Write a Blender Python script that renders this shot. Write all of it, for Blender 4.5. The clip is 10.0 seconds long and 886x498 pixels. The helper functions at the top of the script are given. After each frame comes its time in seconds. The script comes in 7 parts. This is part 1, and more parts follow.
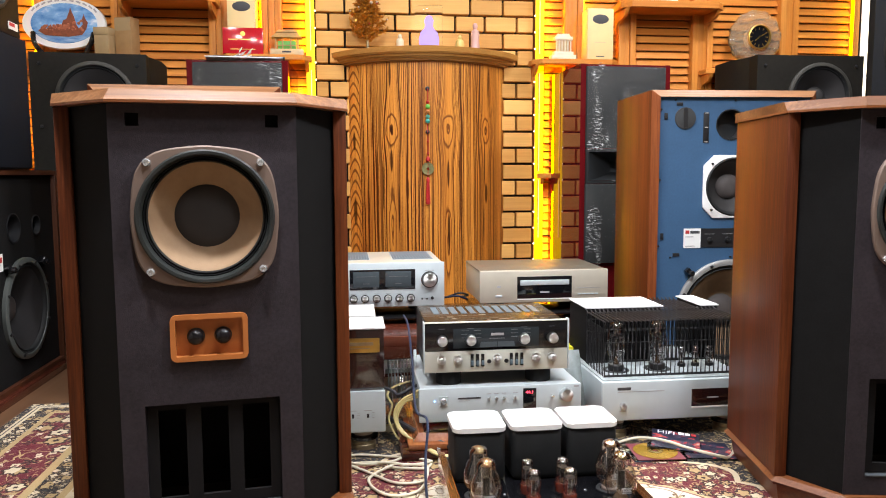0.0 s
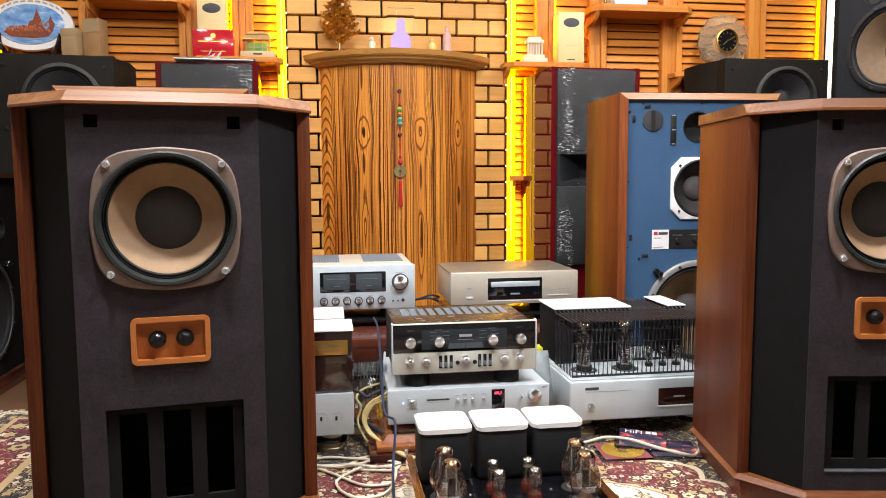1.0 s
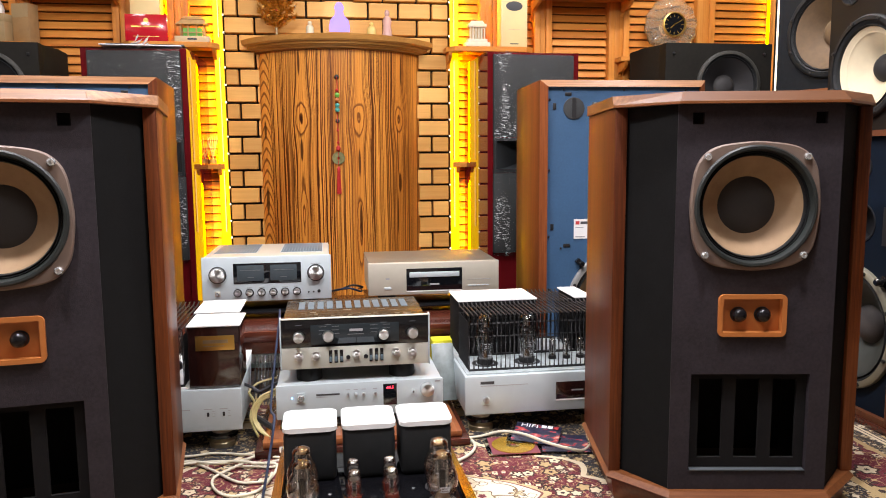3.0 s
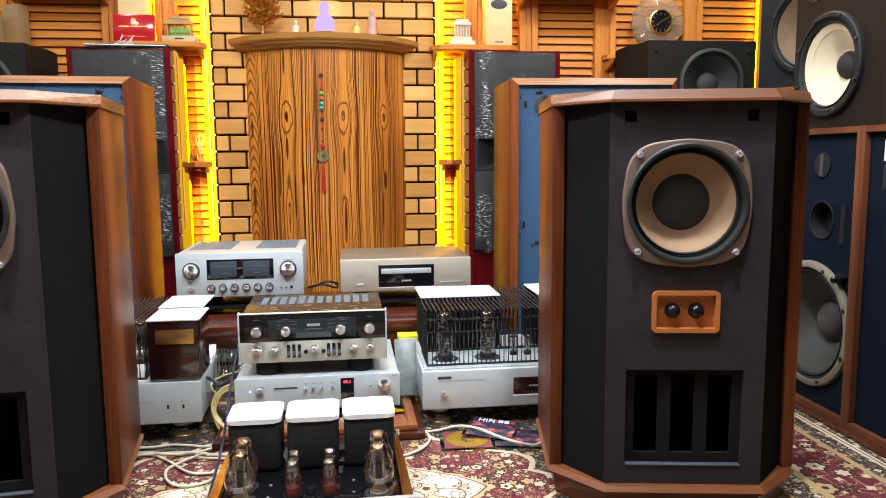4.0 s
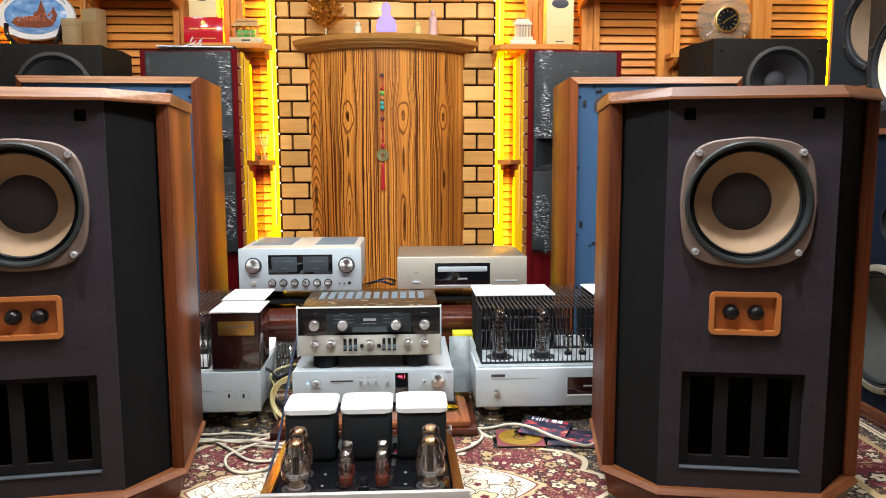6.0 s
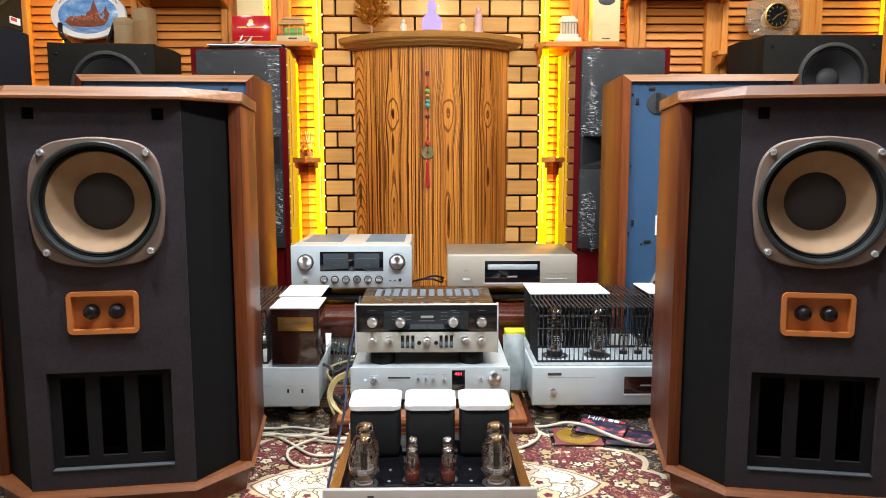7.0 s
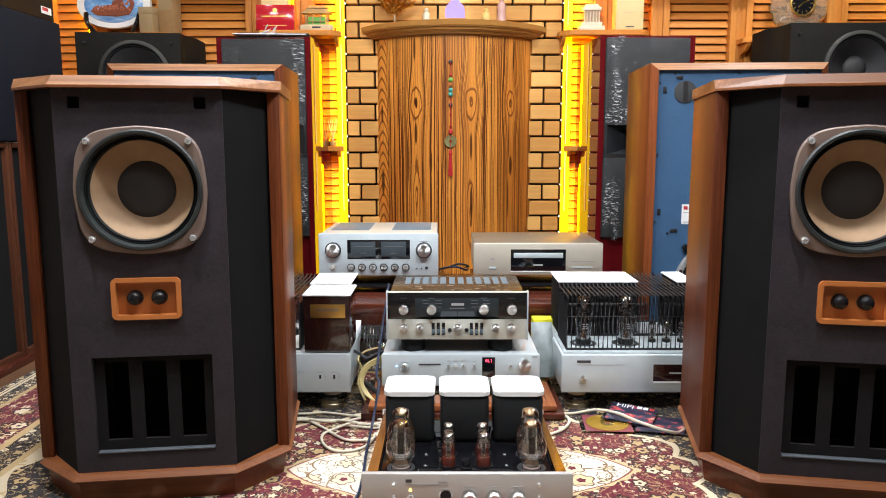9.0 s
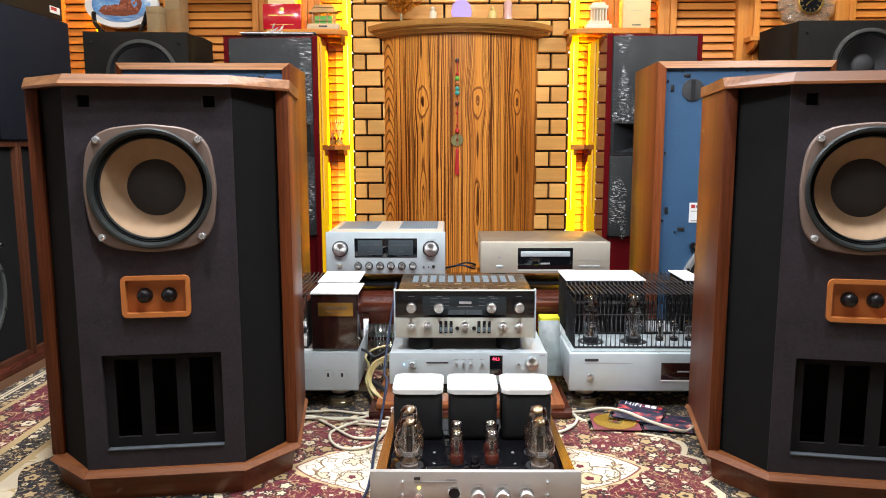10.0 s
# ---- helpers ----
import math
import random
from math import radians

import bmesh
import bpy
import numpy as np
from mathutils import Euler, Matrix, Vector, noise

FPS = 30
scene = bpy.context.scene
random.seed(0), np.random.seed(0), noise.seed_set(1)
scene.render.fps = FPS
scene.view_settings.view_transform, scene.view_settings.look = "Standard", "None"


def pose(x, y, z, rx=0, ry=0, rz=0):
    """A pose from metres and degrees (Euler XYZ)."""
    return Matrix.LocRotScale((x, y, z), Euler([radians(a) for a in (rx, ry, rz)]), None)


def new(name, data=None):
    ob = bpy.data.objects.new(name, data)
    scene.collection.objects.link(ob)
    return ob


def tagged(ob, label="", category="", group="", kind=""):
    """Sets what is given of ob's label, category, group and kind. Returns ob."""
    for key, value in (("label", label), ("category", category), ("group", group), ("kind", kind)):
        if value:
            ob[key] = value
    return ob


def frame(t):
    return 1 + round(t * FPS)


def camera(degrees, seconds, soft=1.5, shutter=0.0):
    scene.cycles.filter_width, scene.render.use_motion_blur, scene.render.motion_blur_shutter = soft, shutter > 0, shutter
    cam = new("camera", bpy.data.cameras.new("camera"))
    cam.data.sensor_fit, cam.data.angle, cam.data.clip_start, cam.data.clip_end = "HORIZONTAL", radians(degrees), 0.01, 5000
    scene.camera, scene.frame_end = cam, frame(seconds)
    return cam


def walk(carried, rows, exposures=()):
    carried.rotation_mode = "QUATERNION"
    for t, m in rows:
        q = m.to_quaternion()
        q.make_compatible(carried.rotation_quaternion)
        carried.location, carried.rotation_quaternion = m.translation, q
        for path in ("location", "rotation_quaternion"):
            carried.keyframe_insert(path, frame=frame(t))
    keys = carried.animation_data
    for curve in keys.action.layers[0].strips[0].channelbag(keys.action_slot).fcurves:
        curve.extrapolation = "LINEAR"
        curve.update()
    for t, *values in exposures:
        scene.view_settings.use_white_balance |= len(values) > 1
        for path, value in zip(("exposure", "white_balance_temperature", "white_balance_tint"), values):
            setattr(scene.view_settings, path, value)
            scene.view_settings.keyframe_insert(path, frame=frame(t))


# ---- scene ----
cam = camera(61.5, 10.0, 1.0)
METRES, EYE, TILT, LEAN, TURN = 0.75, 0.76, 0.0, 0.0, -7.1
ROWS = [
    (0.0, 0.0, 0.0, 0.0, -0.02, -5.65, 0.23),
    (0.5, 0.0111, 0.003, -0.0025, -0.82, -5.53, 0.24),
    (1.0, 0.039, -0.0064, -0.0042, -1.69, -5.43, 0.33),
    (1.5, 0.0765, -0.0095, 0.0051, -2.38, -5.39, 0.38),
    (2.0, 0.1897, 0.0154, 0.0029, -2.52, -5.57, 0.39),
    (2.5, 0.3235, 0.0285, 0.0217, -2.42, -6.27, 0.44),
    (3.0, 0.4422, 0.0272, 0.0348, -1.76, -6.91, 0.43),
    (4.5, 0.7165, -0.0235, 0.0278, 0.15, -7.07, 0.44),
    (5.0, 0.718, -0.0201, 0.0204, 0.96, -6.92, 0.34),
    (5.5, 0.7138, -0.025, 0.02, 2.57, -6.89, 0.25),
    (7.0, 0.5672, -0.051, 0.0269, 6.29, -7.19, 0.04),
    (7.5, 0.5161, -0.0641, 0.0277, 6.63, -7.35, 0.05),
    (8.0, 0.5026, -0.0654, 0.0225, 6.91, -7.58, 0.02),
    (8.5, 0.5102, -0.0772, 0.0234, 7.07, -7.94, 0.05),
    (9.0, 0.4998, -0.0822, 0.0262, 7.25, -8.03, 0.03),
    (9.5, 0.4934, -0.083, 0.0232, 7.45, -8.09, 0.08),
    (10.0, 0.4911, -0.0858, 0.0231, 7.65, -8.09, 0.09),
]
walk(cam, [(t, pose(0, 0, EYE, TILT, LEAN, TURN) @ pose(METRES * x, METRES * y, METRES * z, 90 + pitch, roll, yaw)) for t, x, y, z, yaw, pitch, roll in ROWS],
     [(0.0, 0.05, 6700, 13), (1.0, 0.07, 6850, 15), (2.0, 0.08, 6900, 17), (3.0, -0.01, 6850, 17), (4.5, 0.0, 6500, 10), (10.0, 0.0, 6500, 11)])

# ---- light ----
world = bpy.data.worlds.new("room_world")
scene.world = world
world.use_nodes = True
world.node_tree.nodes["Background"].inputs[0].default_value = (0.9, 0.93, 1.0, 1)
world.node_tree.nodes["Background"].inputs[1].default_value = 0.03
scene.view_settings.exposure = 0.0


def area_lamp(name, m, sx, sy, power, colour):
    data = bpy.data.lights.new(name, "AREA")
    data.shape, data.size, data.size_y, data.energy, data.color = "RECTANGLE", sx, sy, power, colour
    ob = new(name, data)
    ob.matrix_world = m
    return ob


CEILING = 2.45
# all out of view; those after the first three are fill added to brighten
LAMPS = [(0.44, 2.35, 0.30, 38), (-0.27, 1.10, 0.10, 47), (1.02, 1.06, 0.10, 48), (0.40, 0.50, 0.35, 14), (-1.05, 1.75, 0.3, 13), (-1.0, 2.9, 0.3, 7), (1.95, 2.9, 0.3, 29), (1.70, 1.60, 0.3, 9)]
for px, py, size, power in LAMPS:
    area_lamp("ceiling_panel_light", pose(px, py, CEILING - 0.05), size, size, power, (0.91, 0.95, 1.0))


# ---- node helpers ----
class S:
    """A socket with arithmetic."""

    def __init__(self, nt, out):
        self.nt, self.out = nt, out

    def op(self, kind, *others):
        n = self.nt.nodes.new("ShaderNodeMath")
        n.operation = kind
        for i, v in enumerate((self, *others)):
            if isinstance(v, S):
                self.nt.links.new(v.out, n.inputs[i])
            else:
                n.inputs[i].default_value = v
        return S(self.nt, n.outputs[0])

    def __add__(self, o): return self.op("ADD", o)
    def __sub__(self, o): return self.op("SUBTRACT", o)
    def __mul__(self, o): return self.op("MULTIPLY", o)
    def __truediv__(self, o): return self.op("DIVIDE", o)

    def over(self, v): return self.op("GREATER_THAN", v)
    def under(self, v): return self.op("LESS_THAN", v)

    def step(self, a, b):
        n = self.nt.nodes.new("ShaderNodeMapRange")
        n.interpolation_type = "SMOOTHSTEP"
        self.nt.links.new(self.out, n.inputs[0])
        n.inputs[1].default_value, n.inputs[2].default_value = a, b
        return S(self.nt, n.outputs[0])


class Mat:
    """A node material under construction."""

    def __init__(self, name):
        self.mat = bpy.data.materials.new(name)
        self.mat.use_nodes = True
        self.nt = self.mat.node_tree
        self.bsdf = self.nt.nodes["Principled BSDF"]
        self.coord = self.nt.nodes.new("ShaderNodeTexCoord")

    def axes(self, which="Object"):
        n = self.nt.nodes.new("ShaderNodeSeparateXYZ")
        self.nt.links.new(self.coord.outputs[which], n.inputs[0])
        return [S(self.nt, o) for o in n.outputs]

    def rand(self):
        return S(self.nt, self.nt.nodes.new("ShaderNodeObjectInfo").outputs["Random"])

    def vec(self, x, y, z):
        n = self.nt.nodes.new("ShaderNodeCombineXYZ")
        for i, v in enumerate((x, y, z)):
            if isinstance(v, S):
                self.nt.links.new(v.out, n.inputs[i])
            else:
                n.inputs[i].default_value = v
        return S(self.nt, n.outputs[0])

    def noise(self, scale, detail=3.0, rough=0.55, vec=None, dist=0.0):
        n = self.nt.nodes.new("ShaderNodeTexNoise")
        self.nt.links.new(vec.out if vec else self.coord.outputs["Object"], n.inputs["Vector"])
        n.inputs["Scale"].default_value, n.inputs["Detail"].default_value = scale, detail
        n.inputs["Roughness"].default_value, n.inputs["Distortion"].default_value = rough, dist
        return S(self.nt, n.outputs["Fac"])

    def voronoi(self, scale, vec=None, rnd=1.0, feature="F1"):
        n = self.nt.nodes.new("ShaderNodeTexVoronoi")
        n.feature = feature
        self.nt.links.new(vec.out if vec else self.coord.outputs["Object"], n.inputs["Vector"])
        n.inputs["Scale"].default_value, n.inputs["Randomness"].default_value = scale, rnd
        return n

    def ramp(self, fac, *stops):
        n = self.nt.nodes.new("ShaderNodeValToRGB")
        el = n.color_ramp.elements
        while len(el) < len(stops):
            el.new(0.5)
        for e, (pos, col) in zip(el, stops):
            e.position, e.color = pos, (*col, 1)
        self.nt.links.new(fac.out, n.inputs[0])
        return S(self.nt, n.outputs[0])

    def mix(self, fac, a, b, kind="MIX"):
        n = self.nt.nodes.new("ShaderNodeMix")
        n.data_type, n.blend_type = "RGBA", kind
        for sock, v in ((n.inputs[0], fac), (n.inputs[6], a), (n.inputs[7], b)):
            if isinstance(v, S):
                self.nt.links.new(v.out, sock)
            elif isinstance(v, tuple):
                sock.default_value = (*v, 1)
            else:
                sock.default_value = v
        return S(self.nt, n.outputs[2])

    def put(self, key, v):
        sock = self.bsdf.inputs[key]
        if isinstance(v, S):
            self.nt.links.new(v.out, sock)
        elif isinstance(v, tuple):
            sock.default_value = (*v, 1)
        else:
            sock.default_value = v
        return self

    def bump(self, height, strength, distance=0.002):
        n = self.nt.nodes.new("ShaderNodeBump")
        n.inputs["Strength"].default_value, n.inputs["Distance"].default_value = strength, distance
        self.nt.links.new(height.out, n.inputs["Height"])
        self.nt.links.new(n.outputs[0], self.bsdf.inputs["Normal"])
        return self


def plain(name, colour, rough=0.5, metal=0.0, grain=0.12, scale=40.0, bump=0.0, coat=0.0, spec=0.5):
    """A nearly plain surface with fine grain and larger patches."""
    m = Mat(name)
    n = m.noise(scale, 4) * 0.6 + m.noise(scale / 9, 2) * 0.4
    lo, hi = tuple(c * (1 - grain) for c in colour), tuple(min(1, c * (1 + grain)) for c in colour)
    m.put("Base Color", m.ramp(n, (0.3, lo), (0.7, hi)))
    m.put("Roughness", n * (0.3 * rough) + rough * 0.85).put("Metallic", metal)
    m.put("Coat Weight", coat).put("Coat Roughness", 0.08).put("Specular IOR Level", spec)
    if bump:
        m.bump(m.noise(scale * 4, 2), bump, 0.001)
    return m.mat


def wood(name, dark, mid, light, along="z", rings=60.0, rough=0.4, coat=0.0, contrast=1.0, vary=0.0, bump=0.15, spec=0.25):
    """Wood whose grain runs along one axis of the part."""
    m = Mat(name)
    x, y, z = m.axes()
    r = m.rand() * 37.0
    long, a, b = {"z": (z, x, y), "x": (x, y, z), "y": (y, x, z)}[along]
    v = m.vec(a + r, b, long * 0.07)
    broad = m.noise(7, 3, 0.5, v)
    fine = m.noise(rings * 2.2, 3, 0.6, m.vec(a + r, b, long * 0.025))
    pores = m.noise(rings * 7, 2, 0.6, m.vec(a + r, b, long * 0.05))
    f = broad * (0.9 * contrast) + fine * (0.55 * contrast) + pores * 0.25 + (0.5 - 0.85 * contrast)
    col = m.ramp(f, (0.25, dark), (0.52, mid), (0.8, light))
    if vary:
        col = m.mix(vary, col, m.ramp(m.rand(), (0.0, tuple(c * 0.62 for c in mid)), (0.55, mid), (1.0, tuple(min(1, c * 1.35) for c in light))))
    m.put("Base Color", col).put("Roughness", fine * 0.2 + (rough - 0.1)).put("Coat Weight", coat).put("Coat Roughness", 0.12).put("Specular IOR Level", spec)
    m.bump(fine * 0.6 + pores * 0.4, bump, 0.0012)
    return m.mat


def glow(name, colour, strength):
    m = Mat(name)
    m.put("Base Color", colour).put("Emission Color", colour).put("Emission Strength", strength)
    return m.mat


def glass(name, colour=(1, 1, 1), rough=0.0, ior=1.45):
    m = Mat(name)
    m.put("Base Color", colour).put("Roughness", rough).put("Transmission Weight", 1.0).put("IOR", ior)
    return m.mat


TEAK = ((0.068, 0.0150, 0.0045), (0.150, 0.0365, 0.0092), (0.255, 0.0720, 0.0180))
PINE = ((0.42, 0.1302, 0.0185), (0.6, 0.2232, 0.0378), (0.74, 0.3348, 0.0756))
m_teak = wood("teak_veneer", *TEAK, rough=0.42, rings=90, contrast=1.35, spec=0.28)
m_teak_x = wood("teak_edge", (0.13, 0.040, 0.013), (0.22, 0.075, 0.024), (0.32, 0.125, 0.045), along="x", rough=0.42, spec=0.32)
# lighter teak for caps and edges: the overhead light is put in its colour
m_teak_lit = wood("lit_teak_cap", (0.115, 0.044, 0.017), (0.210, 0.089, 0.034), (0.32, 0.152, 0.064), along="x", contrast=1.7, rough=0.42, spec=0.28)
m_pine_x = wood("pine_louver", *PINE, along="x", rings=40, rough=0.45, vary=0.25)
m_pine_z = wood("pine_stile", *PINE, rings=40, rough=0.45, vary=0.15)
m_block = wood("pine_block", (0.50, 0.22, 0.050), (0.70, 0.365, 0.098), (0.80, 0.46, 0.15), along="x", rings=30, rough=0.5, vary=0.45)
m_joint = plain("black_joint", (0.02, 0.018, 0.016), 0.7)
m_mahog = wood("mahogany_lacquer", (0.035, 0.009, 0.006), (0.075, 0.018, 0.010), (0.12, 0.032, 0.016), along="x", rings=40, rough=0.2, coat=0.6)
m_platform = wood("platform_wood", (0.16, 0.045, 0.015), (0.26, 0.085, 0.03), (0.36, 0.14, 0.05), along="y", rings=40, rough=0.22, coat=0.5)
m_floor = wood("floor_laminate", (0.06, 0.028, 0.014), (0.10, 0.05, 0.026), (0.145, 0.078, 0.042), along="y", rings=30, rough=0.35, vary=0.3)
m_black = plain("black_paint", (0.014, 0.014, 0.015), 0.45)
m_gloss_black = plain("gloss_black", (0.008, 0.008, 0.009), 0.08, grain=0.05, coat=0.1)
m_cloth = plain("black_cloth", (0.0072, 0.0070, 0.0072), 0.9, scale=260, grain=0.4, bump=0.5, spec=0.15)
m_baffle = plain("dark_plum_baffle", (0.0305, 0.0245, 0.0300), 0.7, scale=170, grain=0.36, bump=0.5, spec=0.25)
m_alu = plain("brushed_aluminium", (0.55, 0.625, 0.655), 0.42, metal=0.2, grain=0.05, scale=25)
m_alu_warm = plain("champagne_aluminium", (0.56, 0.52, 0.43), 0.42, metal=0.3, grain=0.05, scale=25)
m_silver = plain("silver_paint", (0.48, 0.545, 0.57), 0.42, metal=0.2, grain=0.04, scale=25)
m_front = plain("warm_satin_front", (0.52, 0.50, 0.48), 0.38, metal=0.35, grain=0.06, scale=25)
m_champagne = plain("warm_brushed_front", (0.60, 0.61, 0.54), 0.40, metal=0.3, grain=0.06, scale=25)
m_steel = plain("polished_steel", (0.80, 0.82, 0.82), 0.16, metal=0.75, grain=0.05)


def spun_metal(name, colour, rough):
    """Metal turned on a lathe: its highlight fans out from the middle."""
    m = Mat(name)
    tan = m.nt.nodes.new("ShaderNodeTangent")
    tan.direction_type, tan.axis = "RADIAL", "Y"
    m.nt.links.new(tan.outputs[0], m.bsdf.inputs["Tangent"])
    m.put("Base Color", m.ramp(m.noise(60, 2), (0.3, tuple(c * 0.93 for c in colour)), (0.7, colour))).put("Metallic", 1.0).put("Roughness", rough).put("Anisotropic", 1.0)
    return m.mat


m_spun = spun_metal("spun_aluminium", (0.80, 0.81, 0.80), 0.40)
m_castalu = plain("cast_frame", (0.185, 0.132, 0.106), 0.5, metal=0.1, grain=0.08)
m_rubber = plain("rubber", (0.014, 0.015, 0.016), 0.6, grain=0.2, spec=0.25)
m_white = plain("white_enamel", (0.83, 0.83, 0.82), 0.4, grain=0.03)
m_screen = plain("display_glass", (0.006, 0.007, 0.009), 0.06, grain=0.05, coat=1.0)
m_gold = plain("gold_plate", (0.60, 0.38, 0.10), 0.32, metal=0.9, grain=0.08)
m_ink = plain("dark_print", (0.05, 0.05, 0.055), 0.6)
m_grey_print = plain("grey_print", (0.35, 0.35, 0.36), 0.6)
m_plaster = plain("wall_plaster", (0.42, 0.38, 0.33), 0.8, grain=0.06, scale=12)
m_ceiling = plain("ceiling_paint", (0.68, 0.66, 0.62), 0.85, grain=0.04, scale=12)
m_panel = glow("light_diffuser", (0.97, 0.98, 1.0), 8.0)
m_led = glow("yellow_led_strip", (1.0, 0.62, 0.0), 26.0)
m_led_bright = glow("bright_yellow_led_strip", (1.0, 0.64, 0.0), 70.0)
m_led_line = glow("yellow_led_line", (1.0, 0.60, 0.0), 1.35)
# dark brown put in for the shade in the gaps between slats
m_slat_shade = plain("shade_brown_backing", (0.10, 0.04, 0.012), 0.7, grain=0.2)


# ---- mesh helpers ----
def link(name, bm, material, label="", smooth=40):
    me = bpy.data.meshes.new(name)
    bmesh.ops.recalc_face_normals(bm, faces=bm.faces[:])
    bm.to_mesh(me)
    bm.free()
    if smooth:
        me.shade_smooth()
        me.set_sharp_from_angle(angle=radians(smooth))
    me.materials.append(material)
    ob = new(name, me)
    return tagged(ob, label)


def part(name, bm, material, parent, label="", smooth=40):
    """One mesh under a thing or a part, built in the thing's own axes."""
    ob = link(name, bm, material, label, smooth)
    ob.parent = parent
    return ob


def thing(name, label, category, m, group="", kind=""):
    ob = new(name)
    ob.empty_display_size = 0.1
    ob.matrix_world = m
    return tagged(ob, label, category, group, kind)


def solo(name, bm, material, label, category, m=None, group="", kind="", smooth=40):
    ob = link(name, bm, material, label, smooth)
    if m:
        ob.matrix_world = m
    return tagged(ob, label, category, group, kind)


def box(x0, x1, y0, y1, z0, z1, bev=0.0, bm=None, seg=2):
    bm = bm or bmesh.new()
    made = bmesh.ops.create_cube(bm, size=1)["verts"]
    for v in made:
        v.co = Vector(((x0 + x1) / 2 + v.co.x * (x1 - x0), (y0 + y1) / 2 + v.co.y * (y1 - y0), (z0 + z1) / 2 + v.co.z * (z1 - z0)))
    if bev:
        edges = list({e for v in made for e in v.link_edges})
        bmesh.ops.bevel(bm, geom=edges, offset=bev, segments=seg, affect="EDGES", profile=0.5)
    return bm


def prism(pts, z0, z1, bev=0.0, bm=None, top=None):
    """An upright prism on a plan; top: another plan for the upper end."""
    bm = bm or bmesh.new()
    lo = [bm.verts.new((x, y, z0)) for x, y in pts]
    hi = [bm.verts.new((x, y, z1)) for x, y in (top or pts)]
    n = len(pts)
    faces = [bm.faces.new(lo[::-1]), bm.faces.new(hi)]
    faces += [bm.faces.new((lo[i], lo[(i + 1) % n], hi[(i + 1) % n], hi[i])) for i in range(n)]
    if bev:
        edges = list({e for f in faces for e in f.edges})
        bmesh.ops.bevel(bm, geom=edges, offset=bev, segments=1, affect="EDGES")
    return bm


def lathe(profile, m=None, segs=40, bm=None, close=False):
    """A profile of (radius, height) turned round z, then moved by m."""
    bm = bm or bmesh.new()
    m = m or Matrix()
    rings = []
    for r, h in profile:
        if r < 1e-6:
            rings.append([bm.verts.new(m @ Vector((0, 0, h)))])
        else:
            rings.append([bm.verts.new(m @ Vector((r * math.cos(2 * math.pi * i / segs), r * math.sin(2 * math.pi * i / segs), h))) for i in range(segs)])
    pairs = list(zip(rings, rings[1:])) + ([(rings[-1], rings[0])] if close else [])
    for a, b in pairs:
        for i in range(segs):
            j = (i + 1) % segs
            if len(a) == 1 and len(b) == 1:
                continue
            if len(a) == 1:
                bm.faces.new((a[0], b[j], b[i]))
            elif len(b) == 1:
                bm.faces.new((a[i], a[j], b[0]))
            else:
                bm.faces.new((a[i], a[j], b[j], b[i]))
    return bm


def rod(a, b, r, bm=None, segs=8):
    a, b = Vector(a), Vector(b)
    m = Matrix.Translation(a) @ (b - a).to_track_quat("Z", "Y").to_matrix().to_4x4()
    h = (b - a).length
    return lathe([(0, 0), (r, 0), (r, h), (0, h)], m, segs, bm)


def sweep(points, r, bm=None, segs=8, smooth=6):
    """A round cable along points, rounded by Catmull-Rom."""
    bm = bm or bmesh.new()
    pts = [Vector(p) for p in points]
    path = []
    for i in range(len(pts) - 1):
        p0, p1, p2, p3 = pts[max(i - 1, 0)], pts[i], pts[i + 1], pts[min(i + 2, len(pts) - 1)]
        for k in range(smooth):
            t = k / smooth
            path.append(0.5 * (2 * p1 + (p2 - p0) * t + (2 * p0 - 5 * p1 + 4 * p2 - p3) * t * t + (3 * p1 - p0 - 3 * p2 + p3) * t ** 3))
    path.append(pts[-1])
    rings = []
    for i, p in enumerate(path):
        d = (path[min(i + 1, len(path) - 1)] - path[max(i - 1, 0)]).normalized()
        q = d.to_track_quat("Z", "Y")
        rings.append([bm.verts.new(p + q @ Vector((r * math.cos(2 * math.pi * k / segs), r * math.sin(2 * math.pi * k / segs), 0))) for k in range(segs)])
    for a, b in zip(rings, rings[1:]):
        for k in range(segs):
            j = (k + 1) % segs
            bm.faces.new((a[k], a[j], b[j], b[k]))
    bm.faces.new(rings[0][::-1])
    bm.faces.new(rings[-1])
    return bm


def frame_ring(x0, x1, z0, z1, w, y0, y1, r=0.0, bm=None, seg=5):
    """A rectangular frame in the xz plane, with rounded corners."""
    bm = bm or bmesh.new()

    def loop(ax0, ax1, az0, az1, rad):
        out = []
        for cx, cz, a0 in ((ax1 - rad, az1 - rad, 0), (ax0 + rad, az1 - rad, 90), (ax0 + rad, az0 + rad, 180), (ax1 - rad, az0 + rad, 270)):
            out += [(cx + rad * math.cos(radians(a0 + 90 * k / seg)), cz + rad * math.sin(radians(a0 + 90 * k / seg))) for k in range(seg + 1)]
        return out

    o, i = loop(x0, x1, z0, z1, max(r, 1e-4)), loop(x0 + w, x1 - w, z0 + w, z1 - w, max(r - w, 1e-4))
    rows = [[bm.verts.new((x, y, z)) for x, z in pts] for pts, y in ((o, y1), (o, y0), (i, y0), (i, y1))]
    n = len(o)
    for a, b in zip(rows, rows[1:] + rows[:1]):
        for k in range(n):
            j = (k + 1) % n
            bm.faces.new((a[k], a[j], b[j], b[k]))
    return bm


FACE = Matrix.Rotation(radians(90), 4, "X")  # turns z towards -y, the front of a thing


def facing(x, y, z):
    return Matrix.Translation((x, y, z)) @ FACE


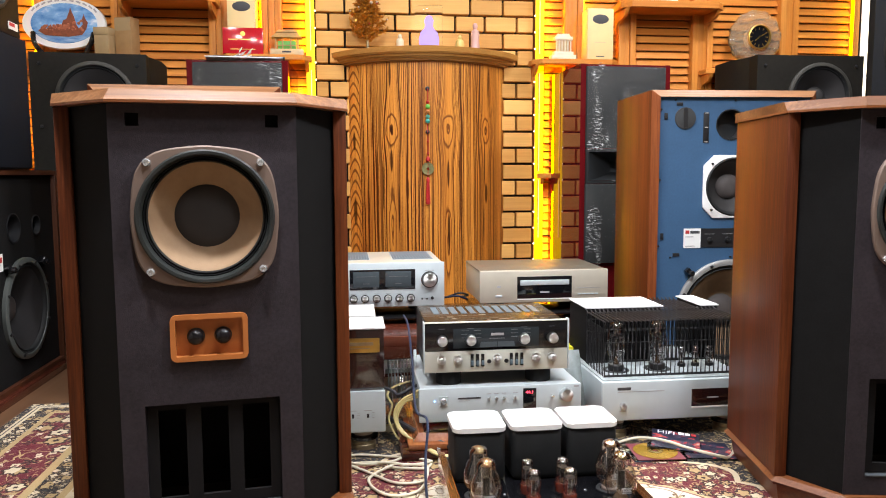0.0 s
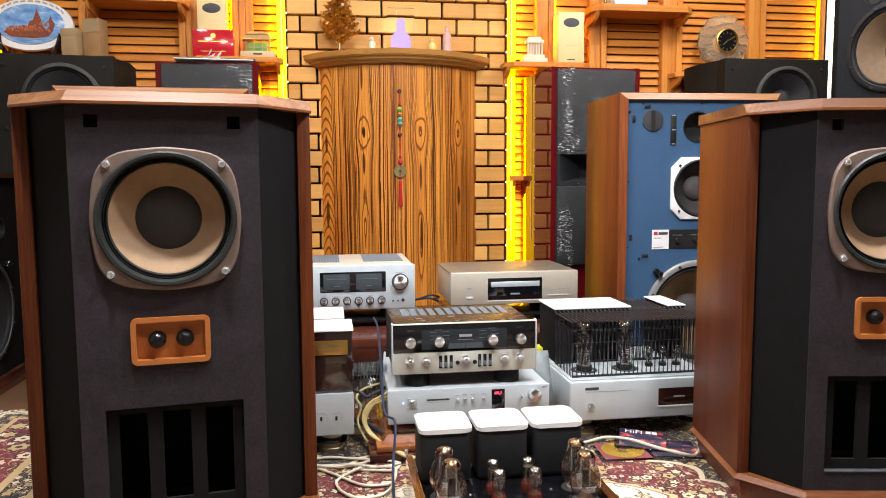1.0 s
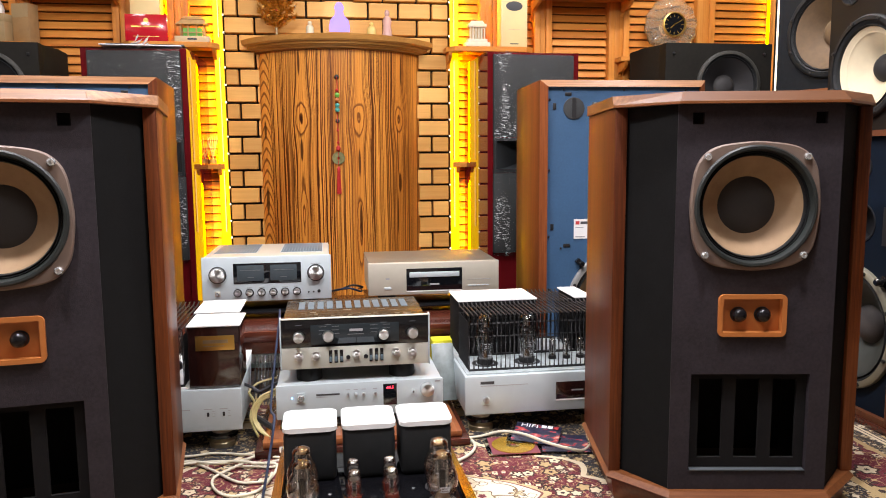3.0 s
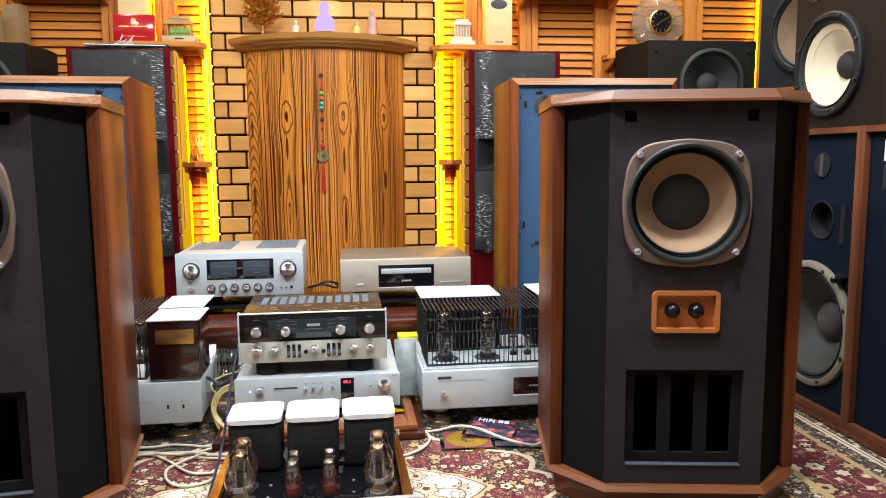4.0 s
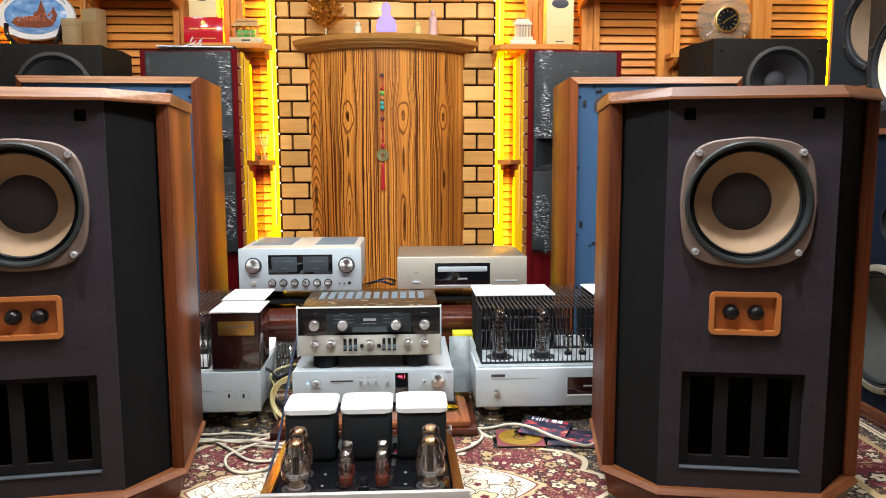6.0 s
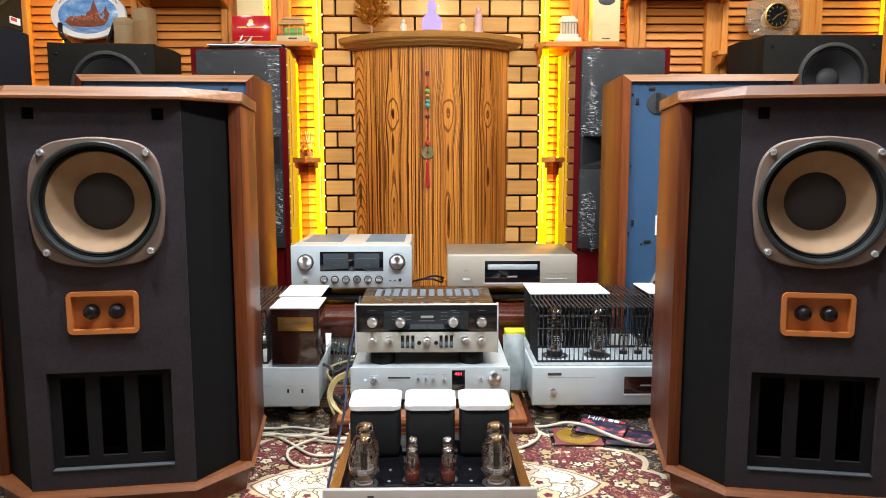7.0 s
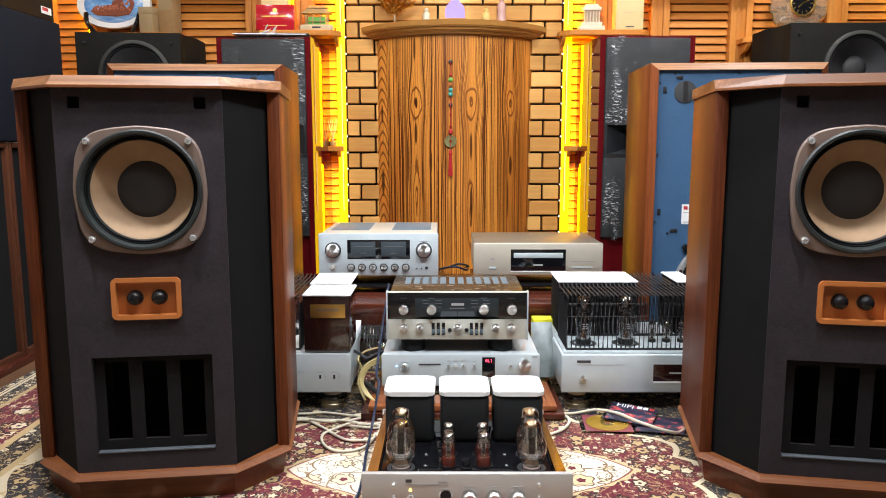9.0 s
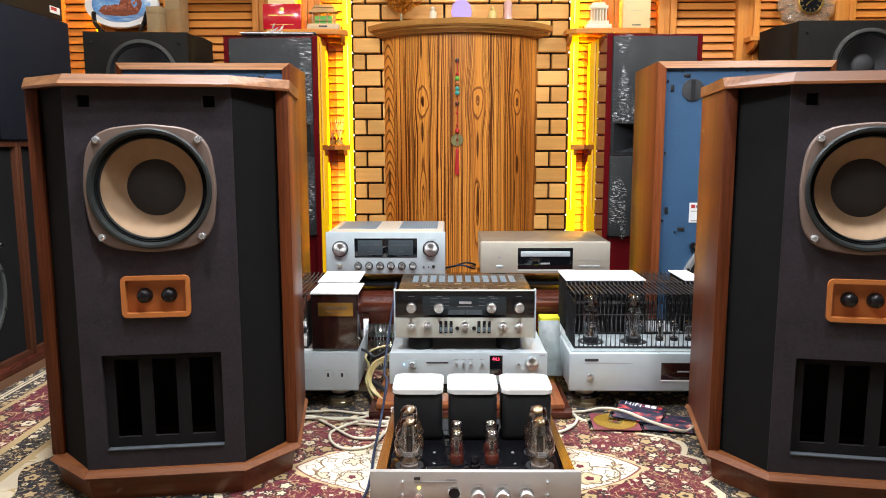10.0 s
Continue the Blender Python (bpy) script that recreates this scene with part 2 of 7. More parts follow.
def knob(parent, x, y, z, r, depth, name="knob", material=None, label=""):
    p = [(0, depth), (r * 0.82, depth), (r * 0.9, depth * 0.94), (r, depth * 0.2), (r, 0), (0, 0)]
    return part(name, lathe(p, facing(x, y, z), 24), material or m_steel, parent, label)


def bar(parent, x0, x1, z0, z1, y, material, name="marking", depth=0.0008):
    """Unreadable writing as a plain raised bar."""
    return part(name, box(x0, x1, y - depth, y, z0, z1), material, parent, smooth=0)


def plate(x0, x1, z0, z1, y0, y1, rounds=(), rects=(), bm=None, segs=48):
    """An upright board with real round and square holes through it."""
    bm = bm or bmesh.new()
    loops = [[(x0, z0), (x1, z0), (x1, z1), (x0, z1)]]
    loops += [[(a, c), (b, c), (b, d), (a, d)] for a, b, c, d in rects]
    loops += [[(u + r * math.cos(2 * math.pi * k / segs), z + r * math.sin(2 * math.pi * k / segs)) for k in range(segs)] for u, z, r in rounds]
    sheets = []
    for y in (y0, y1):
        edges, rings = [], []
        for pts in loops:
            vs = [bm.verts.new((x, y, z)) for x, z in pts]
            rings.append(vs)
            edges += [bm.edges.new((vs[i], vs[(i + 1) % len(vs)])) for i in range(len(vs))]
        bmesh.ops.triangle_fill(bm, edges=edges, use_beauty=True)
        sheets.append(rings)
    for a, b in zip(*sheets):
        n = len(a)
        for i in range(n):
            j = (i + 1) % n
            bm.faces.new((a[i], a[j], b[j], b[i]))
    return bm

# ---- the room ----
XW0, XW1, YW0, YW1 = -1.75, 3.1, -2.6, 4.05
floor = solo("floor", box(XW0 - 0.1, XW1 + 0.1, YW0 - 0.1, YW1 + 0.1, -0.1, -0.008), m_floor, "dark brown laminate floor", "floor", kind="structure", smooth=0)
solo("ceiling", box(XW0 - 0.1, XW1 + 0.1, YW0 - 0.1, YW1 + 0.1, CEILING, CEILING + 0.1), m_ceiling, "plain white ceiling", "ceiling", kind="structure", smooth=0)
wall_north = solo("wall_north", box(XW0 - 0.1, XW1 + 0.1, YW1, YW1 + 0.1, -0.008, CEILING), m_joint, "black-backed wall behind timber cladding", "wall", kind="structure", smooth=0)
solo("wall_south", box(XW0 - 0.1, XW1 + 0.1, YW0 - 0.1, YW0, -0.008, CEILING), m_plaster, "plain plaster wall", "wall", kind="structure", smooth=0)
solo("wall_west", box(XW0 - 0.1, XW0, YW0, YW1, -0.008, CEILING), m_plaster, "plain plaster wall", "wall", kind="structure", smooth=0)
solo("wall_east", box(XW1, XW1 + 0.1, YW0, YW1, -0.008, CEILING), m_plaster, "plain plaster wall", "wall", kind="structure", smooth=0)
# fixtures for the unseen lamps, the added fill included
for px, py, size, power in LAMPS:
    lamp = thing("ceiling_light", "unseen square white ceiling lamp, placed to light the room", "lamp", pose(px, py, CEILING), "ceiling lamps")
    h = size / 2 + 0.02
    part("frame", box(-h, h, -h, h, -0.02, -0.001), m_white, lamp, smooth=0)
    part("diffuser", box(0.02 - h, h - 0.02, 0.02 - h, h - 0.02, -0.026, -0.0205), m_panel, lamp, smooth=0)


# ---- timber cladding of the far wall ----
LOUVER_Y = 4.0


def louver_panel(x0, x1, z0, z1, lit="", pitch=0.042, stile=0.034):
    """A shuttered panel: stiles, backing and slanting slats; lit: sides with a light strip behind the stile."""
    y = LOUVER_Y
    ob = thing("louver_panel", "honey-coloured pine louver panel fixed to the wall", "louver panel", pose(0, 0, 0), "pine louver panels")
    part("stile", box(x0, x0 + stile, y - 0.035, YW1, z0, z1, 0.003), m_pine_z, ob)
    part("stile", box(x1 - stile, x1, y - 0.035, YW1, z0, z1, 0.003), m_pine_z, ob)
    part("backing", box(x0 + stile, x1 - stile, y + 0.036, YW1 - 0.001, z0, z1), m_slat_shade, ob, smooth=0)
    slat = prism([(0.0, 0.0), (0.009, -0.002), (0.027, 0.0335), (0.018, 0.036)], x0 + stile, x1 - stile)
    # the plan above is (depth, height); stand it up so that it runs along x
    for v in slat.verts:
        d, h, along = v.co
        v.co = Vector((along, y + d, h))
    base = part("slat", slat, m_pine_x, ob, smooth=0)
    z = z0 + 0.01
    base.location.z = z
    z += pitch
    while z < z1 - 0.03:
        o = new("slat", base.data)
        o.parent, o.location = ob, (0, 0, z)
        z += pitch
    for side in lit:
        xs = x0 + stile + 0.001 if side == "l" else x1 - stile - 0.004
        led = thing("led_strip", "yellow led strip tucked behind a louver stile, switched on", "led strip", pose(0, 0, 0), "led strips in the timber panels")
        part("diffuser", box(xs, xs + 0.003, y - 0.030, y - 0.012, z0 + 0.002, z1 - 0.002), m_led_bright if -0.4 < x0 < 1.1 else m_led, led, smooth=0)
    return ob


for lx0, lx1, lit in ((-1.74, -1.49, "r"), (-1.46, -1.13, ""), (-1.11, -0.66, ""), (-0.63, -0.40, "r"), (-0.365, -0.172, "r"), (0.998, 1.19, "l"), (1.225, 1.49, "l"), (1.52, 1.91, ""), (1.96, 2.42, ""), (2.46, 2.858, "r")):
    panel = louver_panel(lx0, lx1, 0.0, 2.2, lit)
    gap = {-1.49: 0.03, -1.13: 0.02, -0.66: 0.03, -0.40: 0.035, 1.19: 0.035, 1.49: 0.03, 1.91: 0.05, 2.42: 0.04}.get(lx1)
    if gap:
        part("joint_strip", box(lx1 + 0.001, lx1 + gap - 0.001, LOUVER_Y - 0.028, YW1, 0.0, 2.2, 0.003), m_pine_z, panel, "pine strip covering the joint")


m_gap = glow("light_through_joints", (1.0, 0.93, 0.72), 2.2)


m_led_pale = glow("pale_led_tube", (1.0, 0.80, 0.30), 1.2)


def edge_strip(x, w):
    """A visible light line standing between two panels."""
    ob = thing("led_strip", "thin glowing yellow led line between timber panels", "led strip", pose(x, 3.945, 0), "led strips in the timber panels")
    part("channel", box(-w / 2 + 0.001, w / 2 - 0.001, 0.0125, 0.0195, 0.0, 2.2), m_white, ob, smooth=0)
    part("diffuser", box(-w / 2, w / 2, 0.0, 0.0122, 0.002, 2.198), m_led_line if x < 2 else m_gap, ob, smooth=0)
    if x < 2:
        s = 1 if x < 0 else -1
        for z0, z1 in ((0.42, 0.735), (0.78, 1.30), (1.40, 2.1)):
            part("tube", rod((s * 0.002, -0.003, z0), (s * 0.002, -0.003, z1), 0.0020, segs=8), m_led_pale, ob)
            part("shade", box(min(s * 0.006, s * 0.0085), max(s * 0.006, s * 0.0085), -0.006, -0.0003, z0, z1), m_pine_z, ob, smooth=0)
        # glowing tabs stand in for strip light leaking through the block joints
        for k in range(25):
            z = 0.042 + 0.0865 * k
            part("light_gap", box(min(s * w / 2, s * (w / 2 + 0.007)), max(s * w / 2, s * (w / 2 + 0.007)), 0.006, 0.012, z - 0.004, z + 0.004), m_gap, ob, smooth=0)


for lx, lw in ((-0.188, 0.044), (1.014, 0.044), (2.882, 0.034)):
    edge_strip(lx, lw)


# ---- shelves on the cladding ----
def shelf(x0, x1, y0, z0, z1, brackets=(), group="pine wall shelves"):
    ob = thing("wall_shelf", "pine wall shelf fixed to the louvers", "shelf", pose(0, 0, 0), group)
    c = min(0.045, (3.999 - y0) * 0.4)
    part("board", prism([(x0, 3.999), (x0, y0 + c), (x0 + c, y0), (x1 - c, y0), (x1, y0 + c), (x1, 3.999)], z0, z1, 0.002), m_pine_x, ob, smooth=0)
    for bx in brackets:
        pts = [(3.998, z0 - 0.11), (3.998, z0 - 0.0005), (y0 + 0.02, z0 - 0.0005), (y0 + 0.03, z0 - 0.018), (y0 + 0.05, z0 - 0.035), (3.96, z0 - 0.055), (3.975, z0 - 0.08)]
        bm = prism(pts, bx - 0.008, bx + 0.008)
        for v in bm.verts:
            d, h, along = v.co
            v.co = Vector((along, d, h))
        part("bracket", bm, m_pine_z, ob, smooth=0)
    return ob


shelf(-0.64, -0.182, 3.86, 1.338, 1.364, (-0.205, -0.60))
shelf(0.962, 1.43, 3.86, 1.338, 1.364, (0.985, 1.40))
shelf(-0.365, -0.182, 3.90, 0.742, 0.768, (-0.205, -0.345))
shelf(1.005, 1.192, 3.90, 0.742, 0.768, (1.03, 1.17))
shelf(-1.105, -0.635, 3.80, 1.605, 1.640, (-1.08, -0.66))
shelf(1.42, 1.985, 3.80, 1.625, 1.660, (1.45, 1.95))
shelf(1.915, 2.44, 3.84, 1.300, 1.326, (1.94, 2.41))
shelf(-1.56, -1.02, 3.84, 1.325, 1.350, (-1.53, -1.05))


# ---- the carpet ----
RX, RY, RHALF, RLEN = 0.400, 1.60, 1.470, 0.99


def carpet(name):
    m = Mat(name)
    x, y, z = m.axes()  # metres from the medallion's centre
    jit = m.noise(26, 2)
    ax, ay = x.op("ABSOLUTE"), y.op("ABSOLUTE")
    edge_x, edge_y = (ax * -1.0) + RHALF, (ay * -1.0) + RLEN
    edge = edge_x.op("MINIMUM", edge_y)
    cream, red, navy, gold = (0.70, 0.60, 0.42), (0.14, 0.008, 0.022), (0.010, 0.012, 0.018), (0.50, 0.36, 0.17)
    line = (0.030, 0.010, 0.008)

    def flowers(scale, shift, petals, size, rnd=0.75, outline=1.35):
        """Petalled blossoms: 1 in the petals, and their dark hearts."""
        vec = m.vec(x + shift, y + shift * 0.7, 0.0)
        n = m.voronoi(scale, vec, rnd)
        sub = m.nt.nodes.new("ShaderNodeVectorMath")
        sub.operation = "SUBTRACT"
        m.nt.links.new(vec.out, sub.inputs[0])
        m.nt.links.new(n.outputs["Position"], sub.inputs[1])
        sep = m.nt.nodes.new("ShaderNodeSeparateXYZ")
        m.nt.links.new(sub.outputs[0], sep.inputs[0])
        dx, dy = S(m.nt, sep.outputs[0]), S(m.nt, sep.outputs[1])
        tint = m.nt.nodes.new("ShaderNodeSeparateColor")
        m.nt.links.new(n.outputs["Color"], tint.inputs[0])
        rr = S(m.nt, tint.outputs[0])
        ang = dy.op("ARCTAN2", dx)
        d = S(m.nt, n.outputs["Distance"])
        lobe = (ang * petals + rr * 6.0).op("SINE") * 0.12 + 0.84
        rad = lobe * (rr * 0.35 + 0.75) * size
        q = d / rad
        petal = q.under(1.0)
        heart = q.under(0.38)
        rim = q.under(outline) * q.over(1.0)
        return petal, heart, rim, rr

    def leaves(scale, shift, lo, hi):
        w = m.noise(scale, 1.5, 0.4, m.vec(x + shift, y, 0.0), 1.4)
        return w.over(lo) * w.under(hi)

    def figured(ground, scale, shift, petals, size, ink, second):
        pet, heart, rim, rr = flowers(scale, shift, petals, size)
        pet2, heart2, rim2, rr2 = flowers(scale * 1.9, shift + 2.2, 4.0, size * 0.9)
        vine = leaves(scale * 0.8, shift, 0.49, 0.512)
        leaf = leaves(scale * 2.4, shift + 4.0, 0.615, 0.67)
        col = m.mix(leaf * 0.8, ground, second)
        col = m.mix(vine, col, second)
        col = m.mix(pet2 * rr2.over(0.45), col, ink)
        col = m.mix(heart2 * rr2.over(0.45), col, ground)
        col = m.mix(rim, col, line)
        col = m.mix(pet, col, m.mix(rr.over(0.6), ink, second))
        return m.mix(heart, col, line)

    c_red = figured(red, 24.0, 1.3, 5.0, 0.46, cream, gold)
    c_navy = figured(navy, 22.0, 5.1, 5.0, 0.40, (0.56, 0.46, 0.28), gold)
    c_small = figured(navy, 34.0, 7.7, 4.0, 0.50, cream, gold)
    c_band = figured(red, 15.0, 2.9, 6.0, 0.44, cream, gold)
    pet, heart, rim, rr = flowers(13.0, 3.3, 5.0, 0.40, 0.6, 1.13)
    petb, heartb, rimb, rrb = flowers(27.0, 6.1, 4.0, 0.40, 0.8, 1.18)
    stem = leaves(8.0, 2.0, 0.488, 0.510)
    c_cream = m.mix(stem, (0.78, 0.71, 0.57), (0.30, 0.21, 0.12))
    c_cream = m.mix(rim, c_cream, (0.14, 0.075, 0.035))
    c_cream = m.mix(rimb, c_cream, (0.20, 0.13, 0.06))
    c_cream = m.mix(pet, c_cream, m.mix(rr.over(0.85), cream, (0.64, 0.52, 0.30)))
    c_cream = m.mix(heart, c_cream, red)

    # medallion: pointed cream heart, scalloped red field, dark ground
    ang = (y * 1.25).op("ARCTAN2", x)
    rad = (x * x + y * y * 2.0).op("SQRT")
    scal = (ang * 9.0).op("COSINE").op("ABSOLUTE") * 0.045
    heart_r = ((ay / 0.25).op("POWER", 1.33) + ax / 0.42) * 0.43 + (ang * 12.0).op("COSINE") * 0.006
    wreath = (ang * 8.0).op("SINE").op("ABSOLUTE") * 0.05
    red_r = rad - scal + jit * 0.012
    fringe = (ang * 46.0 + heart_r * 40.0).op("SINE") * 0.007
    col = m.mix((red_r).over(0.56), c_red, c_navy)
    col = m.mix((red_r - 0.56).op("ABSOLUTE").under(0.009), col, cream)
    col = m.mix((heart_r + fringe).under(0.450), col, (0.60, 0.47, 0.25))
    col = m.mix(heart_r.under(0.435), col, (0.25, 0.08, 0.06))
    col = m.mix(heart_r.under(0.428), col, c_cream)
    for at, wide in ((0.36, 0.0028), (0.25, 0.002), (0.14, 0.0025)):
        col = m.mix((heart_r - wreath - at).op("ABSOLUTE").under(wide), col, (0.22, 0.13, 0.06))
    # pale corner field and borders
    wave = (y * 9.0).op("SINE").op("ABSOLUTE") * 0.05 + (y * 30.0).op("SINE") * 0.01
    pale = m.mix(leaves(12.0, 8.0, 0.56, 0.60), (0.62, 0.52, 0.36), gold)
    col = m.mix((edge - wave).under(0.395), col, pale)
    for limit, what in ((0.385, gold), (0.365, c_small), (0.295, gold), (0.272, c_band), (0.112, gold), (0.095, c_small), (0.048, cream), (0.038, navy), (0.034, cream), (0.026, c_small)):
        col = m.mix(edge.under(limit), col, what)
    fade = m.noise(3, 3)
    col = m.mix(fade * 0.12, col, (0.30, 0.24, 0.20), "MULTIPLY")
    pile = m.noise(700, 2)
    col = m.mix(pile * 0.18, col, (0.1, 0.08, 0.07))
    m.put("Base Color", col).put("Roughness", 0.95).put("Specular IOR Level", 0.1).put("Sheen Weight", 0.15)
    m.bump(pile, 0.6, 0.003)
    return m.mat


m_carpet = carpet("persian_carpet_pile")
solo("carpet", box(-RHALF, RHALF, -RLEN, RLEN, -0.0075, 0.0, 0.003), m_carpet, "red, navy and cream patterned Persian carpet on the floor", "carpet", pose(RX, RY, 0.001), kind="structure", smooth=0)


# ---- loudspeakers ----
def screw(parent, x, y, z, r=0.008, material=None, name="screw"):
    return part(name, lathe([(r, 0), (r, 0.004), (r * 0.7, 0.007), (r * 0.35, 0.007), (r * 0.3, 0.004), (0, 0.004)], facing(x, y, z), 14), material or m_steel, parent)


m_gasket = plain("grey_gasket", (0.024, 0.028, 0.027), 0.45, grain=0.25, spec=0.4)
m_cone_cream = Mat("cream_paper_cone")
m_cone_cream.put("Base Color", m_cone_cream.ramp(m_cone_cream.noise(30, 3), (0.3, (0.29, 0.183, 0.102)), (0.7, (0.35, 0.225, 0.128)))).put("Roughness", 0.75)
m_cone_cream.bump(m_cone_cream.noise(150, 2), 0.2, 0.001)
m_cone_cream = m_cone_cream.mat
m_cone_dark = plain("dark_paper_cone", (0.030, 0.028, 0.028), 0.7, grain=0.2)
m_cone_brown = plain("brown_paper_cone", (0.13, 0.080, 0.040), 0.75, grain=0.2)
m_cone_white = plain("white_paper_cone", (0.66, 0.57, 0.40), 0.7, grain=0.06)
m_cone_green = plain("grey_green_cone", (0.042, 0.044, 0.037), 0.7, grain=0.15)
m_dust = plain("dark_dust_cap", (0.014, 0.013, 0.014), 0.8, grain=0.2)
m_dust_grey = plain("grey_dust_cap", (0.07, 0.06, 0.058), 0.7, grain=0.2)
m_orange = plain("tan_plastic", (0.50, 0.165, 0.040), 0.45, grain=0.05, scale=20)
m_blue = plain("blue_baffle_paint", (0.034, 0.094, 0.19), 0.55, grain=0.1, scale=120, bump=0.25)
m_horn = plain("dark_horn_plastic", (0.020, 0.022, 0.024), 0.32, grain=0.15)
m_slot_disc = plain("dark_grey_plate", (0.036, 0.038, 0.040), 0.5, grain=0.15)
m_blue_dark = plain("dark_blue_baffle_paint", (0.0022, 0.0068, 0.0155), 0.7, grain=0.3, scale=120, bump=0.25, spec=0.15)
m_knob_black = plain("black_bakelite", (0.008, 0.007, 0.008), 0.22, spec=0.35)
m_port_grey = plain("dark_grey_port", (0.012, 0.013, 0.015), 0.5, grain=0.2)
m_pit = plain("port_inside", (0.0075, 0.0072, 0.0075), 0.9, spec=0.05)
m_vent = plain("dull_black_board", (0.013, 0.012, 0.0125), 0.9, spec=0.1)
m_sill = plain("grey_sill", (0.06, 0.07, 0.08), 0.6, grain=0.15)
m_ring = plain("grey_driver_ring", (0.33, 0.33, 0.32), 0.4, metal=0.5)
m_ring_dark = plain("dull_dark_ring", (0.09, 0.10, 0.095), 0.45, metal=0.3)
m_ring_brass = plain("brass_gasket", (0.26, 0.24, 0.18), 0.5, metal=0.3)


def dual_concentric(parent, x, y, z):
    """A cream-coned driver in a square-shouldered cast frame."""
    drv = part("driver", cast_frame(x, y, z), m_castalu, parent, "grey cast frame with four corner bolts")
    part("surround", lathe([(0.1258, 0.008), (0.1258, 0.0125), (0.1225, 0.016), (0.1175, 0.0155), (0.1145, 0.010), (0.1125, 0.0)], facing(x, y, z), 64), m_gasket, drv)
    part("inner_roll", lathe([(0.1135, 0.0), (0.1105, 0.004), (0.1085, -0.002), (0.106, 0.003), (0.1035, -0.005)], facing(x, y, z), 64), m_rubber, drv)
    part("cone", lathe([(0.1045, -0.004), (0.101, -0.009), (0.085, -0.023), (0.058, -0.046), (0.045, -0.056), (0, -0.06)], facing(x, y, z), 64), m_cone_cream, drv, "cream paper cone")
    part("dust_cap", lathe([(0.0605, -0.0435), (0.057, -0.0415), (0.046, -0.0385), (0.03, -0.0365), (0, -0.0355)], facing(x, y, z), 48), m_cone_dark, drv)
    for sx in (-1, 1):
        for sz in (-1, 1):
            screw(drv, x + sx * 0.101, y - 0.010, z + sz * 0.101)
    return drv


def cast_frame(x, y, z):
    """A ring whose outline swells to four bolt lugs."""
    bm = bmesh.new()
    n, m = 96, facing(x, y, z)
    rows = []
    for k in range(n):
        a = 2 * math.pi * k / n
        lug = abs(math.sin(2 * a)) ** 3.2
        r = 0.1335 + 0.0175 * lug
        c, s = math.cos(a), math.sin(a)
        rows.append([bm.verts.new(m @ Vector((q * c, q * s, h))) for q, h in ((r, 0.0005), (r, 0.007), (r - 0.003, 0.010), (0.1235, 0.010), (0.1235, 0.0))])
    for k in range(n):
        p, q = rows[k], rows[(k + 1) % n]
        for i in range(4):
            bm.faces.new((p[i], q[i], q[i + 1], p[i + 1]))
    return bm


def plan(a, dx, dy, dep, grow=0.0):
    g = grow
    return [(-a - g * 0.4, -g), (a + g * 0.4, -g), (a + dx + g, dy - g * 0.4), (a + dx + g, dep + g), (-a - dx - g, dep + g), (-a - dx - g, dy - g * 0.4)]


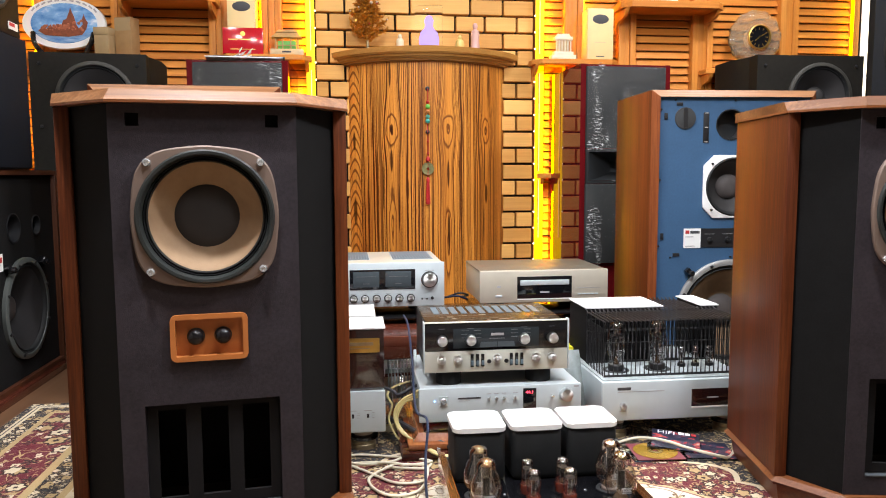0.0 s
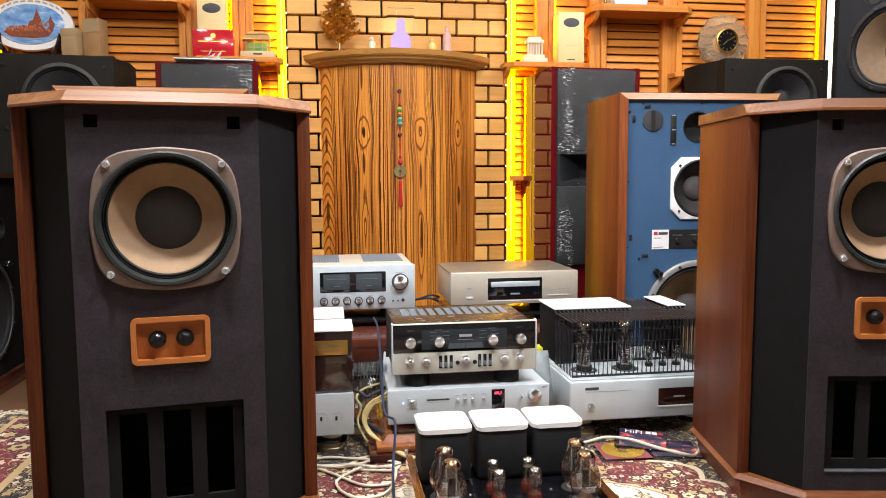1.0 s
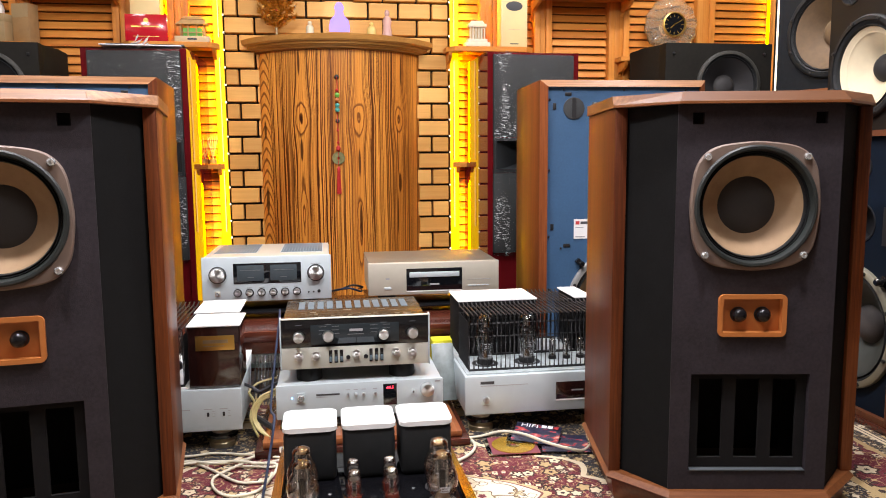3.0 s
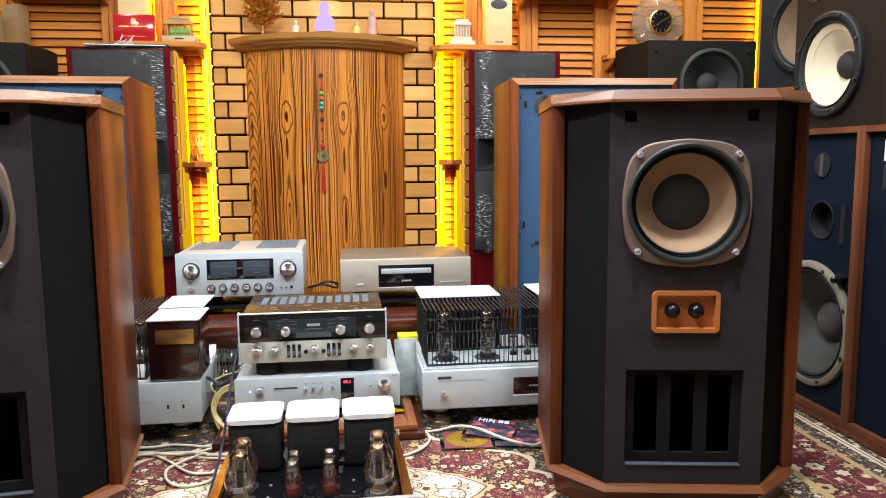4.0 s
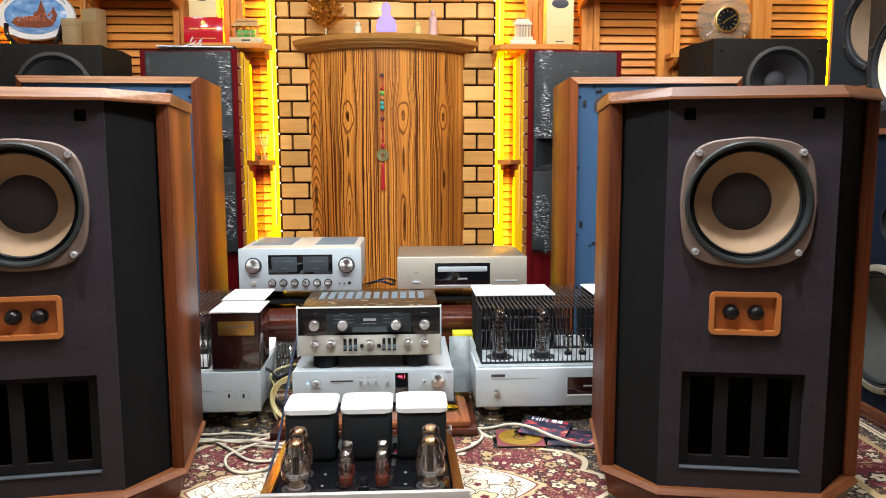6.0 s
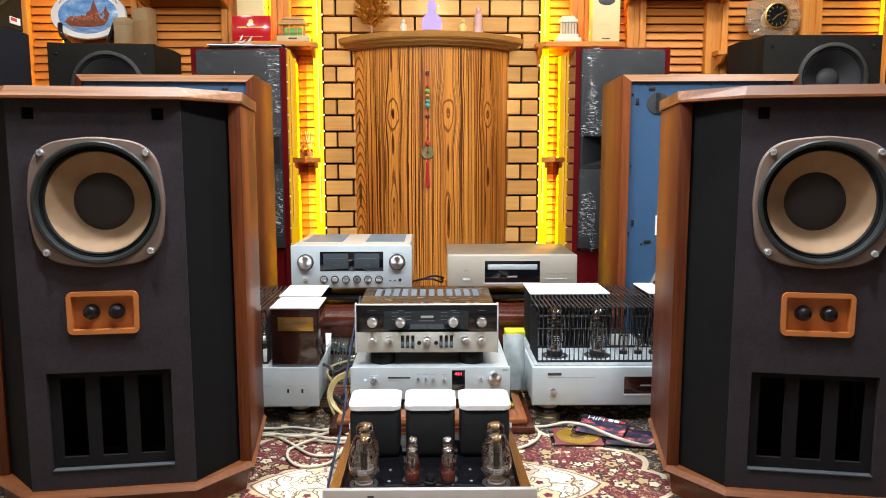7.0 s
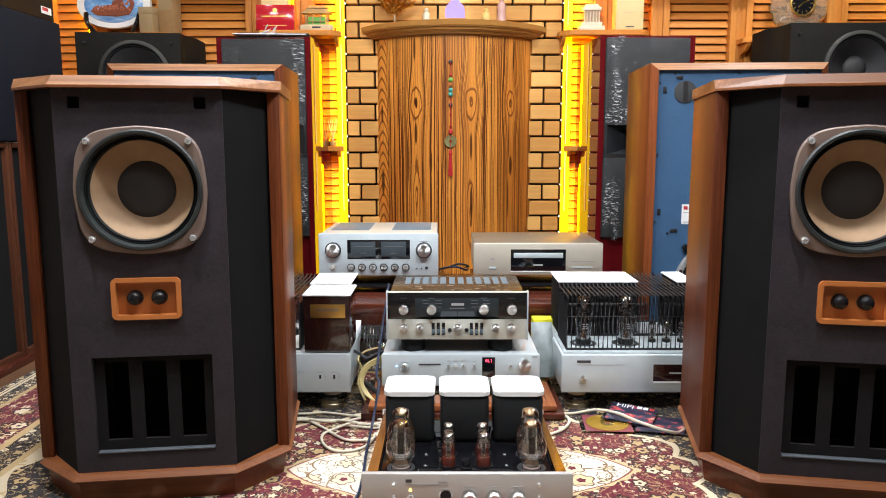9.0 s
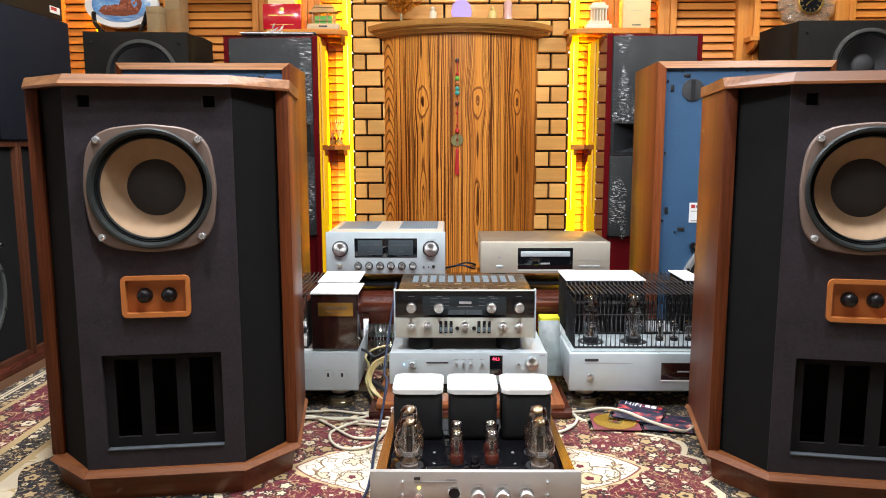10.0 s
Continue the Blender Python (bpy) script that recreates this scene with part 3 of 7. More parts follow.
def corner_speaker(m, off):
    """A tall floor loudspeaker with canted front corners, teak edges and a cream driver."""
    sp = thing("floor_speaker", "tall teak-edged loudspeaker with plum baffle and cream driver, on the rug", "loudspeaker", m, "pair of teak corner loudspeakers")
    a, dx, dy, dep = 0.168, 0.109, 0.113, 0.44
    rec = 0.015
    top, low = 0.893, 0.071
    # carcass behind the front
    part("carcass", prism([(-a - dx + 0.028, dy + 0.055), (a + dx - 0.028, dy + 0.055), (a + dx - 0.028, dep - 0.002), (-a - dx + 0.028, dep - 0.002)], low - 0.002, top + 0.002), m_black, sp, smooth=0)
    for s in (-1, 1):
        side = box(min(s * (a + dx), s * (a + dx - 0.027)), max(s * (a + dx), s * (a + dx - 0.027)), dy - 0.002, dep, low, top, 0.002)
        part("side_panel", side, m_teak, sp, "teak veneered side panel")
        q0, q1 = (s * (a - 0.003), rec), (s * (a + dx - 0.0275), dy + 0.010)
        part("side_baffle", prism([q0, q1, (q1[0], q1[1] + 0.04), (q0[0], q0[1] + 0.04)][::s], low, top), m_cloth, sp, "black cloth-covered canted baffle", smooth=0)
    # main baffle with a real slot opening at the foot
    vz0, vz1, vw = 0.112, 0.327, 0.125
    front = plate(-a, a, low, top, rec, rec + 0.03, [(off, 0.684, 0.126)], [(-vw, vw, vz0, vz1), (-0.071, 0.063, 0.414, 0.495), (-0.1385, -0.1145, 0.852, 0.876), (0.1105, 0.1345, 0.852, 0.876)])
    part("baffle", front, m_baffle, sp, "dark plum textured front baffle", smooth=0)
    grille = part("port_panel", plate(-vw + 0.001, vw - 0.001, vz0 + 0.005, vz1 - 0.001, rec + 0.012, rec + 0.020, [], [(-0.104, -0.053, vz0 + 0.026, vz1 - 0.014), (-0.0255, 0.0255, vz0 + 0.026, vz1 - 0.014), (0.053, 0.104, vz0 + 0.026, vz1 - 0.014)]), m_vent, sp, "dark board with three vent slots", smooth=0)
    part("port_back", box(-vw + 0.003, vw - 0.003, rec + 0.13, rec + 0.14, vz0, vz1), m_pit, grille, smooth=0)
    part("port_sill", box(-vw + 0.002, vw - 0.002, rec - 0.002, rec + 0.03, vz0 + 0.0005, vz0 + 0.004, 0.001), m_sill, grille)
    for sx in (-0.1265, 0.1225):
        part("grille_socket", box(sx - 0.013, sx + 0.013, rec + 0.012, rec + 0.0295, 0.851, 0.877), m_pit, sp, smooth=0)
    dual_concentric(sp, off, rec, 0.684)
    # control panel
    cp = part("control_panel", frame_ring(-0.0745, 0.0675, 0.4095, 0.4995, 0.0095, rec - 0.007, rec + 0.012, 0.012), m_orange, sp, "tan moulded control panel")
    part("recess", box(-0.069, 0.062, rec + 0.009, rec + 0.014, 0.416, 0.493), m_orange, cp, smooth=0)
    for kx in (-0.029, 0.021):
        kb = part("knob", lathe([(0.0140, 0.0), (0.0152, 0.006), (0.0150, 0.012), (0.0115, 0.0185), (0.006, 0.0212), (0, 0.022)], facing(kx, rec + 0.009, 0.455), 24), m_knob_black, cp, "black selector knob")
        part("collar", lathe([(0.0165, 0.0), (0.0165, 0.002), (0.012, 0.0025)], facing(kx, rec + 0.009, 0.455), 24), m_black, kb)
    # teak cap with sloping upper face, and the foot
    cap = part("top_cap", prism(plan(a, dx, dy, dep, 0.004), top, top + 0.005), m_teak_x, sp, "teak top with bevelled front edge", smooth=0)
    part("bevel", prism(plan(a, dx, dy, dep, 0.004), top + 0.005, top + 0.025, top=[(-a + 0.006, 0.012), (a - 0.006, 0.012), (a + dx + 0.004, dy + 0.015), (a + dx + 0.004, dep + 0.004), (-a - dx - 0.004, dep + 0.004), (-a - dx - 0.004, dy + 0.015)]), m_teak_lit, cap, smooth=0)
    part("lower_ledge", prism(plan(a, dx, dy, dep, 0.006), 0.0600, low, top=plan(a, dx, dy, dep, -0.004)), m_teak_x, sp, "teak ledge round the foot", smooth=0)
    part("plinth", prism(plan(a, dx, dy, dep, -0.016), 0.0, 0.053, top=plan(a, dx, dy, dep, -0.008)), m_mahog_red, sp, "red-brown plinth", smooth=0)
    part("plinth_cove", prism(plan(a, dx, dy, dep, 0.002), 0.0532, 0.0597), m_mahog_red, sp, smooth=0)
    return sp


m_mahog_red = wood("red_brown_plinth", (0.085, 0.024, 0.011), (0.145, 0.043, 0.018), (0.21, 0.070, 0.030), along="x", rough=0.35, coat=0.2)
corner_speaker(pose(-0.265, 1.433, 0, 0, 0, 7.8), -0.002)
corner_speaker(pose(1.208, 1.384, 0, 0, 0, -10.0), -0.008)


def woofer(parent, m, r, cone, ring, cap, lugs=0, name="woofer", deep=0.09, capr=0.3, cr=0.805, ridge=0.0016):
    """A round driver facing along m's z axis."""
    w = part(name, lathe([(r, 0.0), (r, 0.012), (r * 0.97, 0.016), (r * 0.90, 0.016), (r * 0.89, 0.004)], m, 56), ring, parent)
    part("surround", lathe([(r * 0.91, 0.006), (r * 0.885, 0.013), (r * (cr + 0.045), 0.006), (r * (cr + 0.025), 0.011), (r * (cr - 0.005), 0.0)], m, 56), m_rubber, w)
    prof = [(r * cr, 0.002)]
    for k in range(1, 14):
        f = k / 14
        prof.append((r * (cr - (cr - capr) * f), 0.002 - deep * f ** 1.15 + (ridge if k % 2 else -ridge)))
    prof.append((0, -deep))
    part("cone", lathe(prof, m, 56), cone, w)
    part("dust_cap", lathe([(r * (capr + 0.02), -deep * 0.97), (r * capr, -deep * 0.80), (r * capr * 0.75, -deep * 0.62), (r * capr * 0.4, -deep * 0.52), (0, -deep * 0.48)], m, 40), cap, w)
    for k in range(lugs):
        an = 2 * math.pi * (k + 0.5) / lugs
        part("bolt", lathe([(0.006, 0.012), (0.006, 0.02), (0.004, 0.021), (0, 0.021)], m @ Matrix.Translation((r * 0.945 * math.cos(an), r * 0.945 * math.sin(an), 0)), 10), m_black, w)
    return w


def hollow(parent, m, r, depth, material, name="port", rim=0.004):
    return part(name, lathe([(r + rim, 0.0005), (r + rim, 0.003), (r, 0.003), (r * 0.98, -depth), (0, -depth)], m, 40), material, parent)


def clamp(parent, m, name="clamp"):
    """A black grille clip by a driver's rim."""
    bm = box(-0.02, 0.012, -0.010, 0.010, 0.0, 0.022, 0.003)
    lathe([(0.011, 0.022), (0.011, 0.034), (0.007, 0.038), (0, 0.038)], None, 12, bm)
    bmesh.ops.transform(bm, matrix=m, verts=bm.verts[:])
    return part(name, bm, m_gloss_black, parent)


def studio_monitor(m, flip=1):
    """A four-way studio monitor: walnut case, blue baffle."""
    sp = thing("studio_monitor", "large walnut studio monitor with a blue baffle and white-framed midrange", "loudspeaker", m, "pair of blue-fronted studio monitors")
    w, d, h, t = 0.318, 0.43, 1.072, 0.026
    c = 0.022
    for s in (-1, 1):
        part("side_panel", box(min(s * w, s * (w - t)), max(s * w, s * (w - t)), c + 0.0003, d, 0, h, 0.001), m_teak, sp, "walnut side panel")
    part("top_panel", box(-w + t, w - t, c + 0.0003, d, h - t, h), m_teak_x, sp, smooth=0)
    part("bottom_panel", box(-w + t, w - t, c + 0.0003, d, 0, t), m_teak_x, sp, smooth=0)
    outer = [(-w, 0.0), (w, 0.0), (w, h), (-w, h)]
    inner = [(-w + t, t), (w - t, t), (w - t, h - t), (-w + t, h - t)]
    for k in range(4):
        j = (k + 1) % 4
        bm = bmesh.new()
        o0, o1, i0, i1, b0, b1 = [bm.verts.new((p[0], y, p[1])) for p, y in ((outer[k], c), (outer[j], c), (inner[k], 0.0), (inner[j], 0.0), (inner[k], c), (inner[j], c))]
        for face in ((o0, o1, i1, i0), (i0, i1, b1, b0), (b0, b1, o1, o0), (o0, i0, b0), (o1, b1, i1)):
            bm.faces.new(face)
        part("front_edge", bm, m_teak if k % 2 else m_teak_lit, sp, "bevelled walnut front edge", smooth=0)
    part("back_panel", box(-w + t, w - t, d - 0.02, d - 0.001, t, h - t), m_black, sp, smooth=0)
    b = part("baffle", plate(-w + t, w - t, t, h - t, 0.016, 0.04, [(flip * -0.014, 0.945, 0.055), (flip * 0.002, 0.713, 0.108), (flip * -0.004, 0.232, 0.183)]), m_blue, sp, "blue painted baffle", smooth=0)
    f = 0.016

    def at(u, z):
        return facing(flip * u, f, z)

    hw = part("slot_tweeter", lathe([(0.040, 0.0), (0.040, 0.004), (0.037, 0.0045), (0, 0.0045)], at(-0.191, 0.968), 36), m_slot_disc, b, "round tweeter plate with a vertical slot")
    part("slot", box(flip * -0.191 - 0.008, flip * -0.191 + 0.008, f - 0.006, f - 0.004, 0.932, 1.004), m_black, hw, smooth=0)
    slot = part("vent_slot", box(flip * -0.11 - 0.011, flip * -0.11 + 0.011, f - 0.003, f - 0.0005, 0.877, 0.99, 0.001), m_black, b)
    for zz in (0.879, 0.932, 0.985):
        part("divider", box(flip * -0.11 - 0.007, flip * -0.11 + 0.007, f - 0.005, f - 0.003, zz, zz + 0.004), m_steel, slot, smooth=0)
    hollow(b, at(-0.014, 0.945), 0.054, 0.055, m_horn, "horn_mouth")
    mid = bmesh.new()
    n = 64
    rings = []
    for grow, hh in ((0.0, 0.0), (0.0, 0.008), (-0.0025, 0.010), (None, 0.010), (None, 0.0)):
        row = []
        for k in range(n):
            an = 2 * math.pi * k / n
            c, q = math.cos(an), math.sin(an)
            far = 0.109 if grow is None else min(0.118 / max(abs(c), abs(q)), 0.196 / (abs(c) + abs(q))) + grow
            row.append(mid.verts.new(at(0.002, 0.713) @ Vector((far * c, far * q, hh))))
        rings.append(row)
    for p, q in zip(rings, rings[1:]):
        for k in range(n):
            mid.faces.new((p[k], p[(k + 1) % n], q[(k + 1) % n], q[k]))
    md = part("midrange", mid, m_white, b, "white eight-sided midrange frame")
    part("surround", lathe([(0.110, 0.004), (0.110, 0.011), (0.105, 0.015), (0.098, 0.008), (0.094, 0.0)], at(0.002, 0.713), 48), m_rubber, md)
    part("cone", lathe([(0.096, 0.003), (0.08, -0.02), (0.04, -0.055), (0, -0.06)], at(0.002, 0.713), 48), m_cone_dark, md)
    part("dust_cap", lathe([(0.048, -0.045), (0.04, -0.034), (0.02, -0.028), (0, -0.027)], at(0.002, 0.713), 36), m_dust_grey, md)
    for sx in (-1, 1):
        for sz in (-1, 1):
            screw(md, flip * 0.002 + sx * 0.0865, f - 0.010, 0.713 + sz * 0.0865, 0.0045, m_black)
    tag = part("label_plate", box(flip * -0.152 - 0.033, flip * -0.152 + 0.033, f - 0.003, f - 0.0003, 0.482, 0.556), m_white, b, "white label plate", smooth=0)
    x0 = flip * -0.152
    bar(tag, x0 - 0.027, x0 - 0.012, 0.536, 0.549, f - 0.003, m_red_print)
    bar(tag, x0 - 0.008, x0 + 0.028, 0.537, 0.547, f - 0.003, m_ink)
    bar(tag, x0 - 0.027, x0 + 0.004, 0.523, 0.526, f - 0.003, m_grey_print)
    bar(tag, x0 - 0.027, x0 + 0.010, 0.488, 0.491, f - 0.003, m_grey_print)
    ctl = part("control_plate", box(min(flip * -0.117, flip * 0.13), max(flip * -0.117, flip * 0.13), f - 0.003, f - 0.0003, 0.484, 0.556), m_black, b, "black level control plate", smooth=0)
    for u in (-0.085, -0.015, 0.06):
        kn = knob(ctl, flip * u, f - 0.003, 0.515, 0.009, 0.012, "level_knob", m_black)
        bar(ctl, flip * u - 0.02, flip * u + 0.02, 0.534, 0.5355, f - 0.003, m_grey_print)
    wf = woofer(b, at(-0.004, 0.232), 0.205, m_cone_brown, m_ring, m_dust_grey, 8, deep=0.075)
    for an in (135, 45, 225):
        u, z = -0.004 + 0.222 * math.cos(radians(an)), 0.232 + 0.222 * math.sin(radians(an))
        clamp(b, facing(flip * u, f, z) @ Matrix.Rotation(radians(an if flip > 0 else 180 - an), 4, "Z") @ Matrix.Rotation(math.pi, 4, "Z"))
    for u, z, ww, hh in ((-0.265, 0.975, 0.006, 0.012), (-0.213, 1.02, 0.012, 0.006), (-0.27, 0.527, 0.006, 0.012), (-0.213, 0.457, 0.013, 0.006)):
        part("grille_socket", box(flip * u - ww, flip * u + ww, f - 0.004, f, z - hh, z + hh, 0.001), m_black, b)
    for u, z in ((-0.283, 1.0), (-0.283, 0.74), (-0.283, 0.49), (-0.28, 0.29), (-0.235, 0.447), (0.0, 0.447), (-0.23, 1.036), (0.0, 1.036), (0.24, 1.036), (0.283, 0.74), (0.283, 0.49), (0.283, 1.0)):
        screw(b, flip * u, f, z, 0.004, m_black)
    return sp


m_red_print = plain("red_print", (0.45, 0.03, 0.03), 0.6)
studio_monitor(pose(1.434, 2.650, 0, 0, 0, -2.5), 1)
studio_monitor(pose(-0.554, 2.676, 0, 0, 0, 3.0), -1)

m_redgloss = plain("dark_red_lacquer", (0.105, 0.006, 0.008), 0.03, grain=0.08, scale=8, spec=0.5)
m_wrapped = plain("grey_grille_cloth", (0.0145, 0.0165, 0.017), 0.8, scale=300, grain=0.25, bump=0.3)


def wrap_film(name, side):
    """Clear creased film: see-through, with sharp glints painted on as white strokes."""
    m = Mat(name)
    x, y, z = m.axes()
    nt = m.nt
    gl, tr, mx = nt.nodes.new("ShaderNodeBsdfGlossy"), nt.nodes.new("ShaderNodeBsdfTransparent"), nt.nodes.new("ShaderNodeMixShader")
    gl.inputs["Roughness"].default_value = 0.22
    crease = m.noise(1.0, 2, 0.5, m.vec(x * 14.0, 0.0, z * 85.0 + x * 14.0), 0.9) * 0.7 + m.noise(1.0, 2, 0.5, m.vec(x * 40.0, 0.0, z * 30.0), 1.4) * 0.3
    bmp = nt.nodes.new("ShaderNodeBump")
    bmp.inputs["Strength"].default_value, bmp.inputs["Distance"].default_value = 1.0, 0.0065
    ridge = (crease - 0.5).op("ABSOLUTE") * -1.6 + crease
    nt.links.new(ridge.out, bmp.inputs["Height"])
    nt.links.new(bmp.outputs[0], gl.inputs["Normal"])
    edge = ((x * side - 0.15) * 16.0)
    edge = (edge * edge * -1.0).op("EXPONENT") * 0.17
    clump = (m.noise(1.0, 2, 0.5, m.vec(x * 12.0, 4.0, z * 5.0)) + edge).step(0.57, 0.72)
    # glints are laid on as white diffuse strokes, clumped along one edge
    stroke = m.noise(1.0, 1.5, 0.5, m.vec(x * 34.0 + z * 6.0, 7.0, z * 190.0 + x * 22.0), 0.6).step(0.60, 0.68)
    glint_paint = stroke * clump + ((crease - 0.5).op("ABSOLUTE") * -1.0).step(-0.009, -0.002) * clump * 0.8
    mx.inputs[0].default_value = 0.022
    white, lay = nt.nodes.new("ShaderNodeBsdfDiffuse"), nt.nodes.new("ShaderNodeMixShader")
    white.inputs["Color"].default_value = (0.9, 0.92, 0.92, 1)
    fac = glint_paint.op("MINIMUM", 1.0) * 0.75
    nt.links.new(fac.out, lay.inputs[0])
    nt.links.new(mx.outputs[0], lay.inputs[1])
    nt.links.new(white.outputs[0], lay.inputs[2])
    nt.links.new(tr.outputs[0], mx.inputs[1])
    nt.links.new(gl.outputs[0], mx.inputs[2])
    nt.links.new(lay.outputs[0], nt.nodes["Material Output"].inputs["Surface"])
    return m.mat


m_wisp = plain("crumpled_clear_film", (0.85, 0.87, 0.87), 0.12, grain=0.1, scale=60)
m_wisp.node_tree.nodes["Principled BSDF"].inputs["Transmission Weight"].default_value = 0.45
m_films = {1: wrap_film("clear_plastic_film", 1), -1: wrap_film("creased_plastic_film", -1)}


def film_sheet(x0, x1, z0, z1, y, seed):
    """A creased sheet of clear film."""
    bm = bmesh.new()
    nx, nz = 44, max(10, int((z1 - z0) / 0.006))
    grid = []
    for j in range(nz + 1):
        row = []
        for i in range(nx + 1):
            u, v = i / nx, j / nz
            p = Vector((x0 + u * (x1 - x0), y, z0 + v * (z1 - z0)))
            tug = math.exp(-((u - 0.16) / 0.12) ** 2) + 0.55 * math.exp(-((u - 0.72) / 0.10) ** 2) + 0.18
            fold = noise.noise(Vector((p.x * 9 + seed, p.z * 60 + 9 * p.x, seed))) * 0.0035 + noise.noise(Vector((p.x * 34, p.z * 30 - 40 * p.x, seed))) * 0.003
            p.y -= 0.004 + fold * tug
            row.append(bm.verts.new(p))
        grid.append(row)
    for j in range(nz):
        for i in range(nx):
            bm.faces.new((grid[j][i], grid[j][i + 1], grid[j + 1][i + 1], grid[j + 1][i]))
    return bm


def tower_speaker(m, seed, side):
    sp = thing("tower_speaker", "tall dark red lacquered tower loudspeaker wrapped in clear plastic film", "loudspeaker", m, "pair of film-wrapped towers")
    w, h, d = 0.224, 1.28, 0.49
    body = [(-w, 0.0), (-w + 0.026, 0.0), (-w + 0.026, 0.012), (w - 0.026, 0.012), (w - 0.026, 0.0), (w, 0.0)]
    deep = [(-w, 0.0), (-w + 0.043, 0.0), (-w + 0.043, 0.11), (w - 0.043, 0.11), (w - 0.043, 0.0), (w, 0.0)]
    for name, shape, z0, z1 in (("lower_body", body, 0.0, 0.733), ("horn_body", deep, 0.7332, 0.8668), ("upper_body", body, 0.867, h)):
        part(name, prism(shape + [(w, d), (-w, d)], z0, z1), m_redgloss, sp, "dark red gloss body", smooth=30)
    part("upper_grille", box(-w + 0.027, w - 0.027, -0.012, 0.011, 0.885, h - 0.012, 0.004), m_wrapped, sp, "charcoal cloth grille")
    part("lower_grille", box(-w + 0.027, w - 0.027, -0.012, 0.011, 0.335, 0.715, 0.004), m_wrapped, sp, "charcoal cloth grille")
    horn = part("horn", frame_ring(-w + 0.028, w - 0.028, 0.718, 0.882, 0.014, -0.010, 0.011), m_black, sp, "black midrange horn")
    t = bmesh.new()
    loops = [[t.verts.new((sx * a, y, 0.8 + sz * b)) for sx, sz in ((-1, -1), (1, -1), (1, 1), (-1, 1))] for a, b, y in ((w - 0.0435, 0.0665, -0.006), (0.125, 0.058, 0.03), (0.06, 0.040, 0.075), (0.03, 0.025, 0.105))]
    for p, q in zip(loops, loops[1:]):
        for k in range(4):
            t.faces.new((p[k], p[(k + 1) % 4], q[(k + 1) % 4], q[k]))
    t.faces.new(loops[-1])
    part("flare", t, m_horn, horn)
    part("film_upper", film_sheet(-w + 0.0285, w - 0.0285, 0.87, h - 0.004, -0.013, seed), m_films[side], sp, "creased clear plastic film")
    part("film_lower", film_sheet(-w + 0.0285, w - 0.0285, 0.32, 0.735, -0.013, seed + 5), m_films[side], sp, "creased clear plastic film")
    top = bmesh.new()
    n = 20
    rows = []
    for j in range(3):
        rows.append([top.verts.new((-w + 2 * w * i / n, -0.016 + 0.03 * j, h + 0.004 + 0.005 * noise.noise(Vector((i * 0.7, j, seed))))) for i in range(n + 1)])
    for p, q in zip(rows, rows[1:]):
        for i in range(n):
            top.faces.new((p[i], p[i + 1], q[i + 1], q[i]))
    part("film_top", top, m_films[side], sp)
    return sp


left_tower = tower_speaker(pose(-0.493, 3.505, 0, 0, 0, -1.5), 3.0, 1)
# a torn wisp of film standing up from the top edge
random.seed(21)
wisp = bmesh.new()
for k in range(11):
    x0 = random.uniform(-0.035, 0.02)
    pts = [Vector((x0 + 0.055 * f + random.uniform(-0.010, 0.010), 0.01 + random.uniform(-0.012, 0.012), 1.283 + (0.062 - 0.005 * k) * f * (1.2 - 0.3 * f))) for f in (0, 0.25, 0.5, 0.75, 1.0)]
    w = [Vector((random.uniform(0.004, 0.010), random.uniform(-0.006, 0.006), random.uniform(0.002, 0.008))) * s for s in (1, 0.9, 0.8, 0.5, 0.15)]
    vs = [(wisp.verts.new(p - d), wisp.verts.new(p + d)) for p, d in zip(pts, w)]
    for p, q in zip(vs, vs[1:]):
        wisp.faces.new((p[0], p[1], q[1], q[0]))
part("film_wisp", wisp, m_wisp, left_tower, "torn wisp of shiny clear film")
tower_speaker(pose(1.311, 3.466, 0, 0, 0, 2.2), 11.0, -1)

m_black_wood = wood("black_stained_wood", (0.010, 0.009, 0.007), (0.019, 0.017, 0.013), (0.032, 0.028, 0.021), rough=0.55, bump=0.3, spec=0.2)


m_ring_soft = plain("dull_grey_ring", (0.040, 0.039, 0.034), 0.6, grain=0.2, spec=0.3)
m_matte_black = plain("matte_black_board", (0.0125, 0.0112, 0.0090), 0.7, grain=0.3, scale=50, bump=0.2, spec=0.15)


def stage_monitor(m, w, u, top, label):
    """A black cabinet with a canted rear corner and a big driver in front."""
    sp = thing("black_speaker", label, "loudspeaker", m, "pair of black bass cabinets")
    part("cabinet", prism([(-w, 0.08), (w, 0.08), (w + 0.035, 0.20), (w + 0.035, 0.37), (-w - 0.035, 0.37), (-w - 0.035, 0.20)], 0, top), m_matte_black, sp)
    part("front_board", plate(-w, w, 0, top, 0, 0.0795, [(u, top - 0.20, 0.149)]), m_matte_black, sp, smooth=0)
    woofer(sp, facing(u, 0.0, top - 0.20), 0.165, m_dust, m_ring_soft, m_cone_dark, 0, deep=0.05, capr=0.32, ridge=0.0008)
    for z in (top - 0.32, top - 0.05):
        for x in (0.04 - w, w - 0.04):
            screw(sp, x, 0, z, 0.007, m_black)


stage_monitor(pose(-1.13, 3.50, 0, 0, 0, 5), 0.24, 0.025, 1.300, "black wooden bass cabinet with a dark round driver")
stage_monitor(pose(2.245, 3.455, 0, 0, 0, -1), 0.275, 0.05, 1.335, "black wooden bass cabinet with a dark round driver")


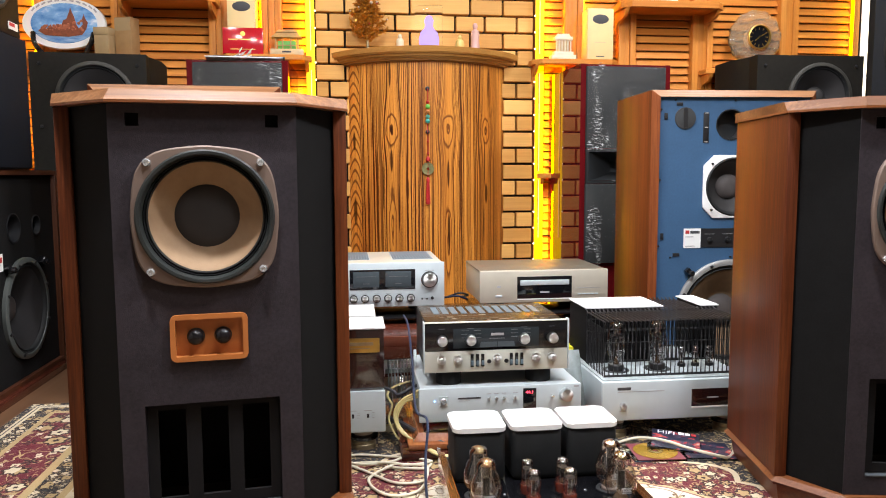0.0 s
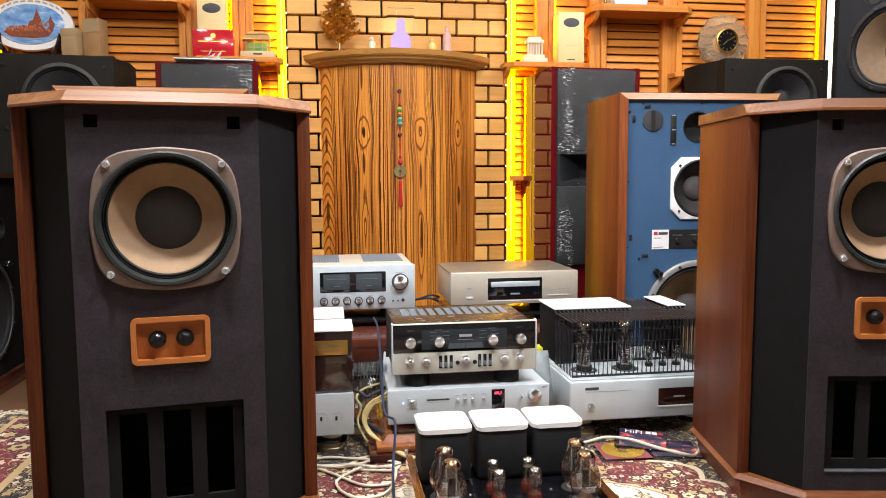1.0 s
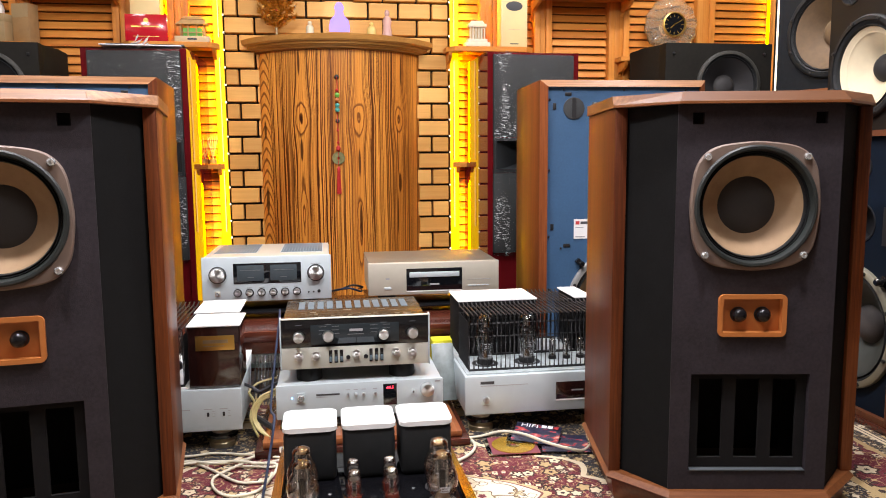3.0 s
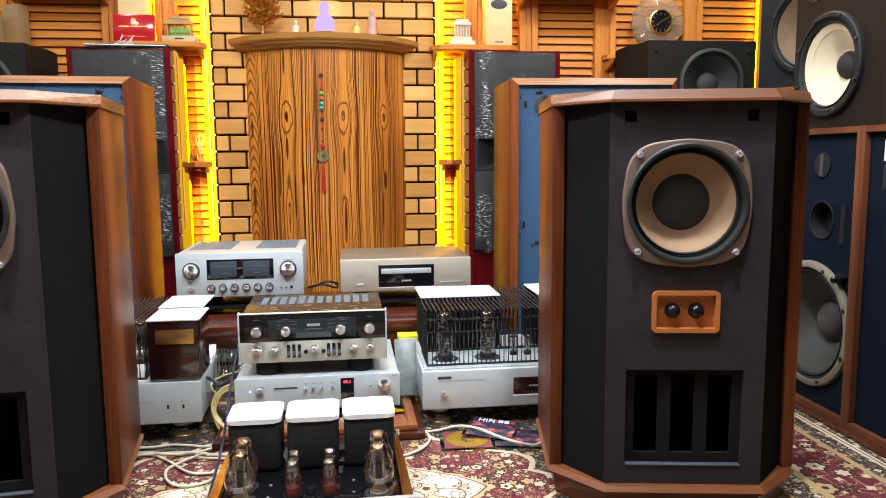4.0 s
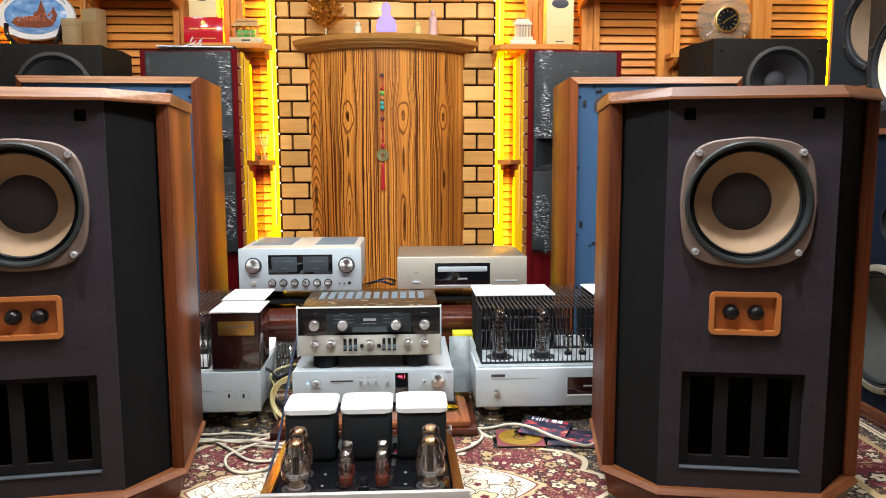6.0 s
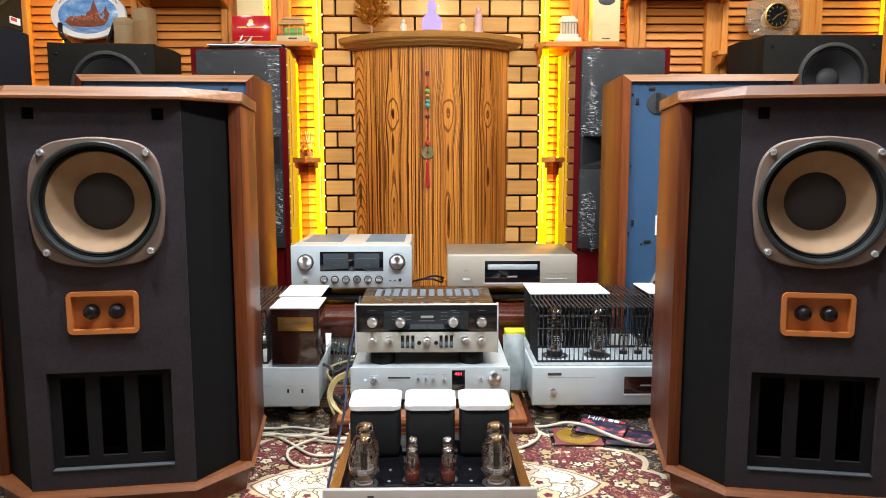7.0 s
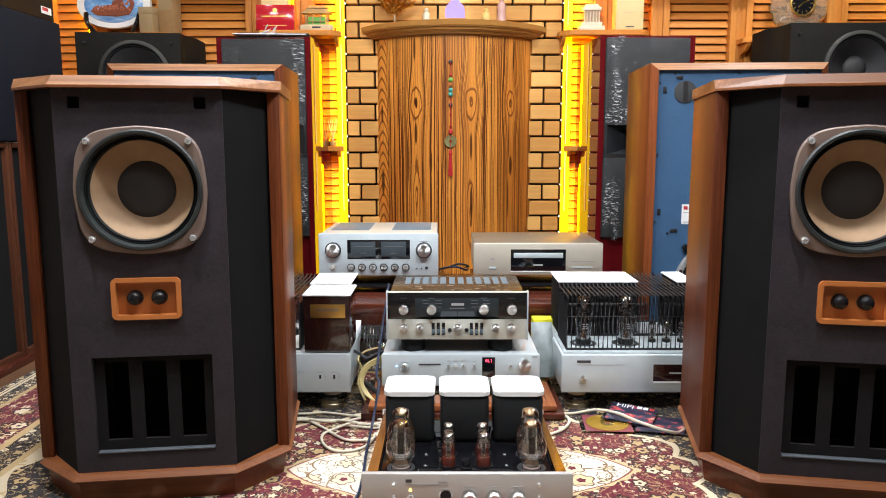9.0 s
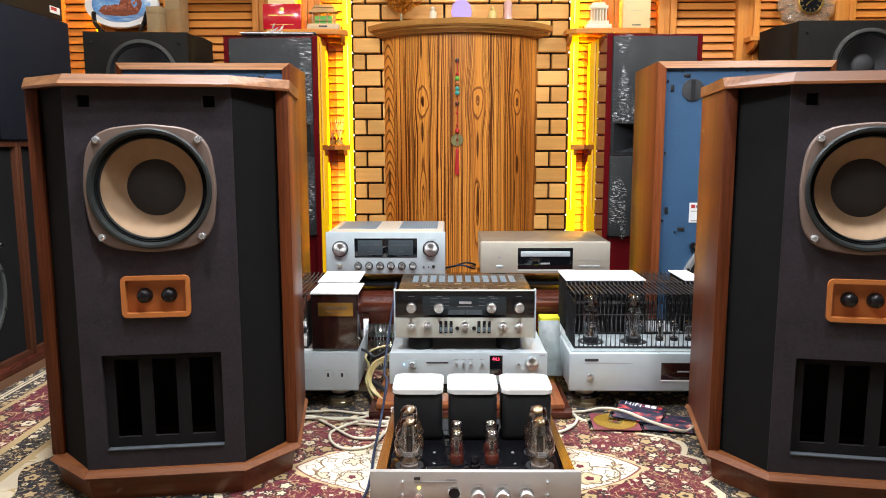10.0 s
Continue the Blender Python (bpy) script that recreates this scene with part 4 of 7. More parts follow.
m_brown_walnut = wood("brown_walnut_edge", (0.06, 0.020, 0.009), (0.12, 0.040, 0.017), (0.19, 0.066, 0.028), rough=0.4)
# walnut coloured darker to stand for the dim light on this row
m_dim_walnut = wood("dim_walnut_edge", (0.035, 0.012, 0.006), (0.07, 0.023, 0.011), (0.11, 0.04, 0.02), rough=0.4)


def side_monitor(m, w, h, baffle_mat, label, cone, ring, woofer_u, woofer_z, woofer_r, group, holes=(), edge=None):
    """A walnut monitor of a row along a side wall; local x runs along its front."""
    sp = thing("wall_monitor", label, "loudspeaker", m, group)
    t = 0.017
    for x0, x1 in ((-w, -w + t), (w - t, w)):
        part("side_panel", box(x0, x1, 0, 0.4, 0, h, 0.0015), edge or m_teak, sp, "walnut side panel")
    part("top_panel", box(-w + t, w - t, 0, 0.4, h - t, h), edge or m_teak_x, sp, smooth=0)
    part("bottom_panel", box(-w + t, w - t, 0, 0.4, 0, t), edge or m_teak_x, sp, smooth=0)
    b = part("baffle", plate(-w + t, w - t, t, h - t, 0.018, 0.04, [(woofer_u, woofer_z, woofer_r * 0.9), *holes]), baffle_mat, sp, smooth=0)
    part("back_panel", box(-w + t, w - t, 0.37, 0.395, t, h - t), m_black, sp, smooth=0)
    f = 0.018
    woofer(b, facing(woofer_u, f, woofer_z), woofer_r, cone, ring, m_dust_grey, 8, deep=0.08)
    clamp(b, facing(woofer_u - 0.14, f, woofer_z + 0.155) @ Matrix.Rotation(radians(-45), 4, "Z"))
    clamp(b, facing(woofer_u + 0.14, f, woofer_z + 0.155) @ Matrix.Rotation(radians(225), 4, "Z"))
    return sp, b, f


m_navy_cloth = plain("dark_navy_cloth", (0.0055, 0.0070, 0.0120), 0.9, scale=260, grain=0.4, bump=0.4, spec=0.15)
BANK_R = -90  # faces -x
for yc in (2.103, 1.467, 0.831):
    sp, b, f = side_monitor(Matrix.Translation((1.875, yc, 0.02)) @ Matrix.Rotation(radians(BANK_R), 4, "Z"), 0.318, 0.838, m_blue_dark,
                            "walnut monitor with a dark blue baffle, in a wall row", m_cone_green, m_ring_brass, 0.118, 0.255, 0.19, "row of blue monitors by the wall", [(0.145, 0.570, 0.053)], m_brown_walnut)
    hollow(b, facing(0.145, f, 0.570), 0.053, 0.05, m_port_grey, "port")
    tw = part("slot_tweeter", lathe([(0.036, 0), (0.036, 0.004), (0, 0.0045)], facing(0.138, f, 0.732), 30), m_black, b)
    part("slot", box(0.131, 0.145, f - 0.006, f - 0.0045, 0.70, 0.762), m_dust_grey, tw, smooth=0)
    part("vent_slot", box(0.232, 0.25, f - 0.003, f, 0.51, 0.62), m_black, b, smooth=0)
    pl = part("label_plate", box(-0.245, -0.175, f - 0.003, f, 0.745, 0.80), m_white, b, "white label plate", smooth=0)
    bar(pl, -0.237, -0.215, 0.775, 0.794, f - 0.003, m_red_print)
    part("control_plate", box(-0.245, -0.13, f - 0.003, f, 0.67, 0.735), m_black, b, smooth=0)
base = thing("speaker_stand", "low dark plinth under the row of monitors", "stand", pose(0, 0, 0))
part("board", box(1.865, 2.28, 0.45, 2.43, -0.008, 0.0195, 0.003), m_mahog, base)

m_charcoal = plain("charcoal_baffle", (0.009, 0.011, 0.014), 0.7, grain=0.3, scale=60, spec=0.2)
m_brown_baffle = plain("dark_brown_baffle", (0.011, 0.008, 0.006), 0.6, grain=0.25, scale=60, spec=0.2)
def top_speaker(m, w, h, cone, front, u, wz, wr, label, capr):
    sp = thing("bookshelf_speaker", label, "loudspeaker", m, "dark loudspeakers by the wall")
    part("cabinet", box(-w, w, 0.1, 0.33, 0, h, 0.004), m_black_wood, sp)
    part("front_board", plate(-w, w, 0, h, 0, 0.0995, [(u, wz, wr * 0.9), (u - 0.09, wz + 0.25, 0.045), (u + 0.10, wz + 0.26, 0.055)]), front, sp, smooth=0)
    woofer(sp, facing(u, 0, wz), wr, cone, m_rubber, m_dust if capr < 0.3 else m_cone_brown, 8, deep=0.07, capr=capr, cr=0.775 if capr < 0.3 else 0.805)
    hollow(sp, facing(u - 0.09, 0, wz + 0.25), 0.045, 0.02, m_black, "tweeter")
    hollow(sp, facing(u + 0.10, 0, wz + 0.26), 0.055, 0.02, m_dust_grey, "midrange")
    return sp


top_speaker(Matrix.Translation((1.97, 2.03, 0.8605)) @ Matrix.Rotation(radians(BANK_R), 4, "Z"), 0.223, 0.72, m_cone_white, m_brown_baffle, -0.042, 0.192, 0.157, "black-brown loudspeaker with a big white cone, on a monitor", 0.26)
BROWN = Matrix.Translation((2.525, 3.04, 0)) @ Matrix.Rotation(radians(BANK_R + 20), 4, "Z")
low = thing("dark_cabinet", "dark walnut-topped cabinet carrying a loudspeaker", "cabinet", BROWN)
part("body", box(-0.26, 0.26, 0.012, 0.34, -0.0075, 1.055, 0.004), m_black_wood, low)
part("top_board", box(-0.265, 0.265, 0.0, 0.345, 1.0555, 1.085, 0.003), m_teak_x, low)
top_speaker(BROWN @ Matrix.Translation((0, 0.005, 1.0855)), 0.255, 0.72, m_cone_brown, m_charcoal, 0.0, 0.245, 0.20, "charcoal loudspeaker with a big brown cone, on a cabinet", 0.31)

for yc in (2.84, 2.20):
    sp, b, f = side_monitor(Matrix.Translation((-1.163, yc, 0.02)) @ Matrix.Rotation(radians(90), 4, "Z"), 0.318, 0.765, m_cloth,
                            "walnut-edged monitor with a black baffle, in a row by the wall", m_dust, m_ring_dark, 0.01, 0.265, 0.185, "row of black monitors by the wall", [(-0.05, 0.56, 0.05), (0.14, 0.56, 0.035)], m_dim_walnut)
    hollow(b, facing(-0.05, f, 0.56), 0.05, 0.05, m_port_grey, "port")
    hollow(b, facing(0.14, f, 0.56), 0.035, 0.03, m_port_grey, "tweeter")
    pl = part("label_plate", box(-0.22, -0.15, f - 0.003, f, 0.42, 0.48), m_white, b, "white label plate", smooth=0)
    bar(pl, -0.185, -0.157, 0.45, 0.468, f - 0.003, m_red_print)
base = thing("speaker_stand", "low dark plinth under the row of monitors", "stand", pose(0, 0, 0))
part("board", box(-1.55, -1.14, 1.88, 3.16, -0.008, 0.0195, 0.003), m_mahog, base)
for yc in (2.66, 2.13):
    m = Matrix.Translation((-1.150, yc, 0.7865)) @ Matrix.Rotation(radians(90), 4, "Z")
    sp = thing("bookshelf_speaker", "black cloth-fronted loudspeaker lying on a monitor", "loudspeaker", m, "black loudspeakers on the row of monitors")
    part("cabinet", box(-0.255, 0.255, 0.012, 0.36, 0, 0.465, 0.004), m_black_wood, sp)
    part("grille", box(-0.25, 0.25, 0, 0.0115, 0.005, 0.46, 0.004), m_navy_cloth, sp, "dark navy cloth grille")
    sp = thing("bookshelf_speaker", "small black loudspeaker with a dark cone, on another", "loudspeaker", m @ Matrix.Translation((-0.01, 0.012, 0.4655)), "small black loudspeakers in the stack")
    part("cabinet", box(-0.24, 0.24, 0.08, 0.34, 0, 0.40, 0.004), m_black_wood, sp)
    part("front_board", plate(-0.24, 0.24, 0, 0.40, 0, 0.0795, [(0.03, 0.20, 0.125)]), m_brown_baffle, sp, smooth=0)
    woofer(sp, facing(0.03, 0, 0.20), 0.138, m_dust, m_black, m_dust_grey, 0, deep=0.05)
    pl = part("label_plate", box(0.15, 0.22, -0.003, -0.0002, 0.02, 0.045), m_white, sp, smooth=0)
    bar(pl, 0.155, 0.195, 0.03, 0.042, -0.003, m_red_print)


# ---- the bowed corner cupboard ----
def zebra_wood(name):
    """Softwood veneer: fine dark growth lines that part round knots, and a few resin streaks."""
    m = Mat(name)
    x, y, z = m.axes()
    sway = (m.noise(1.0, 2, 0.5, m.vec(x * 2.6, 0.0, z * 1.1)) - 0.5) * 0.030
    t = x + sway
    core, rings, broad = x * 0.0, x * 0.0, x * 0.0
    drift = m.noise(1.0, 2, 0.5, m.vec(x * 20.0, 4.0, z * 9.0))
    # knots: the lines part round a lens of a few closed rings
    for kx, kz, rx, rz, eye in ((-0.195, 0.985, 0.030, 0.095, 1.0), (0.088, 0.985, 0.033, 0.085, 0.0), (0.297, 0.985, 0.025, 0.070, 0.5), (-0.195, 0.50, 0.020, 0.20, 0.0), (0.088, 0.42, 0.020, 0.20, 0.0)):
        dx, dz = (x - kx) / rx, (z - kz) / rz
        e2 = dx * dx + dz * dz
        t = t - (t - kx) * (e2 * -0.42).op("EXPONENT") * 0.86
        e = e2.op("SQRT") + (drift - 0.5) * 0.9
        rings = rings.op("MAXIMUM", (e * 9.5 - 0.6).op("SINE").step(0.25, 0.8) * e.step(1.05, 0.85) * 0.85)
        core = core.op("MAXIMUM", e.step(0.36, 0.20) * eye)
    for kx, wide in ((-0.195, 0.020), (0.088, 0.020), (0.297, 0.013)):
        broad = broad.op("MAXIMUM", ((t - kx).op("ABSOLUTE") * (1.0 / wide)).step(1.1, 0.7))
    # pointed cathedral arches up the far edge
    ax = (x + sway * 0.5 + 0.383).op("ABSOLUTE")
    arch = ((z + ax * ax * 55.0 + ax * 0.6 + drift * 0.022) * 112.0).op("SINE").step(0.35, 0.85) * ax.step(0.034, 0.026)
    fine = m.noise(1.0, 3, 0.6, m.vec(x * 320.0, y * 320.0, z * 5.0))
    wobble = m.noise(1.0, 2, 0.5, m.vec(x * 45.0, 1.0, z * 11.0)) * 1.1
    line = m.noise(1.0, 0.6, 0.5, m.vec(t * 230.0 + wobble, 0.0, z * 0.7))
    thin = m.noise(1.0, 0.6, 0.5, m.vec(t * 430.0 + wobble, 2.0, z * 0.8))
    where = m.noise(1.0, 1, 0.5, m.vec(t * 13.0, 3.0, z * 0.5)).step(0.36, 0.60)
    tone = m.noise(1.0, 2, 0.5, m.vec(t * 11.0, 9.0, z * 0.6))
    base = m.ramp(tone * 0.75 + fine * 0.25, (0.32, (0.50, 0.175, 0.026)), (0.5, (0.70, 0.280, 0.045)), (0.68, (0.82, 0.37, 0.070)))
    open_grain = (broad.op("MAXIMUM", ax.step(0.034, 0.026)) * -1.0) + 1.0
    col = m.mix(thin.step(0.50, 0.60) * 0.62, base, (0.26, 0.075, 0.013))
    col = m.mix(line.step(0.475, 0.545) * (where * 0.40 + 0.56) * open_grain, col, (0.080, 0.016, 0.003))
    col = m.mix(rings.op("MAXIMUM", arch * 0.8), col, (0.13, 0.032, 0.006))
    ragged = (m.noise(1.0, 2, 0.6, m.vec(x * 120.0, 6.0, z * 9.0)) - 0.5) * 0.6
    dark = core
    for sx, sz, half, tall in ((-0.198, 0.836, 0.0075, 0.062), (-0.204, 1.265, 0.006, 0.07), (0.088, 0.765, 0.007, 0.075), (0.091, 0.475, 0.008, 0.10), (0.290, 0.83, 0.0035, 0.13), (0.300, 0.665, 0.009, 0.055), (0.287, 0.50, 0.0035, 0.11), (0.312, 1.235, 0.005, 0.08), (-0.117, 0.69, 0.0045, 0.06), (-0.383, 0.94, 0.007, 0.05), (-0.383, 0.575, 0.009, 0.075), (-0.162, 0.60, 0.0045, 0.13), (-0.240, 0.70, 0.003, 0.13)):
        u, v = (x + sway * 0.3 - sx) / half, (z - sz) / tall
        dark = dark.op("MAXIMUM", (u * u + v * v + ragged).step(1.25, 0.45) * 0.9)
    col = m.mix(dark, col, (0.050, 0.012, 0.003))
    m.put("Base Color", col).put("Roughness", fine * 0.15 + 0.30).put("Specular IOR Level", 0.25).put("Coat Weight", 0.07).put("Coat Roughness", 0.16)
    m.bump(fine, 0.12, 0.001)
    return m.mat


m_zebra = zebra_wood("figured_veneer")
m_cornice = wood("cornice_wood", (0.30, 0.135, 0.030), (0.44, 0.205, 0.048), (0.54, 0.28, 0.08), along="x", rough=0.4, coat=0.15)
CX, CY = 0.411, 3.998


def bow(half, sag, n=28):
    r = (half * half + sag * sag) / (2 * sag)
    a = math.asin(half / r)
    return [(r * math.sin(-a + 2 * a * k / n), -(r * math.cos(-a + 2 * a * k / n) - (r - sag))) for k in range(n + 1)]


cup = thing("corner_cupboard", "tall bow-fronted cupboard in strongly figured honey-brown veneer", "cupboard", pose(CX, CY, 0))
part("bowed_door", prism(bow(0.417, 0.232), 0.06, 1.325), m_zebra, cup, "bowed door with dark zebra-like grain", smooth=30)
part("plinth", prism(bow(0.405, 0.222), 0.0, 0.06), m_cornice, cup, smooth=30)
bands = [(0.425, 0.240, 1.325, 1.331), (0.440, 0.255, 1.331, 1.340), (0.458, 0.268, 1.340, 1.348), (0.470, 0.278, 1.348, 1.360), (0.486, 0.290, 1.360, 1.367), (0.497, 0.297, 1.367, 1.392)]
cor = None
for hf, sg, z0, z1 in bands:
    if cor is None:
        cor = part("cornice", prism(bow(hf, sg), z0, z1), m_cornice, cup, "stepped curved cornice", smooth=30)
    else:
        part("moulding", prism(bow(hf, sg), z0, z1, top=bow(hf + 0.006, sg + 0.005)), m_cornice, cor, smooth=30)
for z in (1.192, 0.977):
    knob(cup, -0.018, -0.2325, z, 0.011, 0.012, "door_knob", m_black, "small black knob")


# ---- hi-fi components ----
m_brownlac = plain("dark_brown_lacquer", (0.022, 0.007, 0.006), 0.12, grain=0.1, scale=8, coat=0.8)
m_grille_blue = plain("pale_grille_mesh", (0.20, 0.28, 0.33), 0.45, metal=0.3, grain=0.2, scale=400)
m_slot_blue = plain("blue_grey_slot", (0.13, 0.19, 0.23), 0.4, metal=0.3)
m_white_board = plain("white_card", (0.86, 0.86, 0.86), 0.5, grain=0.02)


def thin_glass(name, tint, gloss):
    """A thin blown wall: clear, glossier towards its edges."""
    m = Mat(name)
    nt = m.nt
    gl, tr, mx, lw = (nt.nodes.new(k) for k in ("ShaderNodeBsdfGlossy", "ShaderNodeBsdfTransparent", "ShaderNodeMixShader", "ShaderNodeLayerWeight"))
    gl.inputs["Roughness"].default_value = 0.03
    tr.inputs["Color"].default_value = (*tint, 1)
    lw.inputs["Blend"].default_value = 0.55
    fac = S(nt, lw.outputs["Facing"]).op("POWER", 1.9) * gloss + 0.10
    nt.links.new(fac.out, mx.inputs[0])
    nt.links.new(tr.outputs[0], mx.inputs[1])
    nt.links.new(gl.outputs[0], mx.inputs[2])
    nt.links.new(mx.outputs[0], nt.nodes["Material Output"].inputs["Surface"])
    return m.mat


m_tube = thin_glass("tube_glass", (0.97, 0.955, 0.935), 0.9)
m_getter = plain("silver_getter", (0.45, 0.45, 0.45), 0.07, metal=1.0)
m_pale_getter = plain("warm_silver_getter", (0.46, 0.31, 0.17), 0.08, metal=1.0)
m_tubemetal = plain("tube_plate_metal", (0.12, 0.12, 0.125), 0.4, metal=0.6)
m_slate = plain("slate_meter_face", (0.055, 0.070, 0.080), 0.25, spec=0.4)
m_dim_print = plain("dim_print", (0.11, 0.12, 0.125), 0.6)
m_lid_print = plain("tan_lid_print", (0.15, 0.11, 0.065), 0.5)
m_dial = plain("dark_dial_face", (0.022, 0.028, 0.032), 0.2, spec=0.3)
m_stem = plain("brown_glass_stem", (0.12, 0.075, 0.045), 0.25, metal=0.4, grain=0.5, scale=200)
m_base_tan = plain("tan_ceramic_base", (0.20, 0.15, 0.125), 0.5)
m_anode = plain("brown_grey_anode", (0.022, 0.018, 0.015), 0.35, metal=0.3)
m_redbase = plain("red_tube_base", (0.075, 0.014, 0.008), 0.2, coat=0.5)
m_brown_top = wood("brown_printed_top", (0.020, 0.014, 0.008), (0.038, 0.027, 0.016), (0.065, 0.046, 0.028), along="x", rough=0.25)
m_blue_led = glow("blue_pilot_light", (0.2, 0.5, 1.0), 6.0)
m_red_led = glow("red_digits", (1.0, 0.05, 0.10), 4.0)
m_amber_led = glow("amber_pilot_light", (1.0, 0.6, 0.1), 5.0)
m_paper = plain("printed_paper", (0.19, 0.225, 0.225), 0.4, grain=0.4, scale=30)
m_clear = glass("clear_acrylic", (0.93, 0.97, 0.96), 0.02, 1.3)
m_green_glass = glass("green_glass", (0.55, 0.85, 0.72), 0.02, 1.45)


def words(name, text, m, size, material, parent):
    """Built-in lettering turned into a thin mesh."""
    cu = bpy.data.curves.new(name, "FONT")
    cu.body, cu.size, cu.extrude, cu.align_x = text, size, 0.0004, "CENTER"
    tmp = new(name + "_curve", cu)
    me = bpy.data.meshes.new_from_object(tmp.evaluated_get(bpy.context.evaluated_depsgraph_get()))
    bpy.data.objects.remove(tmp)
    bpy.data.curves.remove(cu)
    me.transform(m)
    me.materials.clear()
    me.materials.append(material)
    ob = new(name, me)
    ob.parent = parent
    return ob


# low bench
bench = thing("low_bench", "low dark mahogany lacquered bench carrying the components", "bench", pose(0.40, 2.46, 0))
part("top_board", box(-0.68, 0.68, 0, 0.62, 0.185, 0.222, 0.004), m_mahog, bench)
part("front_rail", box(-0.66, 0.66, 0.012, 0.035, 0.12, 0.1845, 0.002), m_mahog, bench)
for bx in (-0.64, 0.58):
    for by in (0.04, 0.52):
        part("leg", box(bx, bx + 0.06, by, by + 0.06, 0.0, 0.1845, 0.003), m_mahog, bench)
part("lower_shelf", box(-0.62, 0.62, 0.1, 0.58, 0.05, 0.07, 0.002), m_mahog, bench)


def stand_slab(x0, x1, y0, y1, z):
    st = thing("equipment_stand", "black glass equipment stand on stubby feet", "stand", pose(0, 0, 0), "black glass stands")
    part("slab", box(x0, x1, y0, y1, z + 0.018, z + 0.026, 0.002), m_gloss_black, st)
    for sx in (x0 + 0.07, x1 - 0.07):
        for sy in (y0 + 0.05, y1 - 0.05):
            part("foot", lathe([(0.025, z), (0.025, z + 0.008), (0.02, z + 0.018), (0, z + 0.018)], Matrix.Translation((sx, sy, 0)), 20), m_gloss_black, st)


stand_slab(-0.13, 0.36, 2.66, 3.05, 0.2225)
stand_slab(0.47, 0.98, 2.68, 3.05, 0.2225)

def frame_sheet(x0, x1, y0, y1, z0, z1, t):
    """A flat rim lying round an opening."""
    bm = box(x0, x1, y0, y0 + t, z0, z1)
    for q in ((x0, x1, y1 - t, y1), (x0, x0 + t, y0 + t, y1 - t), (x1 - t, x1, y0 + t, y1 - t)):
        other = bpy.data.meshes.new("strip")
        b = box(*q, z0, z1)
        b.to_mesh(other)
        b.free()
        bm.from_mesh(other)
        bpy.data.meshes.remove(other)
    return bm


# integrated amplifier: twin meters, two big knobs
amp = thing("integrated_amplifier", "silver integrated amplifier with twin black meters and two large knobs", "amplifier", pose(0.112, 2.685, 0.249))
W = 0.227
part("chassis", box(-W + 0.006, W - 0.006, 0.012, 0.40, 0.032, 0.192, 0.003), m_silver, amp)
part("faceplate", box(-W, W, 0, 0.012, 0.035, 0.196, 0.003), m_alu, amp, "satin aluminium faceplate")
part("top_cover", box(-W + 0.008, W - 0.008, 0.014, 0.398, 0.192, 0.196, 0.001), m_alu_warm, amp)
for s in (-1, 1):
    vent = part("vent_grille", box(s * 0.12 - 0.075, s * 0.12 + 0.075, 0.10, 0.37, 0.196, 0.1985, 0.001), m_slot_blue, amp, "perforated grille")
    part("grille_rim", frame_sheet(s * 0.12 - 0.079, s * 0.12 + 0.079, 0.096, 0.374, 0.196, 0.1975, 0.0035), m_silver, vent, smooth=0)
    for k in range(14):
        part("slot", box(s * 0.12 - 0.07 + 0.0105 * k, s * 0.12 - 0.0665 + 0.0105 * k, 0.11, 0.36, 0.1985, 0.1989), m_grille_blue, vent, smooth=0)
disp = part("meter_window", box(-0.118, 0.120, -0.002, 0.004, 0.098, 0.172, 0.002), m_screen, amp, "black meter window")
for s in (-1, 1):
    mt = part("meter", box(s * 0.058 - 0.047, s * 0.058 + 0.047, -0.0035, -0.002, 0.108, 0.165, 0.001), m_slate, disp)
    bar(mt, s * 0.058 - 0.035, s * 0.058 + 0.035, 0.146, 0.1475, -0.0035, m_dim_print)
    bar(mt, s * 0.058 - 0.012, s * 0.058 + 0.012, 0.12, 0.122, -0.0035, m_dim_print)
for kx in (-0.172, 0.172):
    kb = knob(amp, kx, 0, 0.132, 0.0275, 0.022, "volume_knob", m_spun, "large spun metal knob")
    part("collar", lathe([(0.0305, 0), (0.0305, 0.003), (0.026, 0.004)], facing(kx, 0, 0.132), 32), m_black, kb)
for i in range(6):
    kx = -0.1045 + 0.0415 * i
    kb = knob(amp, kx, 0, 0.066, 0.0115, 0.016, "selector_knob", m_spun)
    part("collar", lathe([(0.0148, 0), (0.0148, 0.003), (0.0110, 0.004)], facing(kx, 0, 0.066), 24), m_black, kb)
    bar(amp, kx - 0.009, kx + 0.009, 0.083, 0.0845, 0, m_grey_print)
knob(amp, -0.174, 0, 0.064, 0.008, 0.008, "power_button", m_steel)
part("power_escutcheon", box(-0.184, -0.164, -0.0015, 0, 0.055, 0.074, 0.001), m_alu_warm, amp)
for kx in (0.145, 0.163):
    knob(amp, kx, 0, 0.062, 0.003, 0.004, "button", m_black)
knob(amp, 0.182, 0, 0.064, 0.006, 0.004, "headphone_socket", m_black)
bar(amp, 0.155, 0.19, 0.165, 0.1665, 0, m_grey_print)
for fx in (-0.15, 0.15):
    for fy in (0.05, 0.33):
        part("foot", lathe([(0, 0), (0.028, 0), (0.03, 0.006), (0.026, 0.032), (0, 0.032)], Matrix.Translation((fx, fy, 0)), 24), m_black, amp)

# champagne cover darkened for the dark surroundings its top reflects
m_darkened_top = plain("darkened_cover", (0.27, 0.24, 0.18), 0.35, metal=0.5, grain=0.08)
